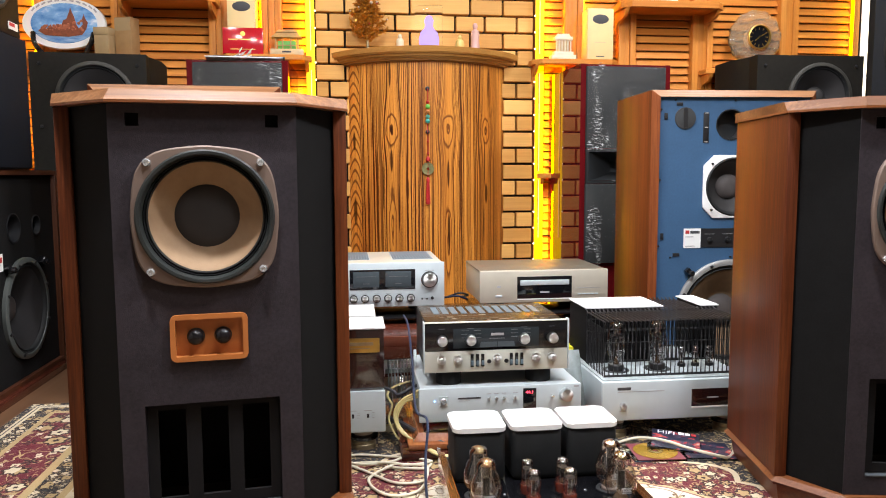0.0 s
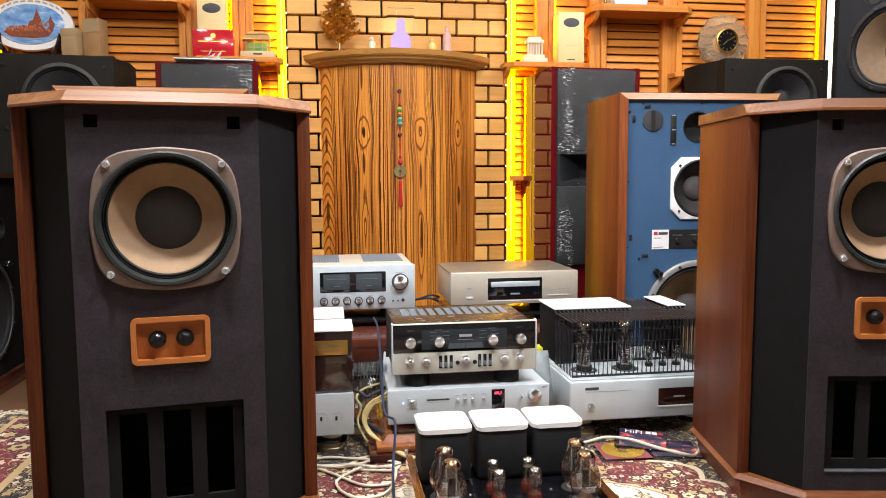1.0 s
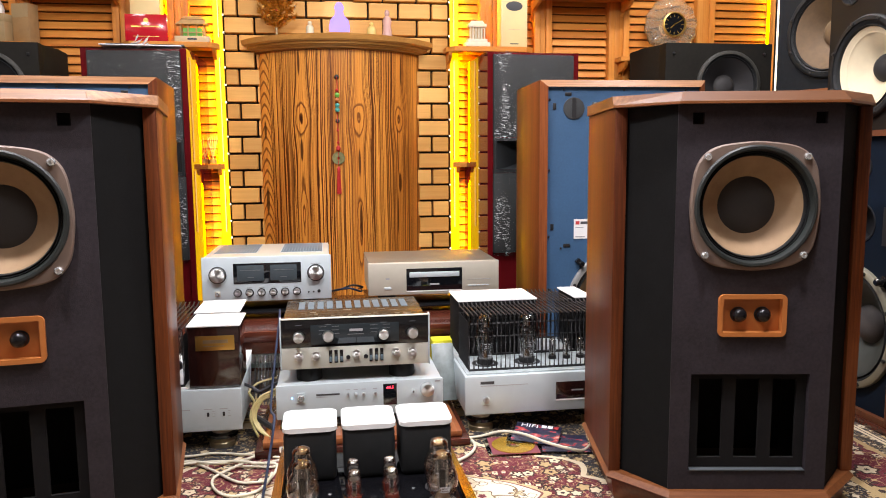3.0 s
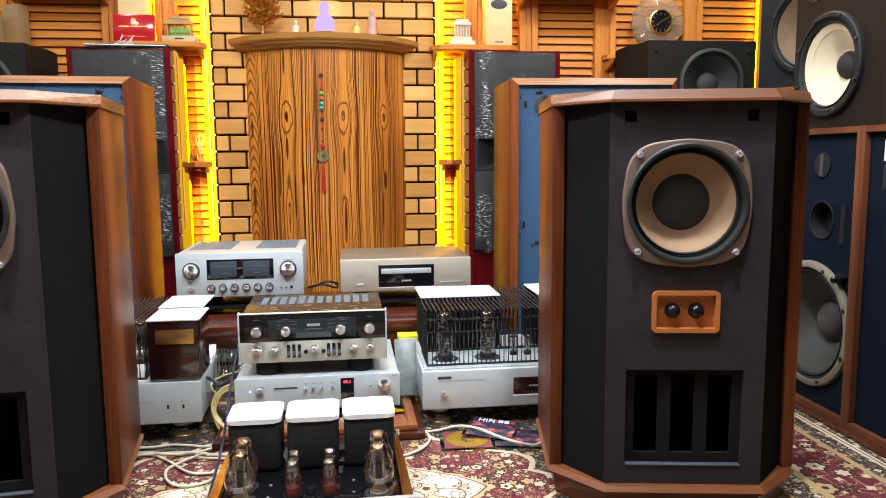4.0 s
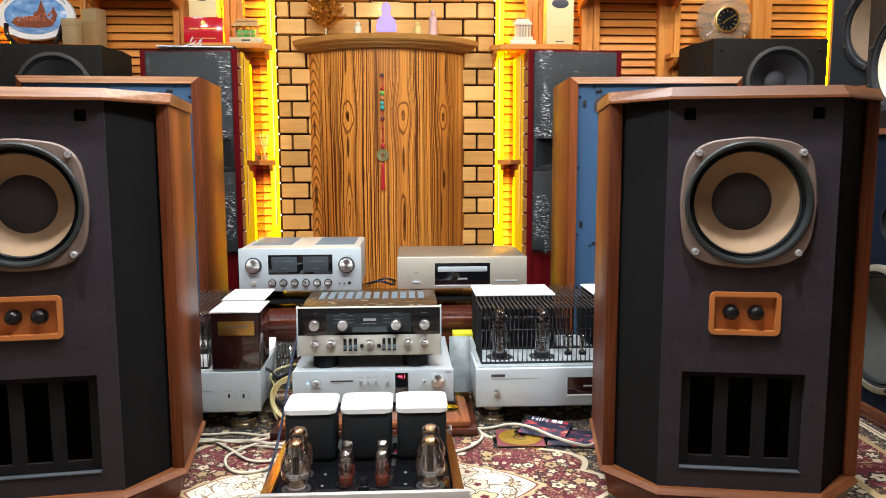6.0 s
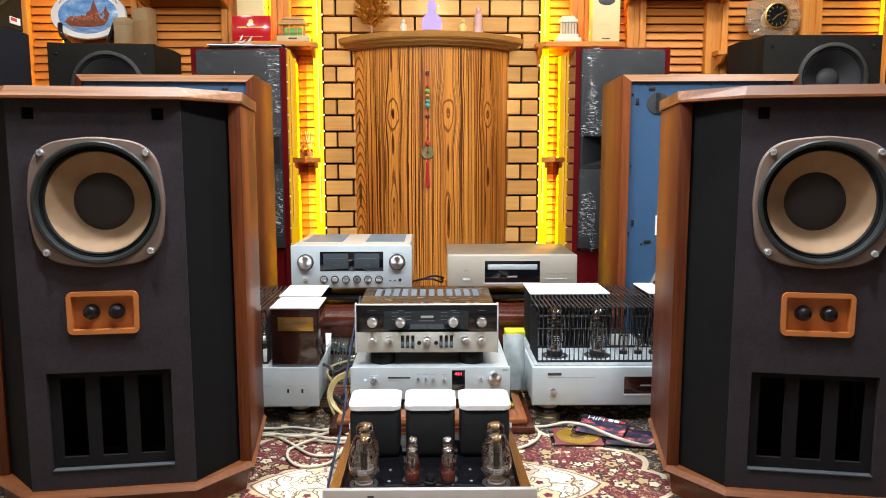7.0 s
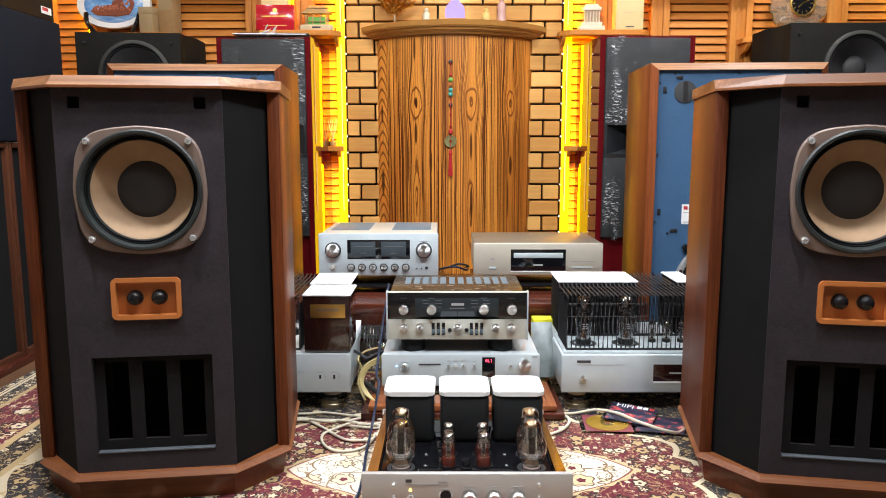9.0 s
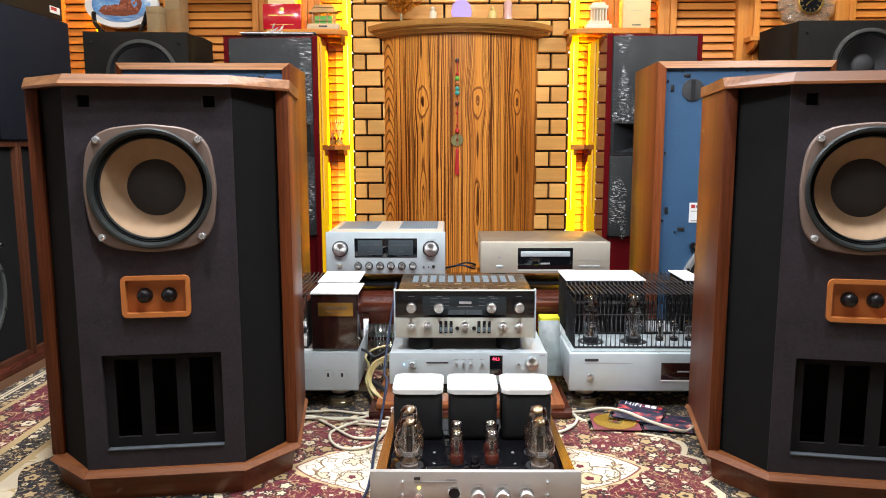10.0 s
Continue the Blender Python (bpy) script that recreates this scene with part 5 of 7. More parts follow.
# disc player
cd = thing("disc_player", "champagne-coloured disc player with a black window and slim drawer", "disc player", pose(0.720, 2.700, 0.249))
W = 0.247
part("chassis", box(-W + 0.004, W - 0.004, 0.014, 0.36, 0.034, 0.150, 0.004), m_alu_warm, cd)
part("faceplate", box(-W, W, 0, 0.014, 0.034, 0.157, 0.005), m_alu_warm, cd, "champagne aluminium faceplate")
part("top_cover", box(-W + 0.002, W - 0.002, 0.016, 0.36, 0.1502, 0.156, 0.004), m_darkened_top, cd)
win = part("window", box(-0.105, 0.105, -0.0015, 0.003, 0.050, 0.133, 0.001), m_screen, cd, "black display window")
part("drawer", box(-0.094, 0.094, -0.005, -0.0015, 0.100, 0.120, 0.002), m_alu, win, "slim disc drawer")
bar(win, -0.018, 0.018, 0.07, 0.076, -0.0015, m_grey_print)
part("window_sill", box(-0.105, 0.105, -0.002, 0.0, 0.046, 0.0497), m_white, win, smooth=0)
part("power_button", box(-0.188, -0.162, -0.004, 0, 0.057, 0.066, 0.002), m_alu, cd)
bar(cd, -0.182, -0.168, 0.093, 0.100, 0, m_grey_print)
for i in range(5):
    part("button", box(0.128 + 0.0165 * i, 0.1425 + 0.0165 * i, -0.003, 0, 0.061, 0.066, 0.001), m_alu, cd)
bar(cd, 0.125, 0.215, 0.086, 0.0875, 0, m_grey_print)
for fx in (-0.17, 0.17):
    for fy in (0.06, 0.3):
        part("foot", lathe([(0, 0), (0.03, 0), (0.03, 0.028), (0.026, 0.034), (0, 0.034)], Matrix.Translation((fx, fy, 0)), 24), m_black, cd)

# preamplifier with black glass upper panel
pre = thing("preamplifier", "vintage preamplifier with black glass panel over brushed aluminium", "preamplifier", pose(0.400, 2.005, 0.1755))
W = 0.206
part("chassis", box(-W + 0.008, W - 0.008, 0.012, 0.30, 0.04, 0.172, 0.003), m_black, pre)
part("top_cover", box(-W + 0.010, W - 0.010, 0.015, 0.30, 0.172, 0.176, 0.001), m_brown_top, pre, "brown printed top cover")
for i in range(12):
    part("vent_slot", box(-0.160 + 0.0275 * i, -0.142 + 0.0275 * i, 0.150, 0.262, 0.176, 0.1772), m_slot_blue, pre, smooth=0)
random.seed(77)
for i in range(26):
    px, py = -0.150 + 0.012 * i, random.choice((0.045, 0.070, 0.095, 0.118))
    part("lid_print", box(px, px + random.uniform(0.008, 0.030), py, py + random.choice((0.003, 0.006, 0.014)), 0.176, 0.1764), m_lid_print, pre, smooth=0)
part("glass_panel", box(-W + 0.004, W - 0.004, 0, 0.012, 0.1000, 0.178, 0.001), m_gloss_black, pre, "black glass upper panel")
part("lower_panel", box(-W + 0.004, W - 0.004, 0, 0.012, 0.040, 0.0995, 0.001), m_champagne, pre, "brushed aluminium lower panel")
for s in (-1, 1):
    part("end_strip", box(min(s * W, s * (W - 0.004)), max(s * W, s * (W - 0.004)), -0.003, 0.02, 0.038, 0.183, 0.001), m_alu, pre)
part("trim_strip", box(-W + 0.004, W - 0.004, -0.002, 0.014, 0.178, 0.1805, 0.001), m_champagne, pre)
dial = part("dial_window", box(-0.123, 0.120, -0.0012, 0.002, 0.107, 0.162, 0.001), m_dial, pre, "dark grey dial window")
part("meter_arch", prism([(-0.050, 0.109), (0.0, 0.109), (0.0, 0.124), (-0.046, 0.124)], 0, 0.001), m_slate, dial, smooth=0).matrix_local = Matrix(((1, 0, 0, 0), (0, 0, -1, -0.0014), (0, 1, 0, 0), (0, 0, 0, 1)))
part("meter_arch", prism([(0.002, 0.109), (0.052, 0.109), (0.048, 0.124), (0.002, 0.124)], 0, 0.001), m_slate, dial, smooth=0).matrix_local = Matrix(((1, 0, 0, 0), (0, 0, -1, -0.0014), (0, 1, 0, 0), (0, 0, 0, 1)))
bar(dial, -0.017, 0.019, 0.141, 0.148, -0.0012, m_grey_print)
bar(dial, -0.022, 0.022, 0.132, 0.134, -0.0012, m_dim_print)
for x in (-0.09, -0.055, 0.05, 0.085):
    for z in (0.136, 0.146, 0.156):
        bar(dial, x - 0.010, x + 0.010, z, z + 0.0012, -0.0012, m_dim_print)
for kx in (-0.155, -0.075, 0.076, 0.157):
    kb = knob(pre, kx, -0.001, 0.131, 0.0155, 0.02, "control_knob", m_spun, "spun aluminium knob")
    bar(pre, kx - 0.009, kx + 0.009, 0.162, 0.1632, 0, m_dim_print)
for kx in (-0.156, -0.110, 0.001, 0.111, 0.157):
    part("control_knob", lathe([(0.0125, 0), (0.0125, 0.007), (0.008, 0.008), (0.0065, 0.02), (0, 0.021)], facing(kx, 0, 0.076), 24), m_spun, pre, "small two-step knob")
for kx in (-0.07, -0.055, -0.040, 0.041, 0.056, 0.071):
    sw = part("rocker_switch", box(kx - 0.0045, kx + 0.0045, -0.002, 0.001, 0.054, 0.090, 0.001), m_gloss_black, pre)
    part("paddle", box(kx - 0.0035, kx + 0.0035, -0.006, -0.002, 0.058, 0.072, 0.001), m_slot_blue, sw)
for kx in (-0.022, 0.027):
    part("jack", lathe([(0.006, 0), (0.006, 0.002), (0.004, 0.002), (0.004, 0.0005), (0, 0.0005)], facing(kx, 0, 0.068), 16), m_black, pre)
for fx in (-0.13, 0.13):
    for fy in (0.05, 0.28):
        part("foot", lathe([(0, 0.0), (0.036, 0.0), (0.036, 0.032), (0.03, 0.0395), (0, 0.0395)], Matrix.Translation((fx, fy, 0)), 28), m_rubber, pre)

# control unit under it, showing its sample rate
dac = thing("control_unit", "slim silver control unit with a red digit display", "preamplifier", pose(0.410, 1.990, 0.0715))
W = 0.230
part("chassis", box(-W + 0.003, W - 0.003, 0.012, 0.40, 0.012, 0.1035, 0.003), m_silver, dac)
part("faceplate", box(-W, W, 0, 0.012, 0.008, 0.1035, 0.003), m_alu, dac, "satin aluminium faceplate")
d = part("display", box(0.062, 0.100, -0.0012, 0.002, 0.035, 0.095, 0.001), m_screen, dac, "black display with red digits")
words("digits", "44.1", Matrix.Translation((0.081, -0.0014, 0.080)) @ FACE, 0.013, m_red_led, d)
pb = part("power_button", lathe([(0.009, 0), (0.009, 0.005), (0.007, 0.007), (0, 0.007)], facing(-0.163, -0.002, 0.068), 24), m_steel, dac)
part("escutcheon", box(-0.176, -0.150, -0.002, 0, 0.055, 0.081, 0.003), m_alu, dac)
part("pilot_light", lathe([(0.002, 0), (0.002, 0.002), (0, 0.003)], facing(-0.187, 0, 0.068), 10), m_blue_led, dac)
bar(dac, -0.122, -0.058, 0.071, 0.0755, 0, m_ink)
bar(dac, -0.122, -0.09, 0.066, 0.067, 0, m_grey_print)
for kx in (-0.035, -0.014, 0.008, 0.040):
    knob(dac, kx, 0, 0.07, 0.0045, 0.009, "button", m_spun)
    bar(dac, kx - 0.006, kx + 0.006, 0.083, 0.0845, 0, m_grey_print)
knob(dac, 0.146, 0, 0.072, 0.004, 0.012, "toggle", m_steel)
knob(dac, 0.185, 0, 0.074, 0.0195, 0.018, "volume_knob", m_spun)
bar(dac, 0.208, 0.222, 0.094, 0.098, 0, m_grey_print)
for fx in (-0.18, 0.18):
    for fy in (0.05, 0.34):
        part("foot", lathe([(0, 0), (0.022, 0), (0.022, 0.012), (0, 0.012)], Matrix.Translation((fx, fy, 0)), 20), m_black, dac)

# platform of stepped wood with a glass sheet
plat = thing("equipment_platform", "stepped red-brown wooden platform on the carpet", "platform", pose(0.41, 1.93, 0.0015))
part("upper_board", prism([(-0.25, 0.02), (0.25, 0.02), (0.25, 0.46), (-0.25, 0.46)], 0.040, 0.0605, top=[(-0.235, 0.035), (0.235, 0.035), (0.235, 0.45), (-0.235, 0.45)]), m_platform, plat, smooth=0)
part("middle_board", box(-0.265, 0.275, 0.0, 0.48, 0.022, 0.0395, 0.004), m_platform, plat)
part("base_board", box(-0.285, 0.295, -0.015, 0.5, 0.0, 0.0215, 0.005), m_mahog, plat)
solo("glass_sheet", box(-0.22, 0.24, 0.01, 0.44, 0.0, 0.006, 0.001), m_green_glass, "green-edged glass sheet on the platform", "glass sheet", pose(0.41, 1.95, 0.0635))


def cone_foot(parent, x, y, top):
    f = part("isolation_foot", lathe([(0, 0), (0.036, 0), (0.036, 0.012), (0.034, 0.014), (0.034, 0.024), (0.0, 0.024)], Matrix.Translation((x, y, 0.001)), 28), m_gold_dark, parent, "stacked brass and black isolation foot")
    part("collar", lathe([(0.034, 0.0245), (0.042, 0.028), (0.042, 0.036), (0.030, 0.039), (0, 0.039)], Matrix.Translation((x, y, 0.001)), 28), m_gloss_black, f)
    part("pin", lathe([(0.028, 0.0395), (0.028, top - 0.002), (0, top - 0.002)], Matrix.Translation((x, y, 0.001)), 24), m_alu_warm, f)


m_gold_dark = plain("aged_brass", (0.42, 0.35, 0.23), 0.35, metal=0.85, grain=0.2)


def power_tube(parent, x, y, z, h, r, name="power_tube", shoulder=0.8, getter=None, base=None, base_r=None, base_h=0.018, flash=0.87):
    """A glass valve: base, envelope, plate and flashing."""
    base_r = base_r or r * 0.62
    tb = part(name, lathe([(0, 0), (base_r, 0), (base_r, base_h), (base_r * 0.9, base_h + 0.002), (0, base_h + 0.002)], Matrix.Translation((x, y, z)), 24), base or m_black, parent, "glass valve with silvered top")
    neck = r * 0.62 if shoulder < 0.75 else r * 0.93
    prof = [(base_r * 0.88, base_h + 0.002), (r * 0.84, base_h + 0.12 * h), (r, base_h + 0.30 * h), (r, base_h + 0.48 * h), (r * (0.80 if shoulder < 0.75 else 0.99), base_h + 0.66 * h), (neck, base_h + 0.76 * h), (neck, base_h + 0.90 * h), (neck * 0.75, base_h + 0.97 * h), (neck * 0.3, h + base_h), (0, h + base_h + 0.001)]
    env = part("glass_envelope", lathe(prof, Matrix.Translation((x, y, z)), 32), m_tube, tb, "clear glass envelope")
    env.visible_shadow = False
    part("flashing", lathe([(neck * 0.93, base_h + flash * h), (neck * 0.93, base_h + 0.895 * h), (neck * 0.70, base_h + 0.958 * h), (neck * 0.28, base_h + 0.985 * h), (0, base_h + 0.987 * h)], Matrix.Translation((x, y, z)), 28), getter or m_getter, tb, "mirror-like flashing")
    part("anode", box(x - r * 0.22, x + r * 0.22, y - r * 0.14, y + r * 0.14, z + base_h + 0.20 * h, z + base_h + 0.62 * h, r * 0.1), m_anode, tb)
    part("stem", lathe([(r * 0.52, base_h + 0.003), (r * 0.56, base_h + 0.05 * h), (r * 0.40, base_h + 0.13 * h), (r * 0.20, base_h + 0.24 * h), (0, base_h + 0.24 * h)] if r > 0.03 else [(r * 0.36, base_h + 0.003), (r * 0.24, base_h + 0.10 * h), (r * 0.12, base_h + 0.19 * h), (0, base_h + 0.19 * h)], Matrix.Translation((x, y, z)), 16), m_stem, tb)
    if r > 0.025:
        for dz, wd in ((0.36, 0.34), (0.31, 0.24), (0.27, 0.30)):
            part("printed_mark", box(x - r * wd, x + r * wd, y - r * 1.02, y - r * 1.004, z + base_h + dz * h, z + base_h + (dz + 0.016) * h), m_grey_print, env, smooth=0)
    for s in (-1, 1):
        part("support_rod", rod((x + s * r * 0.3, y, z + base_h + 0.02 * h), (x + s * r * 0.3, y, z + base_h + 0.80 * h), 0.0008), m_steel, tb)
    if r < 0.03:
        part("mica", lathe([(0, 0), (r * 0.7, 0), (r * 0.7, 0.0008), (0, 0.0008)], Matrix.Translation((x, y, z + base_h + 0.63 * h)), 20), m_tubemetal, tb)
    return tb


def tube_cage(parent, x0, x1, y0, y1, z0, z1, pitch=0.0135):
    cg = part("cage", box(x0, x1, y0, y0 + 0.004, z0, z0 + 0.006), m_black, parent, "black wire valve cage", smooth=0)
    part("rail", box(x0, x1, y1 - 0.004, y1, z0, z0 + 0.006), m_black, cg, smooth=0)
    n = int((x1 - x0) / pitch)
    for i in range(n + 1):
        x = x0 + 0.002 + (x1 - x0 - 0.004) * i / n
        part("hoop", sweep([(x, y0 + 0.002, z0 + 0.004), (x, y0 + 0.002, z1 - 0.006), (x, y0 + 0.006, z1), (x, y1 - 0.006, z1), (x, y1 - 0.002, z1 - 0.006), (x, y1 - 0.002, z0 + 0.004)], 0.0022, segs=6, smooth=2), m_black, cg)
    for z in (z0 + 0.62 * (z1 - z0), z0 + 0.86 * (z1 - z0)):
        part("wire", rod((x0, y0 + 0.005, z), (x1, y0 + 0.005, z), 0.0013, segs=6), m_black, cg)
        part("wire", rod((x0, y1 - 0.005, z), (x1, y1 - 0.005, z), 0.0013, segs=6), m_black, cg)
    m = int((y1 - y0) / pitch)
    for s in (x0 + 0.001, x1 - 0.001):
        for j in range(1, m):
            y = y0 + (y1 - y0) * j / m
            part("side_wire", rod((s, y, z0), (s, y, z1 - 0.02), 0.0016, segs=6), m_black, cg)
    return cg


m_deck = plain("perforated_grey_deck", (0.46, 0.52, 0.54), 0.45, metal=0.2, grain=0.35, scale=500)
# power amplifier with caged valves (by the studio monitor)
pa = thing("power_amplifier", "silver valve power amplifier with a black wire cage", "power amplifier", pose(0.705, 2.0, 0.0), "pair of valve power amplifiers")
W, D = 0.455, 0.42
part("chassis", box(0.002, W - 0.002, 0.012, D, 0.060, 0.168, 0.003), m_silver, pa)
part("faceplate", box(0, W, 0, 0.012, 0.056, 0.170, 0.004), m_alu, pa, "satin aluminium faceplate")
part("deck", box(0.01, W - 0.01, 0.02, D - 0.01, 0.168, 0.172), m_deck, pa, smooth=0)
wn = part("meter_window", box(0.268, 0.42, -0.0015, 0.003, 0.090, 0.142, 0.002), m_brownlac, pa, "dark meter window")
part("window_lip", box(0.268, 0.42, -0.003, 0.002, 0.086, 0.0897, 0.001), m_white, wn)
bar(wn, 0.315, 0.35, 0.114, 0.118, -0.0015, m_grey_print)
bar(pa, 0.045, 0.085, 0.146, 0.154, 0, m_ink)
bar(pa, 0.045, 0.185, 0.140, 0.1415, 0, m_grey_print)
knob(pa, 0.062, 0, 0.100, 0.010, 0.009, "power_button", m_spun)
bar(pa, 0.052, 0.072, 0.083, 0.0845, 0, m_grey_print)
tube_cage(pa, 0.02, 0.440, 0.045, 0.215, 0.1725, 0.335)
tube_cage(pa, 0.276, 0.390, 0.219, 0.400, 0.1725, 0.335)
for x in (0.085, 0.215):
    power_tube(pa, x, 0.125, 0.1725, 0.132, 0.026, shoulder=0.9, base_r=0.024, base_h=0.016, flash=0.76)
    part("socket_ring", lathe([(0.028, 0.172), (0.04, 0.172), (0.04, 0.1735), (0.028, 0.1735)], Matrix.Translation((x, 0.125, 0)), 28, close=True), m_black, pa)
for x in (0.300, 0.345, 0.390):
    power_tube(pa, x, 0.14, 0.1725, 0.055, 0.011, "driver_tube", 0.9, base_r=0.012, base_h=0.008)
for x0, x1 in ((0.024, 0.27), (0.400, 0.455)):
    bx = part("transformer_case", box(x0, x1, 0.225, 0.40, 0.1725, 0.342, 0.002), m_vent, pa, "satin black transformer case")
    part("case_top", box(x0 - 0.004, x1 + 0.004, 0.222, 0.405, 0.3425, 0.347, 0.001), m_white_board, bx, "white top plate")
for fx in (0.055, 0.40):
    for fy in (0.05, 0.36):
        cone_foot(pa, fx, fy, 0.059)

# its twin, partly behind a loudspeaker
pb_ = thing("power_amplifier", "silver valve power amplifier with brown transformer cases and gold badge", "power amplifier", pose(-0.348, 2.0, 0.0), "pair of valve power amplifiers")
W = 0.436
part("chassis", box(0.002, W - 0.002, 0.012, D, 0.060, 0.171, 0.003), m_silver, pb_)
part("faceplate", box(0, W, 0, 0.012, 0.056, 0.173, 0.004), m_alu, pb_, "satin aluminium faceplate")
part("deck", box(0.01, W - 0.01, 0.02, D - 0.01, 0.171, 0.175), m_white_board, pb_, smooth=0)
for kx in (0.347, 0.388):
    sw = part("toggle_switch", box(kx - 0.003, kx + 0.003, -0.002, 0, 0.098, 0.110, 0.001), m_black, pb_)
    bar(pb_, kx - 0.010, kx + 0.010, 0.118, 0.1195, 0, m_grey_print)
    for z in (0.112, 0.105, 0.098):
        bar(pb_, kx + 0.011, kx + 0.018, z, z + 0.001, 0, m_grey_print)
bar(pb_, 0.25, 0.30, 0.118, 0.1195, 0, m_grey_print)
case = part("transformer_case", box(0.300, 0.434, 0.012, 0.165, 0.1755, 0.342, 0.002), m_brownlac, pb_, "glossy dark brown transformer case")
part("case_top", box(0.298, 0.438, 0.008, 0.168, 0.3425, 0.347, 0.001), m_white_board, case, "white top plate")
badge = part("badge", box(0.320, 0.422, 0.009, 0.0119, 0.278, 0.318, 0.001), m_gold, case, "gold badge")
bar(badge, 0.34, 0.405, 0.298, 0.307, 0.009, m_gold_dark)
bar(badge, 0.34, 0.395, 0.289, 0.291, 0.009, m_gold_dark)
case = part("transformer_case", box(0.310, 0.400, 0.20, 0.37, 0.1755, 0.342, 0.002), m_brownlac, pb_, "glossy dark brown transformer case")
part("case_top", box(0.288, 0.418, 0.19, 0.38, 0.3425, 0.347, 0.001), m_white_board, case, "white top plate")
part("post", box(0.408, 0.415, 0.2, 0.207, 0.1755, 0.342), m_black, case, smooth=0)
tube_cage(pb_, 0.02, 0.285, 0.03, 0.38, 0.1755, 0.335)
for y in (0.1, 0.22):
    power_tube(pb_, 0.22, y, 0.1755, 0.115, 0.0235, shoulder=0.9, base_r=0.024, base_h=0.016)
for fx in (0.06, 0.375):
    for fy in (0.05, 0.36):
        cone_foot(pb_, fx, fy, 0.059)

# valve integrated amplifier in front
m_gloss_wood = wood("polished_figured_wood", (0.035, 0.012, 0.004), (0.16, 0.060, 0.014), (0.34, 0.15, 0.038), along="y", rings=20, rough=0.12, coat=0.9, contrast=1.5)
m_deck_black = plain("black_lacquered_deck", (0.004, 0.004, 0.005), 0.05, spec=0.25)
va = thing("valve_amplifier", "valve integrated amplifier with three black transformers and a satin front", "amplifier", pose(0.411, 1.380, 0.0))
W = 0.2235
part("faceplate", box(-W, W, 0, 0.014, 0.012, 0.091, 0.002), m_front, va, "satin aluminium faceplate")
part("chassis", box(-0.19, 0.19, 0.014, 0.375, 0.014, 0.068, 0.002), m_black, va)
part("deck", box(-0.19, 0.19, 0.0145, 0.375, 0.0682, 0.0725, 0.001), m_deck_black, va, "glossy black deck")
for s in (-1, 1):
    part("side_cheek", prism([(s * 0.191, 0.0145), (s * 0.214, 0.0145), (s * 0.206, 0.378), (s * 0.191, 0.378)][::s], 0.012, 0.083), m_gloss_wood, va, "polished figured wood cheek", smooth=0)
    part("guard_rail", box(s * 0.205 - 0.004, s * 0.205 + 0.004, 0.37, 0.378, 0.0832, 0.095), m_steel, va)
for tx in (-0.131, 0.0, 0.129):
    tc = part("transformer", box(tx - 0.058, tx + 0.058, 0.210, 0.330, 0.073, 0.1878, 0.012, seg=3), m_rubber, va, "satin black transformer can")
    rim = [(tx + sx * (0.0605 - r) + r * math.cos(radians(a0 + 15 * k)), 0.270 + sy * (0.0625 - r) + r * math.sin(radians(a0 + 15 * k))) for r in (0.017,) for sx, sy, a0 in ((1, 1, 0), (-1, 1, 90), (-1, -1, 180), (1, -1, 270)) for k in range(7)]
    part("can_top", prism(rim, 0.188, 0.1995, 0.0016), m_white, tc, "white rounded top plate", smooth=30)
for s in (-1, 1):
    for y in (0.068, 0.140):
        power_tube(va, s * (0.1465 if y > 0.1 else 0.1435), y, 0.073, 0.106, 0.0325, shoulder=0.6, getter=m_pale_getter, base=m_base_tan, base_r=0.0195, base_h=0.006, flash=0.885)
        words("type_number", "300B", Matrix.Translation((s * (0.1465 if y > 0.1 else 0.1435), y - 0.0332, 0.073 + 0.038)) @ FACE, 0.0095, m_grey_print, va)
        part("socket", lathe([(0.022, 0.0728), (0.031, 0.0728), (0.031, 0.0755), (0.022, 0.0755)], Matrix.Translation((s * (0.1465 if y > 0.1 else 0.1435), y, 0)), 28, close=True), m_black, va)
    for y in (0.087, 0.145):
        power_tube(va, s * 0.039, y, 0.073, 0.058, 0.0145, "driver_tube", 0.9, base=m_redbase, base_r=0.0155, base_h=0.018, flash=0.86)
        part("socket", lathe([(0.016, 0.0728), (0.023, 0.0728), (0.023, 0.0745), (0.016, 0.0745)], Matrix.Translation((s * 0.039, y, 0)), 24, close=True), m_gloss_black, va)
part("bias_knob", lathe([(0.013, 0.0728), (0.013, 0.0765), (0.009, 0.0785), (0.009, 0.0915), (0.007, 0.0945), (0, 0.0945)], Matrix.Translation((0.0, 0.07, 0)), 20), m_gloss_black, va)
for x, y in ((-0.09, 0.08), (-0.09, 0.14), (0.09, 0.08), (0.09, 0.14)):
    part("deck_screw", lathe([(0.0035, 0.0726), (0.0035, 0.0745), (0, 0.075)], Matrix.Translation((x, y, 0)), 12), m_steel, va)
for kx in (0.005, 0.057, 0.107):
    kb = knob(va, kx, 0, 0.040, 0.0165, 0.022, "control_knob", m_spun, "polished knob")
    bar(va, kx - 0.010, kx + 0.010, 0.062, 0.0635, 0, m_grey_print)
mtr = part("bias_meter", lathe([(0.0145, 0), (0.0145, 0.004), (0.0125, 0.005), (0.012, 0.002), (0, 0.002)], facing(-0.045, 0, 0.044), 28), m_spun, va, "round bias meter")
part("meter_face", lathe([(0.0115, 0.0022), (0.0115, 0.003), (0, 0.003)], facing(-0.045, 0, 0.044), 28), m_dial, mtr)
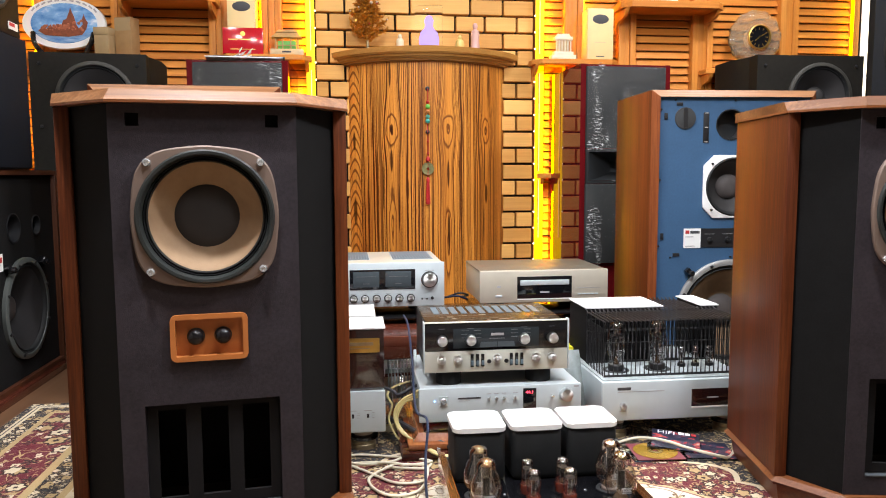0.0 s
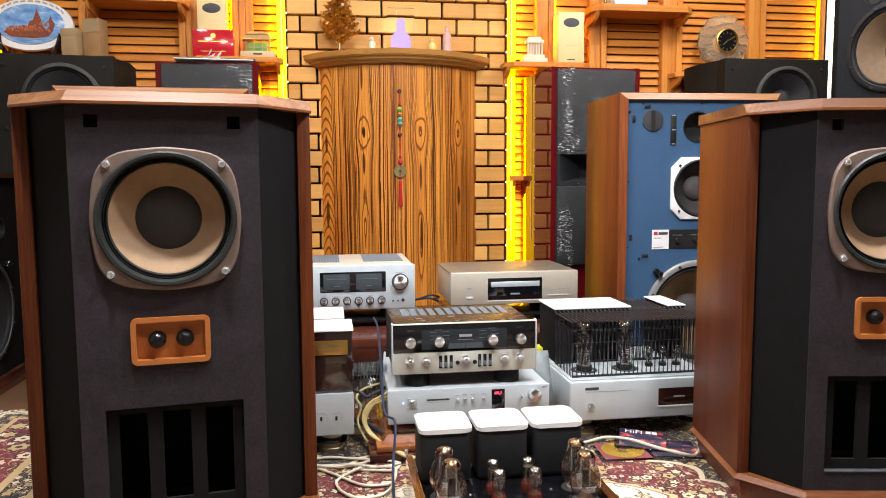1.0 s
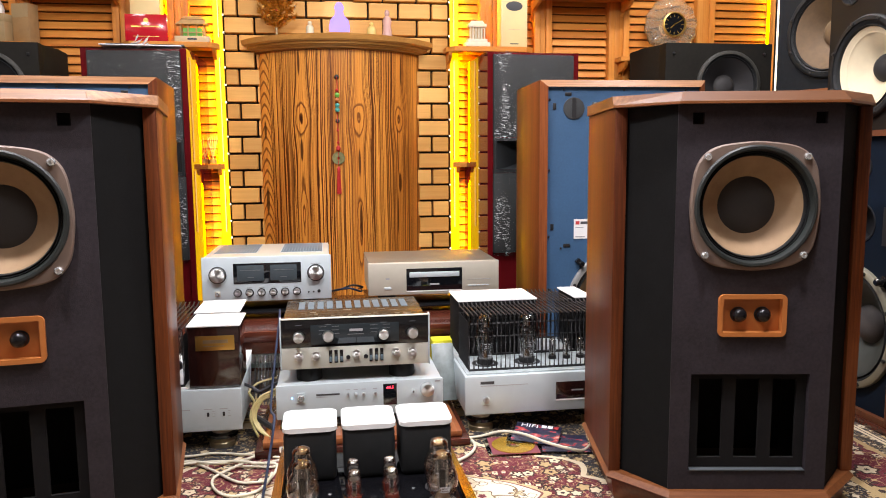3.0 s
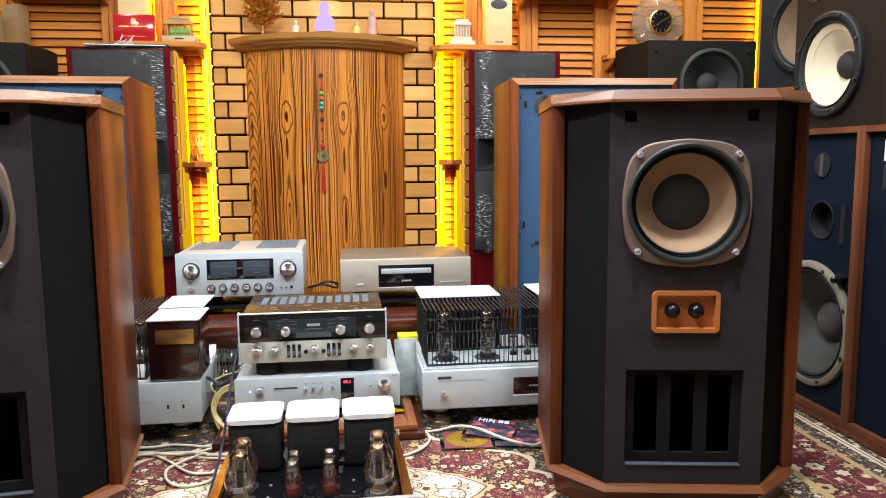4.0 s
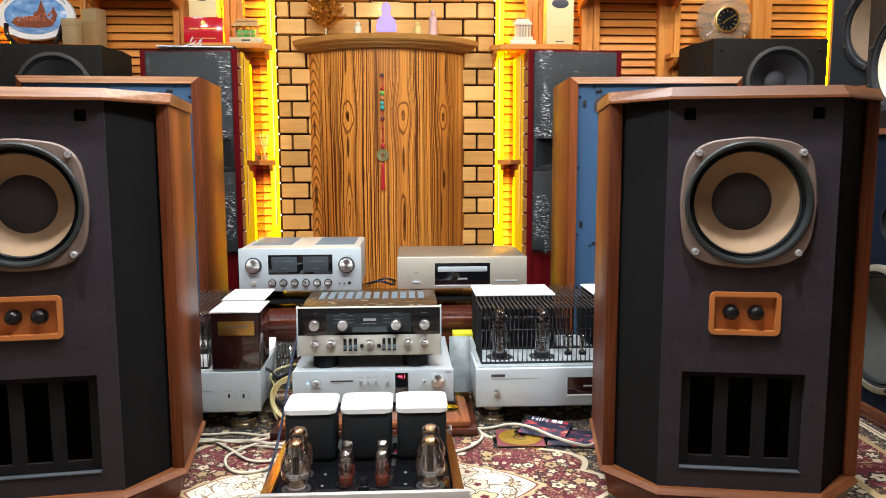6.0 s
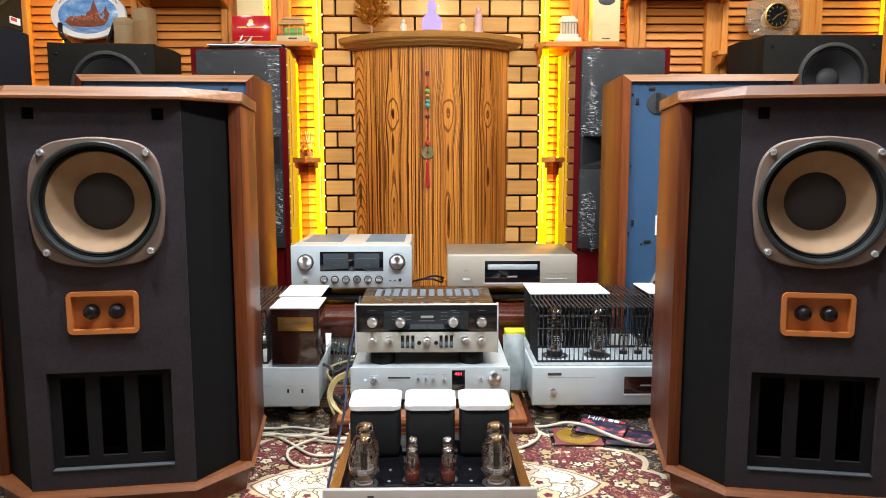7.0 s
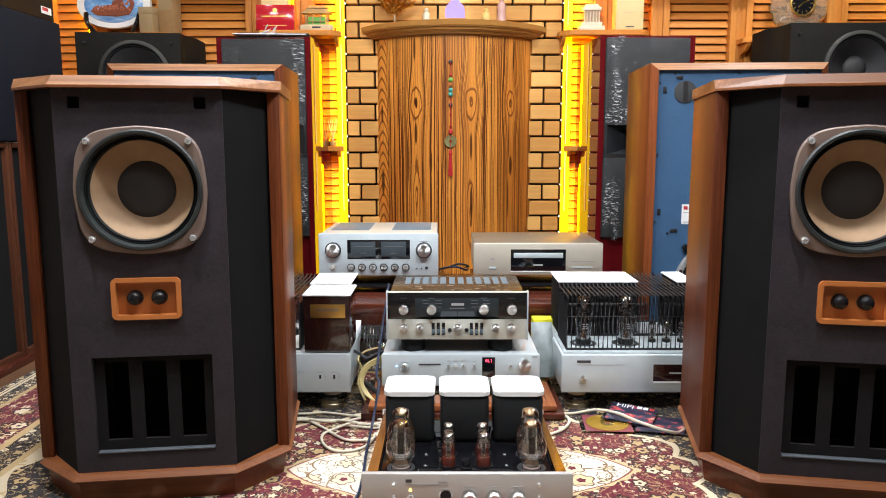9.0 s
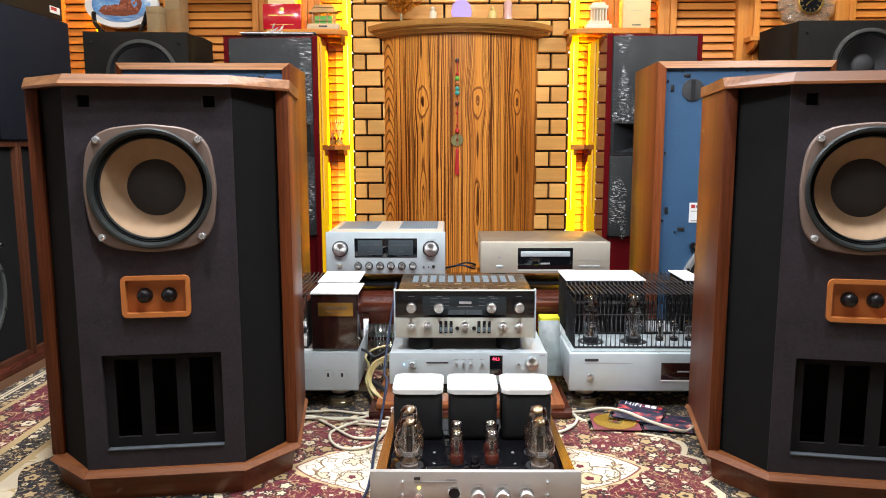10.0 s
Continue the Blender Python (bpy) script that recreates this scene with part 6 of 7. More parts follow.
part("power_button", lathe([(0.008, 0), (0.008, 0.006), (0, 0.007)], facing(-0.12, 0, 0.037), 20), m_steel, va)
part("pilot_light", lathe([(0.003, 0), (0.003, 0.002), (0, 0.003)], facing(-0.12, 0, 0.055), 12), m_amber_led, va)
bar(va, -0.130, -0.117, 0.072, 0.079, 0, m_ink)
bar(va, -0.130, -0.04, 0.066, 0.069, 0, m_grey_print)
bar(va, -0.062, -0.042, 0.072, 0.075, 0, m_grey_print)
for kx in (-0.155, 0.152):
    for z in (0.040, 0.069):
        screw(va, kx, 0, z, 0.004)
for fx in (-0.16, 0.16):
    for fy in (0.05, 0.33):
        part("foot", lathe([(0, 0.001), (0.02, 0.001), (0.02, 0.0135), (0, 0.0135)], Matrix.Translation((fx, fy, 0)), 20), m_black, va)


# ---- ornaments on the cupboard ----
m_red_cord = plain("red_silk", (0.45, 0.015, 0.015), 0.6)
m_jade = plain("green_jade", (0.14, 0.46, 0.07), 0.3, coat=0.5)
m_teal_bead = plain("teal_bead", (0.05, 0.36, 0.30), 0.3, coat=0.5)
m_coin = plain("aged_bronze_coin", (0.20, 0.19, 0.08), 0.45, metal=0.5, grain=0.3, scale=90)
m_tinsel = plain("gold_tinsel", (0.62, 0.27, 0.03), 0.3, metal=0.5, grain=0.5, scale=60)
m_bauble = plain("pearl_bauble", (0.75, 0.62, 0.50), 0.15, metal=0.3)
m_ivory = plain("ivory_ceramic", (0.70, 0.62, 0.45), 0.35, grain=0.08)
m_ivory_yellow = plain("yellow_ceramic", (0.68, 0.50, 0.16), 0.35, grain=0.08)
m_pink = plain("pink_ceramic", (0.60, 0.36, 0.32), 0.35, grain=0.08)
m_holo = glow("violet_lit_engraving", (0.34, 0.25, 1.0), 0.45)
m_holo_glass = glass("ornament_glass", (0.97, 0.97, 1.0), 0.0, 1.2)
m_crystal = plain("cut_crystal", (1.0, 0.88, 0.66), 0.12, grain=0.1, scale=50)
m_crystal.node_tree.nodes["Principled BSDF"].inputs["Transmission Weight"].default_value = 0.88
m_boxcard = plain("cream_card", (0.76, 0.58, 0.27), 0.5, grain=0.05, scale=15)
m_redcard = plain("glossy_red_card", (0.50, 0.012, 0.022), 0.14, grain=0.06, scale=15, coat=0.7)
m_balsa = plain("pale_craft_wood", (0.62, 0.46, 0.26), 0.6, grain=0.12, scale=60)
m_roof = plain("craft_roof", (0.42, 0.26, 0.11), 0.6, grain=0.2, scale=80)
m_brown_card = plain("brown_card", (0.34, 0.20, 0.085), 0.5, grain=0.15, scale=25)
m_kraft = plain("clear_wrapped_kraft_box", (0.36, 0.25, 0.125), 0.3, grain=0.1, scale=20, coat=0.6)

YS = CY - 0.2325  # the door's foremost line
charm = thing("hanging_charm", "red cord charm with green beads, bronze coin and tassel", "charm", pose(0.393, YS - 0.006, 0))
part("cord", sweep([(0, -0.006, 1.192), (0.002, 0, 1.10), (-0.001, 0, 1.0), (0, -0.006, 0.977), (0.001, -0.002, 0.90), (0, -0.002, 0.76)], 0.0022, segs=6, smooth=3), m_red_cord, charm)
for k, (z, r, mt) in enumerate(((1.125, 0.009, m_red_cord), (1.102, 0.013, m_jade), (1.078, 0.012, m_orange), (1.052, 0.012, m_teal_bead), (1.03, 0.013, m_teal_bead), (0.93, 0.007, m_red_cord), (0.87, 0.007, m_red_cord))):
    part("bead", lathe([(0, -r), (r * 0.7, -r * 0.7), (r, 0), (r * 0.7, r * 0.7), (0, r)], Matrix.Translation((0, -0.008, z)), 16), mt, charm)
part("knot", lathe([(0, -0.016), (0.010, -0.008), (0.012, 0.004), (0.006, 0.014), (0, 0.016)], Matrix.Translation((0, -0.006, 0.84)), 12), m_red_cord, charm)
coin = part("coin", lathe([(0.008, 0.0), (0.030, 0.0), (0.032, 0.002), (0.030, 0.004), (0.024, 0.003), (0.008, 0.004)], facing(0, 0.0, 0.793), 32, close=True), m_coin, charm, "round bronze coin with a hole")
tas = bmesh.new()
random.seed(5)
for k in range(44):
    a, rr = random.uniform(0, 6.28), random.uniform(0.001, 0.0115)
    rod((rr * 0.5 * math.cos(a), -0.004 + rr * 0.4 * math.sin(a), 0.735), (rr * math.cos(a), -0.004 + rr * 0.5 * math.sin(a), 0.614 + random.uniform(0, 0.008)), 0.0016, tas, 5)
lathe([(0, 0.722), (0.008, 0.726), (0.009, 0.742), (0.003, 0.752), (0, 0.752)], Matrix.Translation((0, -0.004, 0)), 12, tas)
part("tassel", tas, m_red_cord, charm, "red silk tassel")

ZT = 1.3925  # top of the cornice


def tinsel_tree(x, y):
    tr = thing("tinsel_tree", "small gold tinsel tree with pale baubles on the cupboard", "ornament tree", pose(x, y, ZT))
    random.seed(9)
    part("trunk", lathe([(0, 0), (0.012, 0), (0.012, 0.01), (0.006, 0.02), (0.004, 0.30), (0, 0.305)], None, 10), m_gold_dark, tr)
    bm = bmesh.new()
    tips = []
    for k in range(46):
        f = k / 46
        z = 0.045 + 0.24 * f
        a = k * 2.4
        reach = (0.105 * (1 - f) ** 0.8 + 0.012) * random.uniform(0.75, 1.1)
        p0, p1 = Vector((0, 0, z)), Vector((reach * math.cos(a), reach * math.sin(a), z + 0.03 + 0.4 * reach))
        tips.append(p1)
        for j in range(60):
            q = p0.lerp(p1, j / 60)
            d = Vector((random.gauss(0, 1), random.gauss(0, 1), random.gauss(0.35, 0.8))).normalized() * random.uniform(0.012, 0.026)
            side = d.cross(Vector((random.random(), random.random(), random.random()))).normalized() * 0.0045
            bm.faces.new([bm.verts.new(v) for v in (q - side, q + side, q + d + side * 0.4, q + d - side * 0.4)])
    tagged(part("tinsel", bm, m_tinsel, tr, "gold tinsel needles", smooth=0), kind="stuff")
    for k in range(14):
        p = tips[(k * 3 + 2) % len(tips)]
        r = random.choice((0.005, 0.007, 0.009))
        part("bauble", lathe([(0, -r), (r * 0.7, -r * 0.7), (r, 0), (r * 0.7, r * 0.7), (0, r)], Matrix.Translation(p), 14), m_bauble if k % 4 else m_red_cord, tr)


tinsel_tree(0.103, 3.90)


def statuette(x, y, h, r, material, label, waist=0.8):
    solo("statuette", lathe([(0, 0), (r, 0), (r, 0.008), (r * 0.9, 0.02), (r * waist, h * 0.45), (r * 0.86, h * 0.62), (r * 0.70, h * 0.72), (r * 0.36, h * 0.775), (r * 0.46, h * 0.83), (r * 0.50, h * 0.89), (r * 0.40, h * 0.955), (r * 0.2, h * 0.99), (0, h)], None, 20), material, label, "statuette", pose(x, y, ZT))


statuette(0.268, 3.90, 0.088, 0.023, m_ivory, "small pale ceramic statuette on the cupboard")
statuette(0.578, 3.90, 0.088, 0.024, m_ivory_yellow, "small yellow ceramic statuette on the cupboard", 0.95)
statuette(0.658, 3.90, 0.152, 0.027, m_pink, "slim pink and white ceramic statuette on the cupboard", 0.75)

holo = thing("glass_ornament", "clear glass block with a violet-lit engraved shape", "ornament", pose(0.416, 3.90, ZT))
part("base", box(-0.078, 0.078, -0.022, 0.022, 0, 0.010, 0.003), m_gold_dark, holo)
gl = part("glass_block", box(-0.070, 0.070, -0.012, 0.012, 0.0105, 0.235, 0.003), m_holo_glass, holo, "clear glass block")
gl.visible_shadow = False
pts = [(-0.050, 0.035), (0.050, 0.035), (0.052, 0.062), (0.044, 0.095), (0.022, 0.118), (0.020, 0.135), (0.024, 0.155), (0.014, 0.176), (0.0, 0.182), (-0.014, 0.176), (-0.024, 0.155), (-0.020, 0.135), (-0.022, 0.118), (-0.044, 0.095), (-0.052, 0.062)]
eng = prism(pts, -0.001, 0.001)
for v in eng.verts:
    v.co = Vector((v.co.x, v.co.z - 0.0145, v.co.y))
part("engraving", eng, m_holo, holo, "violet-lit engraving", smooth=0)

rd = thing("reed_diffuser", "small clear scent bottle with thin reeds on a narrow shelf", "reed diffuser", pose(-0.238, 3.945, 0.7685))
bt = part("bottle", lathe([(0, 0), (0.019, 0), (0.021, 0.004), (0.021, 0.042), (0.010, 0.054), (0.010, 0.066), (0.012, 0.068)], None, 24), m_tube, rd, "clear glass bottle")
part("scent_oil", lathe([(0, 0.003), (0.0185, 0.003), (0.0185, 0.026), (0, 0.026)], None, 20), m_ivory_yellow, bt)
for k in range(7):
    a = 2 * math.pi * k / 7 + 0.3
    part("reed", rod((0.005 * math.cos(a + 3), 0.005 * math.sin(a + 3), 0.006), (0.030 * math.cos(a), 0.022 * math.sin(a), 0.145 - 0.004 * (k % 3)), 0.0013, segs=6), m_ivory, rd)

# ---- ornaments on the shelves ----
ZS = 1.3645


def gift_box(x0, x1, y0, depth, z0, z1, label, emblem=True):
    g = thing("gift_box", label, "box", pose(0, 0, 0), "cream gift boxes")
    part("carton", box(x0, x1, y0, y0 + depth, z0, z1, 0.002), m_boxcard, g)
    c = (x0 + x1) / 2
    em = lathe([(0, 0.001), (0.040, 0.001), (0.044, 0.0), (0, 0.0)], facing(c, y0, z1 - 0.055), 24)
    for v in em.verts:
        v.co.z = (z1 - 0.055) + (v.co.z - z1 + 0.055) * 0.55
    part("emblem", em, m_ink, g, "black oval emblem")
    bar(g, c - 0.022, c + 0.022, z0 + 0.012, z0 + 0.017, y0, m_ink)
    bar(g, c - 0.03, c + 0.03, z0 + 0.085, z0 + 0.088, y0, m_balsa)


gift_box(-0.590, -0.452, 3.895, 0.09, ZS, 1.655, "tall cream gift box with a black emblem on a shelf")
gift_box(1.247, 1.388, 3.862, 0.10, ZS, 1.625, "tall cream gift box with a black emblem on a shelf")

rb = thing("red_gift_box", "glossy red gift box with gold print on a shelf", "box", pose(-0.514, 3.868, ZS, -4))
part("carton", box(-0.098, 0.098, -0.005, 0.018, 0, 0.128, 0.002), m_redcard, rb)
part("emblem", lathe([(0, 0.001), (0.012, 0.001), (0.012, 0), (0, 0)], facing(0, -0.005, 0.098), 20), m_gold, rb)
bar(rb, -0.07, -0.022, 0.066, 0.072, -0.005, m_gold)
bar(rb, -0.015, 0.07, 0.067, 0.072, -0.005, m_gold)
bar(rb, -0.06, 0.06, 0.02, 0.023, -0.005, m_gold)

pv = thing("model_pavilion", "small craft-wood model pavilion with a tiled roof on a shelf", "model building", pose(-0.302, 3.905, ZS))
part("base", box(-0.083, 0.083, -0.035, 0.035, 0, 0.028, 0.002), m_balsa, pv)
bar(pv, -0.022, 0.022, 0.010, 0.018, -0.035, m_ink)
for sx in (-0.055, -0.02, 0.02, 0.055):
    for sy in (-0.02, 0.02):
        part("post", box(sx - 0.003, sx + 0.003, sy - 0.003, sy + 0.003, 0.028, 0.085), m_roof, pv, smooth=0)
part("core", box(-0.045, 0.045, -0.012, 0.012, 0.028, 0.07), m_jade, pv, smooth=0)
part("rail", box(-0.06, 0.06, -0.024, -0.021, 0.045, 0.049), m_roof, pv, smooth=0)
part("roof", prism([(-0.078, -0.034), (0.078, -0.034), (0.078, 0.034), (-0.078, 0.034)], 0.085, 0.112, top=[(-0.05, -0.012), (0.05, -0.012), (0.05, 0.012), (-0.05, 0.012)]), m_roof, pv, smooth=0)
part("upper_roof", prism([(-0.055, -0.018), (0.055, -0.018), (0.055, 0.018), (-0.055, 0.018)], 0.1125, 0.128, top=[(-0.04, -0.004), (0.04, -0.004), (0.04, 0.004), (-0.04, 0.004)]), m_roof, pv, smooth=0)

tm = thing("model_temple", "small white model temple with columns on a shelf", "model building", pose(1.127, 3.905, ZS))
part("base", box(-0.066, 0.066, -0.03, 0.03, 0, 0.022, 0.001), m_ivory, tm)
part("step", box(-0.052, 0.052, -0.025, 0.025, 0.0222, 0.040, 0.001), m_ivory, tm)
for k in range(6):
    part("column", lathe([(0.0045, 0.0402), (0.004, 0.1), (0, 0.1)], Matrix.Translation((-0.038 + 0.0152 * k, -0.016, 0)), 10), m_ivory, tm)
part("core", box(-0.032, 0.032, -0.008, 0.02, 0.0402, 0.1), m_balsa, tm, smooth=0)
part("entablature", box(-0.048, 0.048, -0.024, 0.024, 0.1002, 0.116, 0.001), m_ivory, tm)
part("roof", prism([(-0.04, -0.018), (0.04, -0.018), (0.04, 0.018), (-0.04, 0.018)], 0.1162, 0.134, top=[(-0.03, -0.01), (0.03, -0.01), (0.03, 0.01), (-0.03, 0.01)]), m_ivory, tm, smooth=0)

ck = thing("crystal_clock", "round cut-crystal clock with a black dial on a shelf", "clock", pose(2.207, 3.905, 1.3265))
part("stand", prism([(-0.05, -0.03), (0.05, -0.03), (0.05, 0.03), (-0.05, 0.03)], 0.0, 0.026, top=[(-0.036, -0.022), (0.036, -0.022), (0.036, 0.022), (-0.036, 0.022)]), m_crystal, ck, "crystal foot", smooth=0)
n = 72
bm = bmesh.new()
rows = []
for k in range(n):
    a = 2 * math.pi * k / n
    w = 0.004 * math.sin(12 * a)
    rows.append([bm.verts.new((r * math.cos(a), y, 0.170 + r * math.sin(a))) for r, y in ((0.064, 0.03), (0.142 + w, 0.03), (0.148 + w, 0.0), (0.130 + w, -0.022 + (0.003 if k % 2 else 0)), (0.097, -0.028 + (0.003 if k % 2 else 0)), (0.064, -0.03))])
for k in range(n):
    p, q = rows[k], rows[(k + 1) % n]
    for i in range(6):
        j = (i + 1) % 6
        bm.faces.new((p[i], q[i], q[j], p[j]))
part("crystal_ring", bm, m_crystal, ck, "cut-crystal ring", smooth=15)
part("rim", lathe([(0.057, 0.03), (0.065, 0.03), (0.065, 0.044), (0.060, 0.046), (0.057, 0.040)], facing(0, 0, 0.170), 40, close=True), m_gold, ck, "gold rim")
dl = part("dial", lathe([(0, 0.034), (0.057, 0.034), (0.057, 0.030), (0, 0.030)], facing(0, 0, 0.170), 40), m_gloss_black, ck, "black dial")
for k in range(12):
    a = math.pi * k / 6
    part("hour_mark", box(-0.0018, 0.0018, -0.0352, -0.0342, 0.039, 0.052), m_gold, dl, smooth=0).matrix_local = Matrix.Translation((0, 0, 0.170)) @ Matrix.Rotation(a, 4, "Y")
for a, l, w in ((62, 0.047, 0.0022), (228, 0.030, 0.003)):
    part("hand", box(-w, w, -0.0366, -0.0355, -0.008, l), m_gold, dl, smooth=0).matrix_local = Matrix.Translation((0, 0, 0.170)) @ Matrix.Rotation(radians(a), 4, "Y")


def plate_paint(name):
    """A blue sky over water with a red-brown craft, as soft patches of glaze."""
    m = Mat(name)
    x, y, z = m.axes()
    sky = m.ramp(m.noise(11, 4, 0.6, m.vec(x, 0.0, z * 2.0)), (0.35, (0.06, 0.22, 0.55)), (0.55, (0.20, 0.42, 0.72)), (0.72, (0.75, 0.82, 0.88)))
    water = m.ramp(m.noise(14, 3, 0.6, m.vec(x, 0.0, z * 6.0)), (0.35, (0.07, 0.20, 0.46)), (0.7, (0.30, 0.48, 0.68)))
    col = m.mix((z + 0.045).under(0.0), sky, water)
    m.put("Base Color", col).put("Roughness", 0.15).put("Coat Weight", 0.8)
    return m.mat


m_plate_sky = plate_paint("blue_plate_glaze")
m_plate_white = plain("white_porcelain", (0.80, 0.80, 0.78), 0.15, grain=0.02, coat=0.6)
m_brick_glaze = plain("brick_red_glaze", (0.34, 0.10, 0.045), 0.4, grain=0.5, scale=120)
m_redbrown = plain("red_brown_glaze", (0.20, 0.05, 0.02), 0.4, grain=0.5, scale=90)
dish = thing("display_plate", "oval porcelain plate painted with a boat on blue water", "plate", pose(-1.373, 3.945, 1.506, -8))


def oval(rx, rz, y0, y1, y2=None):
    bm = bmesh.new()
    n = 56
    lo = [bm.verts.new((rx * math.cos(2 * math.pi * k / n), y1, rz * math.sin(2 * math.pi * k / n))) for k in range(n)]
    hi = [bm.verts.new((0.985 * rx * math.cos(2 * math.pi * k / n), y0, 0.985 * rz * math.sin(2 * math.pi * k / n))) for k in range(n)]
    bm.faces.new(hi)
    bm.faces.new(lo[::-1])
    for k in range(n):
        j = (k + 1) % n
        bm.faces.new((lo[k], lo[j], hi[j], hi[k]))
    return bm


rim = part("rim", oval(0.196, 0.128, -0.012, 0.006), m_plate_white, dish, "white lettered rim")
pic = part("picture", oval(0.155, 0.100, -0.0145, -0.0122), m_plate_sky, dish, "painted blue scene")
hull = prism([(-0.118, -0.040), (-0.085, -0.062), (0.02, -0.068), (0.085, -0.058), (0.104, -0.030), (0.112, 0.004), (0.100, 0.022), (0.092, 0.046), (0.084, 0.020), (0.088, -0.008), (0.070, -0.026), (0.058, -0.006), (0.048, 0.030), (0.036, 0.058), (0.030, 0.078), (0.022, 0.050), (0.012, 0.020), (-0.004, 0.012), (-0.010, -0.010), (-0.034, -0.004), (-0.040, -0.022), (-0.066, -0.018), (-0.080, -0.032), (-0.104, -0.026)], 0, 0.002)
for v in hull.verts:
    v.co = Vector((v.co.x, v.co.z - 0.0172, v.co.y))
part("painted_boat", hull, m_redbrown, pic, "red-brown carved boat", smooth=0)
random.seed(33)
deck = bmesh.new()
for k in range(46):
    u = random.uniform(-0.10, 0.095)
    lift = 0.012 + 0.060 * max(0.0, u / 0.095) ** 1.5
    r = random.uniform(0.004, 0.009)
    lathe([(0, 0.0014), (r * 0.7, 0.0012), (r, 0.0), (0, 0.0)], facing(u, -0.0173, -0.036 + random.uniform(0.0, lift + 0.012)), 7, deck)
part("painted_figures", deck, m_brick_glaze, pic, "lighter carved figures on the boat", smooth=0)
for k in range(11):
    a = radians(35 + 11 * k)
    part("lettering", box(-0.011, 0.011, -0.0008, 0, -0.004, 0.004), m_grey_print, rim, smooth=0).matrix_local = Matrix.Translation((0.176 * math.cos(a), -0.0124, 0.114 * math.sin(a))) @ Matrix.Rotation(radians(90) - a, 4, "Y")
part("stand_prong", sweep([(-0.14, -0.02, -0.05), (-0.13, -0.03, -0.105), (-0.10, -0.01, -0.150), (-0.10, 0.03, -0.15)], 0.012, segs=8, smooth=4), m_gloss_black, dish)
part("stand_prong", sweep([(0.14, -0.02, -0.05), (0.13, -0.03, -0.105), (0.10, -0.01, -0.150), (0.10, 0.03, -0.15)], 0.012, segs=8, smooth=4), m_gloss_black, dish)

kb = thing("kraft_box", "small kraft gift box wrapped in clear film on a shelf", "box", pose(-1.178, 3.865, 1.3505, 0, 0, -12))
part("carton", box(-0.037, 0.037, -0.01, 0.06, 0, 0.125, 0.003), m_kraft, kb)
part("lid", box(-0.039, 0.039, -0.012, 0.062, 0.092, 0.129, 0.003), m_kraft, kb)
kb = thing("tall_kraft_box", "taller brown paper box standing behind a kraft box on a shelf", "box", pose(-1.085, 3.90, 1.3505, 0, 0, -20))
part("carton", box(-0.045, 0.045, -0.01, 0.06, 0, 0.185, 0.003), m_brown_card, kb)
part("flap", box(-0.044, 0.044, -0.0112, -0.0102, 0.12, 0.18), m_kraft, kb, smooth=0)

ub = thing("white_carton", "small white carton on a wall shelf", "box", pose(1.62, 3.88, 1.6605))
part("carton", box(-0.08, 0.10, -0.06, 0.06, 0, 0.10, 0.002), m_white_board, ub)
solo("drinking_glass", lathe([(0, 0), (0.026, 0), (0.032, 0.09), (0.030, 0.09), (0.024, 0.006), (0, 0.006)], None, 28), m_clear, "small clear drinking glass on a wall shelf", "glass", pose(1.50, 3.86, 1.6605))

tp = thing("flat_tray", "thin black and white tray lying on the tower loudspeaker", "tray", pose(-0.47, 3.62, 1.2895, 0, 0, 4))
part("sheet", box(-0.17, 0.17, -0.13, 0.14, 0.0, 0.004, 0.001), m_white_board, tp)
part("upper_sheet", box(-0.15, 0.18, -0.10, 0.15, 0.0045, 0.012, 0.002), m_black, tp)

# ---- loose things on the carpet ----
m_cable_white = plain("cream_cable", (0.62, 0.58, 0.46), 0.45, grain=0.05)
m_cable_yellow = plain("yellow_cable", (0.50, 0.41, 0.18), 0.45, grain=0.1)
m_cable_blue = plain("blue_braided_cable", (0.008, 0.018, 0.050), 0.6, grain=0.3, scale=300)
m_cable_black = plain("black_cable", (0.015, 0.015, 0.018), 0.45)


def cable(pts, r, material, label, group="cables on the carpet"):
    return solo("cable", sweep(pts, r, segs=8, smooth=7), material, label, "cable", group=group)


Z = 0.0065
R = 0.0036
mains = "cream mains cable looped on the carpet"
cable([(-0.30, 1.975, Z), (-0.061, 1.959, Z), (0.012, 1.969, Z), (0.085, 1.949, Z), (0.153, 1.927, Z), (0.200, 1.900, Z), (0.196, 1.868, Z), (0.175, 1.850, Z), (0.122, 1.862, Z), (0.080, 1.872, Z)], R, m_cable_white, mains)
cable([(-0.30, 1.945, Z), (-0.054, 1.913, Z), (0.012, 1.871, Z), (0.092, 1.777, Z), (0.144, 1.763, Z), (0.172, 1.776, Z), (0.186, 1.828, Z), (0.181, 1.856, 0.013), (0.122, 1.864, 0.013)], R, m_cable_white, mains)
cable([(0.10, 1.868, 0.013), (0.058, 1.841, Z), (0.036, 1.801, Z), (0.044, 1.750, Z), (0.072, 1.707, Z), (0.108, 1.695, Z), (0.149, 1.713, Z), (0.172, 1.750, 0.012), (0.178, 1.80, 0.012)], R, m_cable_white, mains)
cable([(-0.30, 1.93, Z), (-0.052, 1.907, 0.013), (0.025, 1.884, 0.013), (0.091, 1.905, Z), (0.153, 1.930, 0.013), (0.21, 1.935, Z)], R, m_cable_white, mains)
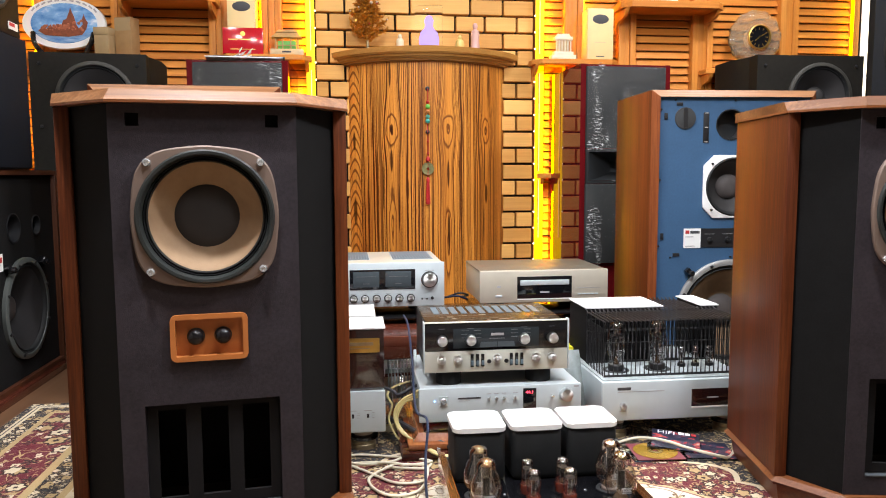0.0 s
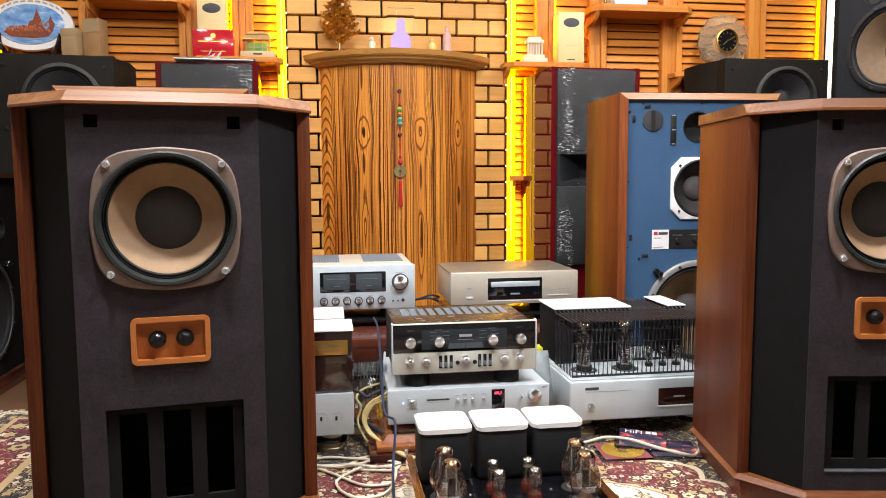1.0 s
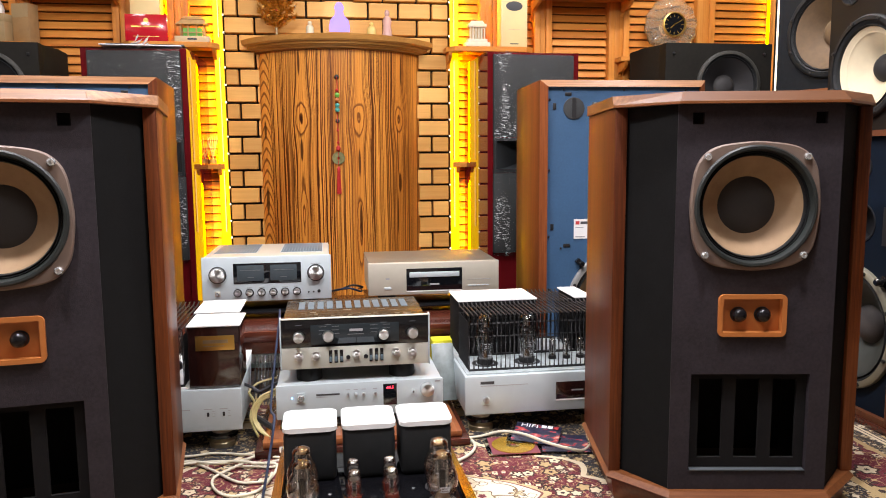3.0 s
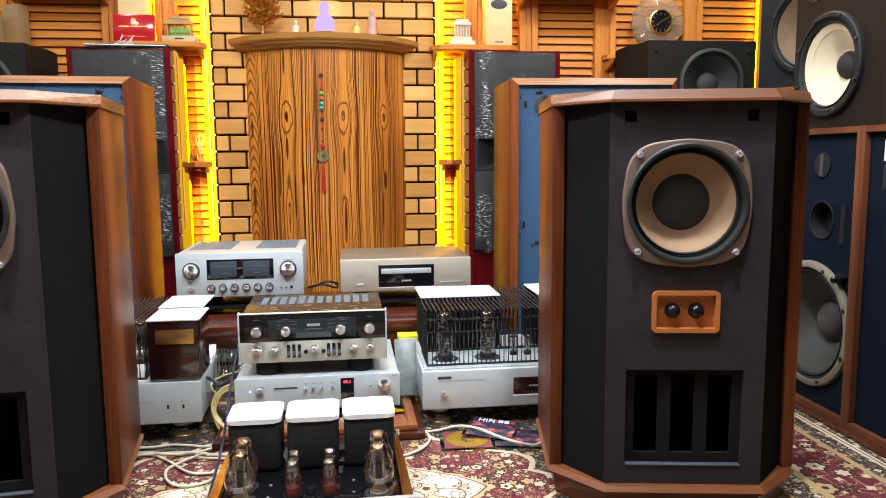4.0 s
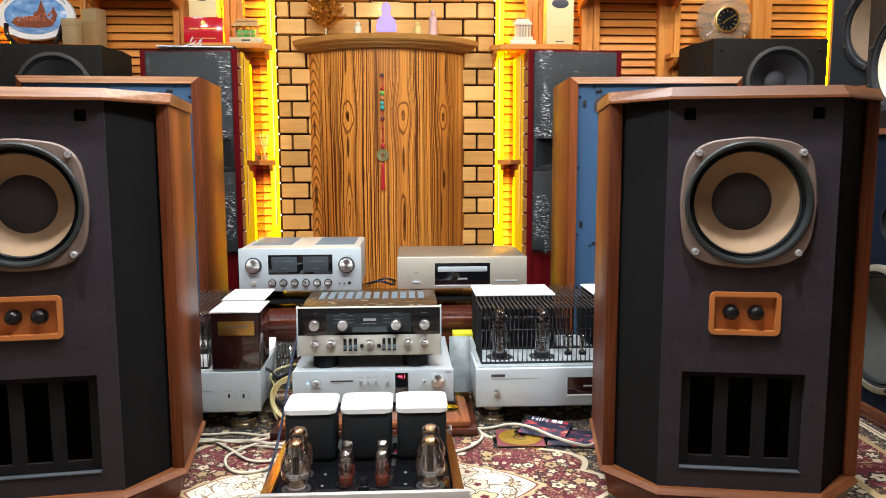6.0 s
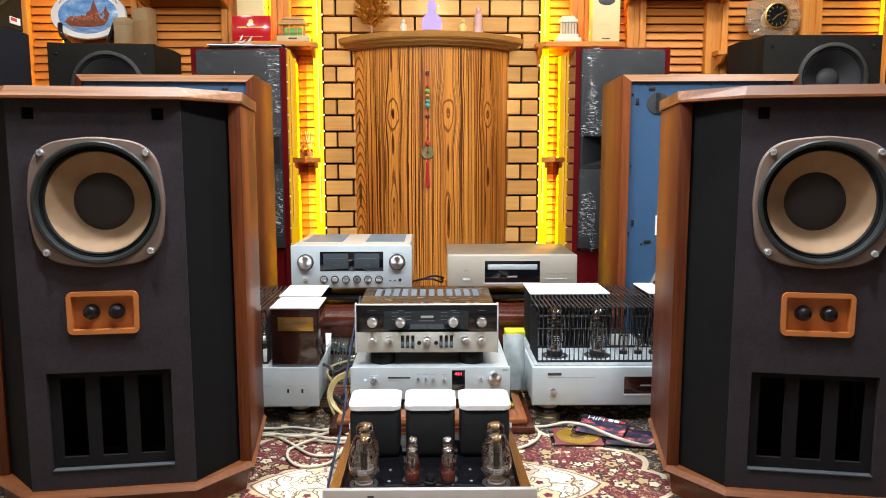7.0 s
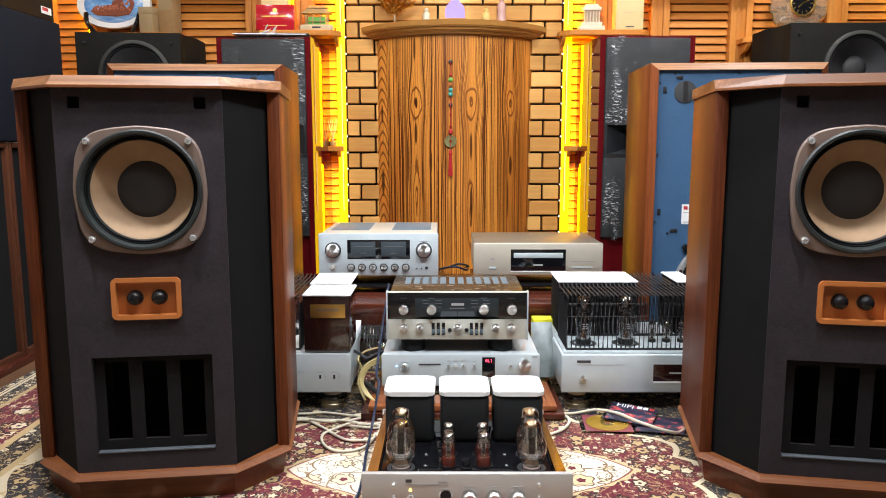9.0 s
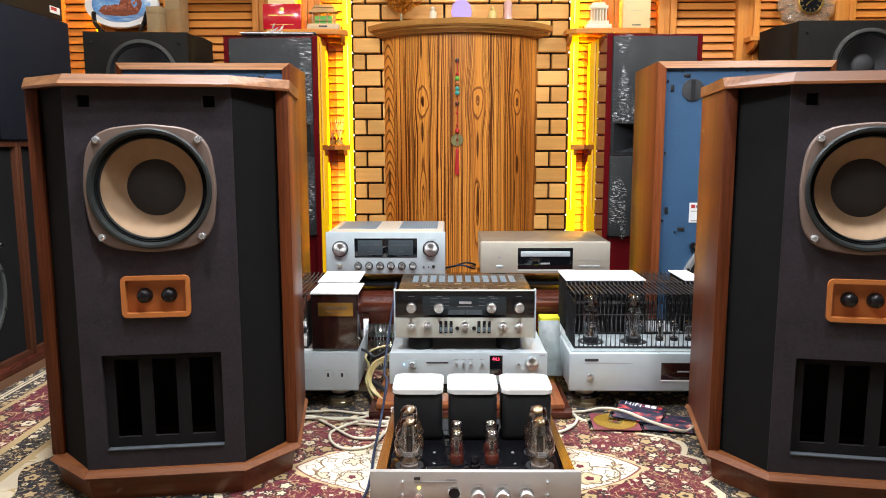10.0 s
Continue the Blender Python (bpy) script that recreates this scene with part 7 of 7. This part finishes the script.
cable([(-0.30, 1.87, Z), (-0.050, 1.889, 0.014), (-0.006, 1.911, Z), (0.078, 1.887, 0.014), (0.150, 1.880, Z), (0.205, 1.878, 0.014)], R, m_cable_white, mains)
cable([(0.60, 1.90, Z), (0.647, 1.975, Z), (0.70, 1.965, Z), (0.715, 1.905, Z), (0.685, 1.84, Z), (0.635, 1.80, Z), (0.60, 1.80, Z)], 0.0042, m_cable_white, "cream mains cable looped on the carpet")
cable([(0.66, 1.93, 0.017), (0.74, 1.965, Z), (0.80, 1.972, 0.014), (0.85, 1.915, 0.026), (0.90, 1.84, 0.026), (0.955, 1.80, 0.02), (1.0, 1.822, Z), (1.06, 1.90, Z)], 0.0042, m_cable_white, "cream mains cable looped on the carpet")
signal = "yellow signal cable coiled beside the platform"
for k in range(3):
    e = 0.008 * k
    cable([(0.30, 2.20, 0.150 - e), (0.22, 2.12, 0.158 - e), (0.175, 2.04, 0.153 - e), (0.133 + e * 0.4, 2.03, 0.133 - e * 0.5), (0.113 + e * 0.5, 2.02, 0.098 - e), (0.127 + e, 2.00, 0.057 - e * 0.6), (0.175 + e * 0.5, 1.965 - e, 0.034 - e * 0.4), (0.24, 1.90 - e, 0.020), (0.34, 1.885 - e, 0.012)], 0.0033, m_cable_yellow, signal)
cable([(0.20, 2.22, 0.14), (0.125, 2.14, 0.145), (0.098, 2.10, 0.130), (0.111, 2.09, 0.103), (0.101, 2.08, 0.061), (0.13, 2.03, 0.018), (0.19, 1.93, 0.010)], 0.0033, m_cable_yellow, signal)
cable([(0.02, 2.16, 0.165), (0.106, 2.08, 0.151), (0.129, 2.07, 0.139), (0.175, 2.09, 0.155), (0.25, 2.16, 0.16)], 0.0045, m_cable_black, "thick black cable beside the platform")
cable([(0.17, 2.42, 0.30), (0.175, 2.30, 0.29), (0.172, 2.12, 0.22), (0.168, 1.96, 0.13), (0.186, 1.83, 0.14), (0.175, 1.77, 0.06), (0.167, 1.66, 0.012), (0.172, 1.53, 0.008), (0.165, 1.42, 0.008), (0.12, 1.25, 0.008)], 0.0034, m_cable_blue, "dark blue braided cable hanging to the carpet")
cable([(0.09, 2.15, 0.05), (0.13, 2.06, 0.06), (0.19, 1.99, 0.045), (0.26, 1.93, 0.03)], 0.008, m_cable_black, "thick black cable beside the platform")
cable([(0.36, 2.98, 0.262), (0.38, 2.9, 0.28), (0.42, 2.86, 0.30), (0.46, 2.9, 0.285), (0.45, 3.0, 0.262)], 0.004, m_cable_black, "thin dark cable behind the components")
cable([(0.34, 2.96, 0.262), (0.37, 2.86, 0.285), (0.41, 2.82, 0.295), (0.45, 2.86, 0.275), (0.46, 2.96, 0.262)], 0.004, m_cable_blue, "thin dark cable behind the components")

m_disc = plain("gold_disc", (0.70, 0.42, 0.06), 0.2, metal=0.7, grain=0.08, scale=10)
m_case_red = plain("pink_red_insert", (0.20, 0.045, 0.060), 0.35, grain=0.3, scale=40, coat=0.5)


def cover_print(name):
    m = Mat(name)
    x, y, z = m.axes()
    n = m.noise(22, 4, 0.6, m.vec(x, y * 1.5, 0.0))
    m.put("Base Color", m.ramp(n, (0.42, (0.016, 0.020, 0.040)), (0.54, (0.06, 0.05, 0.09)), (0.60, (0.46, 0.05, 0.05)), (0.72, (0.62, 0.42, 0.32)))).put("Roughness", 0.2).put("Coat Weight", 0.8)
    return m.mat


m_cover = cover_print("dark_red_cover_print")


def disc_case(m, insert, label):
    c = thing("disc_case", label, "disc case", m, "disc cases on the carpet")
    part("tray", box(-0.071, 0.071, -0.0625, 0.0625, 0.0, 0.004, 0.001), m_clear, c)
    part("insert", box(-0.060, 0.069, -0.060, 0.060, 0.0042, 0.0058), insert, c, smooth=0)
    return c


c1 = disc_case(pose(0.812, 1.885, 0.002, 0, 0, -4), m_case_red, "open jewel case with a gold disc on the carpet")
dsk = part("disc", lathe([(0.0075, 0.0062), (0.059, 0.0062), (0.059, 0.0074), (0.0075, 0.0074)], Matrix.Translation((0.005, 0, 0)), 48, close=True), m_disc, c1, "gold disc")
part("hub", lathe([(0.0076, 0.0075), (0.02, 0.0075), (0.02, 0.008), (0.0076, 0.008)], Matrix.Translation((0.005, 0, 0)), 32, close=True), m_clear, dsk)
c3 = disc_case(pose(0.955, 1.875, 0.002, 0, 0, -12), m_cover, "jewel case with a red flowery cover on the carpet")
c2 = disc_case(pose(0.893, 1.935, 0.012, 4, 3, -24), m_cover, "dark jewel case with white title lying on other cases")
words("title", "HIFI", Matrix.Translation((-0.022, 0.034, 0.0062)), 0.030, m_white, c2)
for k in range(3):
    part("title_bar", box(0.012 + 0.017 * k, 0.026 + 0.017 * k, 0.040, 0.056, 0.0059, 0.0066), m_white if k < 2 else m_red_print, c2, smooth=0)

yb = thing("yellow_box", "bright yellow carton behind the amplifiers", "box", pose(0.695, 2.36, 0.001))
part("carton", box(-0.032, 0.04, 0, 0.06, 0, 0.189, 0.002), plain("yellow_card", (0.70, 0.66, 0.03), 0.5, grain=0.05), yb)
part("tab", box(-0.03, 0.03, -0.002, -0.0002, 0.165, 0.18), m_white_board, yb, smooth=0)
sh = thing("printed_sheet", "grey-green printed sheet leaning between the amplifiers", "printed sheet", pose(0.675, 2.15, 0.055, -28))
part("sheet", box(-0.034, 0.034, 0.0, 0.003, 0.0, 0.178, 0.001), m_paper, sh, "grey-green printed sheet")
lg = thing("acrylic_cover", "clear acrylic lid with dark stripes leaning by the platform", "acrylic cover", pose(0.145, 2.12, 0.055, -34))
part("cover", box(-0.05, 0.05, 0.0, 0.004, 0.0, 0.22, 0.001), m_clear, lg)
for k in range(9):
    part("stripe", box(-0.04 + 0.0095 * k, -0.036 + 0.0095 * k, 0.0045, 0.0055, 0.03, 0.18), m_tubemetal, lg, smooth=0)
for x0, n in ((-0.02, 5), (0.12, 6)):
    for k in range(n):
        bk = thing("disc_box", "white-spined disc box lying under the bench", "disc case", pose(x0 + 0.05, 2.52, 0.0705 + 0.0105 * k, 0, 0, (-1) ** k * 2), "disc boxes under the bench")
        part("case", box(-0.07, 0.07, 0, 0.12, 0.0, 0.010, 0.001), m_white_board if k % 3 else m_paper, bk)


# ---- wooden blocks of the far wall ----
ROW_A = (-0.167, -0.013, 0.326, 0.646, 0.822, 0.992)
ROW_B = (-0.167, -0.096, 0.249, 0.566, 0.724, 0.897, 0.992)
blocks = {}
z, k = 1.512 - 0.0865 * 17, 1
while z < 2.3:
    row = ROW_B if k % 2 == 0 else ROW_A
    for x0, x1 in zip(row, row[1:]):
        key = round(x1 - x0, 3)
        g = 0.0056
        if key not in blocks:
            h, w = 0.0865, x1 - x0
            blocks[key] = link("block", box(g, w - g, 0, 0.05, g, h - g, 0.003, seg=1), m_block, smooth=0)
            ob = blocks[key]
        else:
            ob = new("block", blocks[key].data)
        ob.parent = wall_north
        random.seed(int(x0 * 1000) + k * 31)
        ob.location = (x0, 3.985 + random.uniform(-0.0015, 0.0015), z)
    z += 0.0865
    k += 1
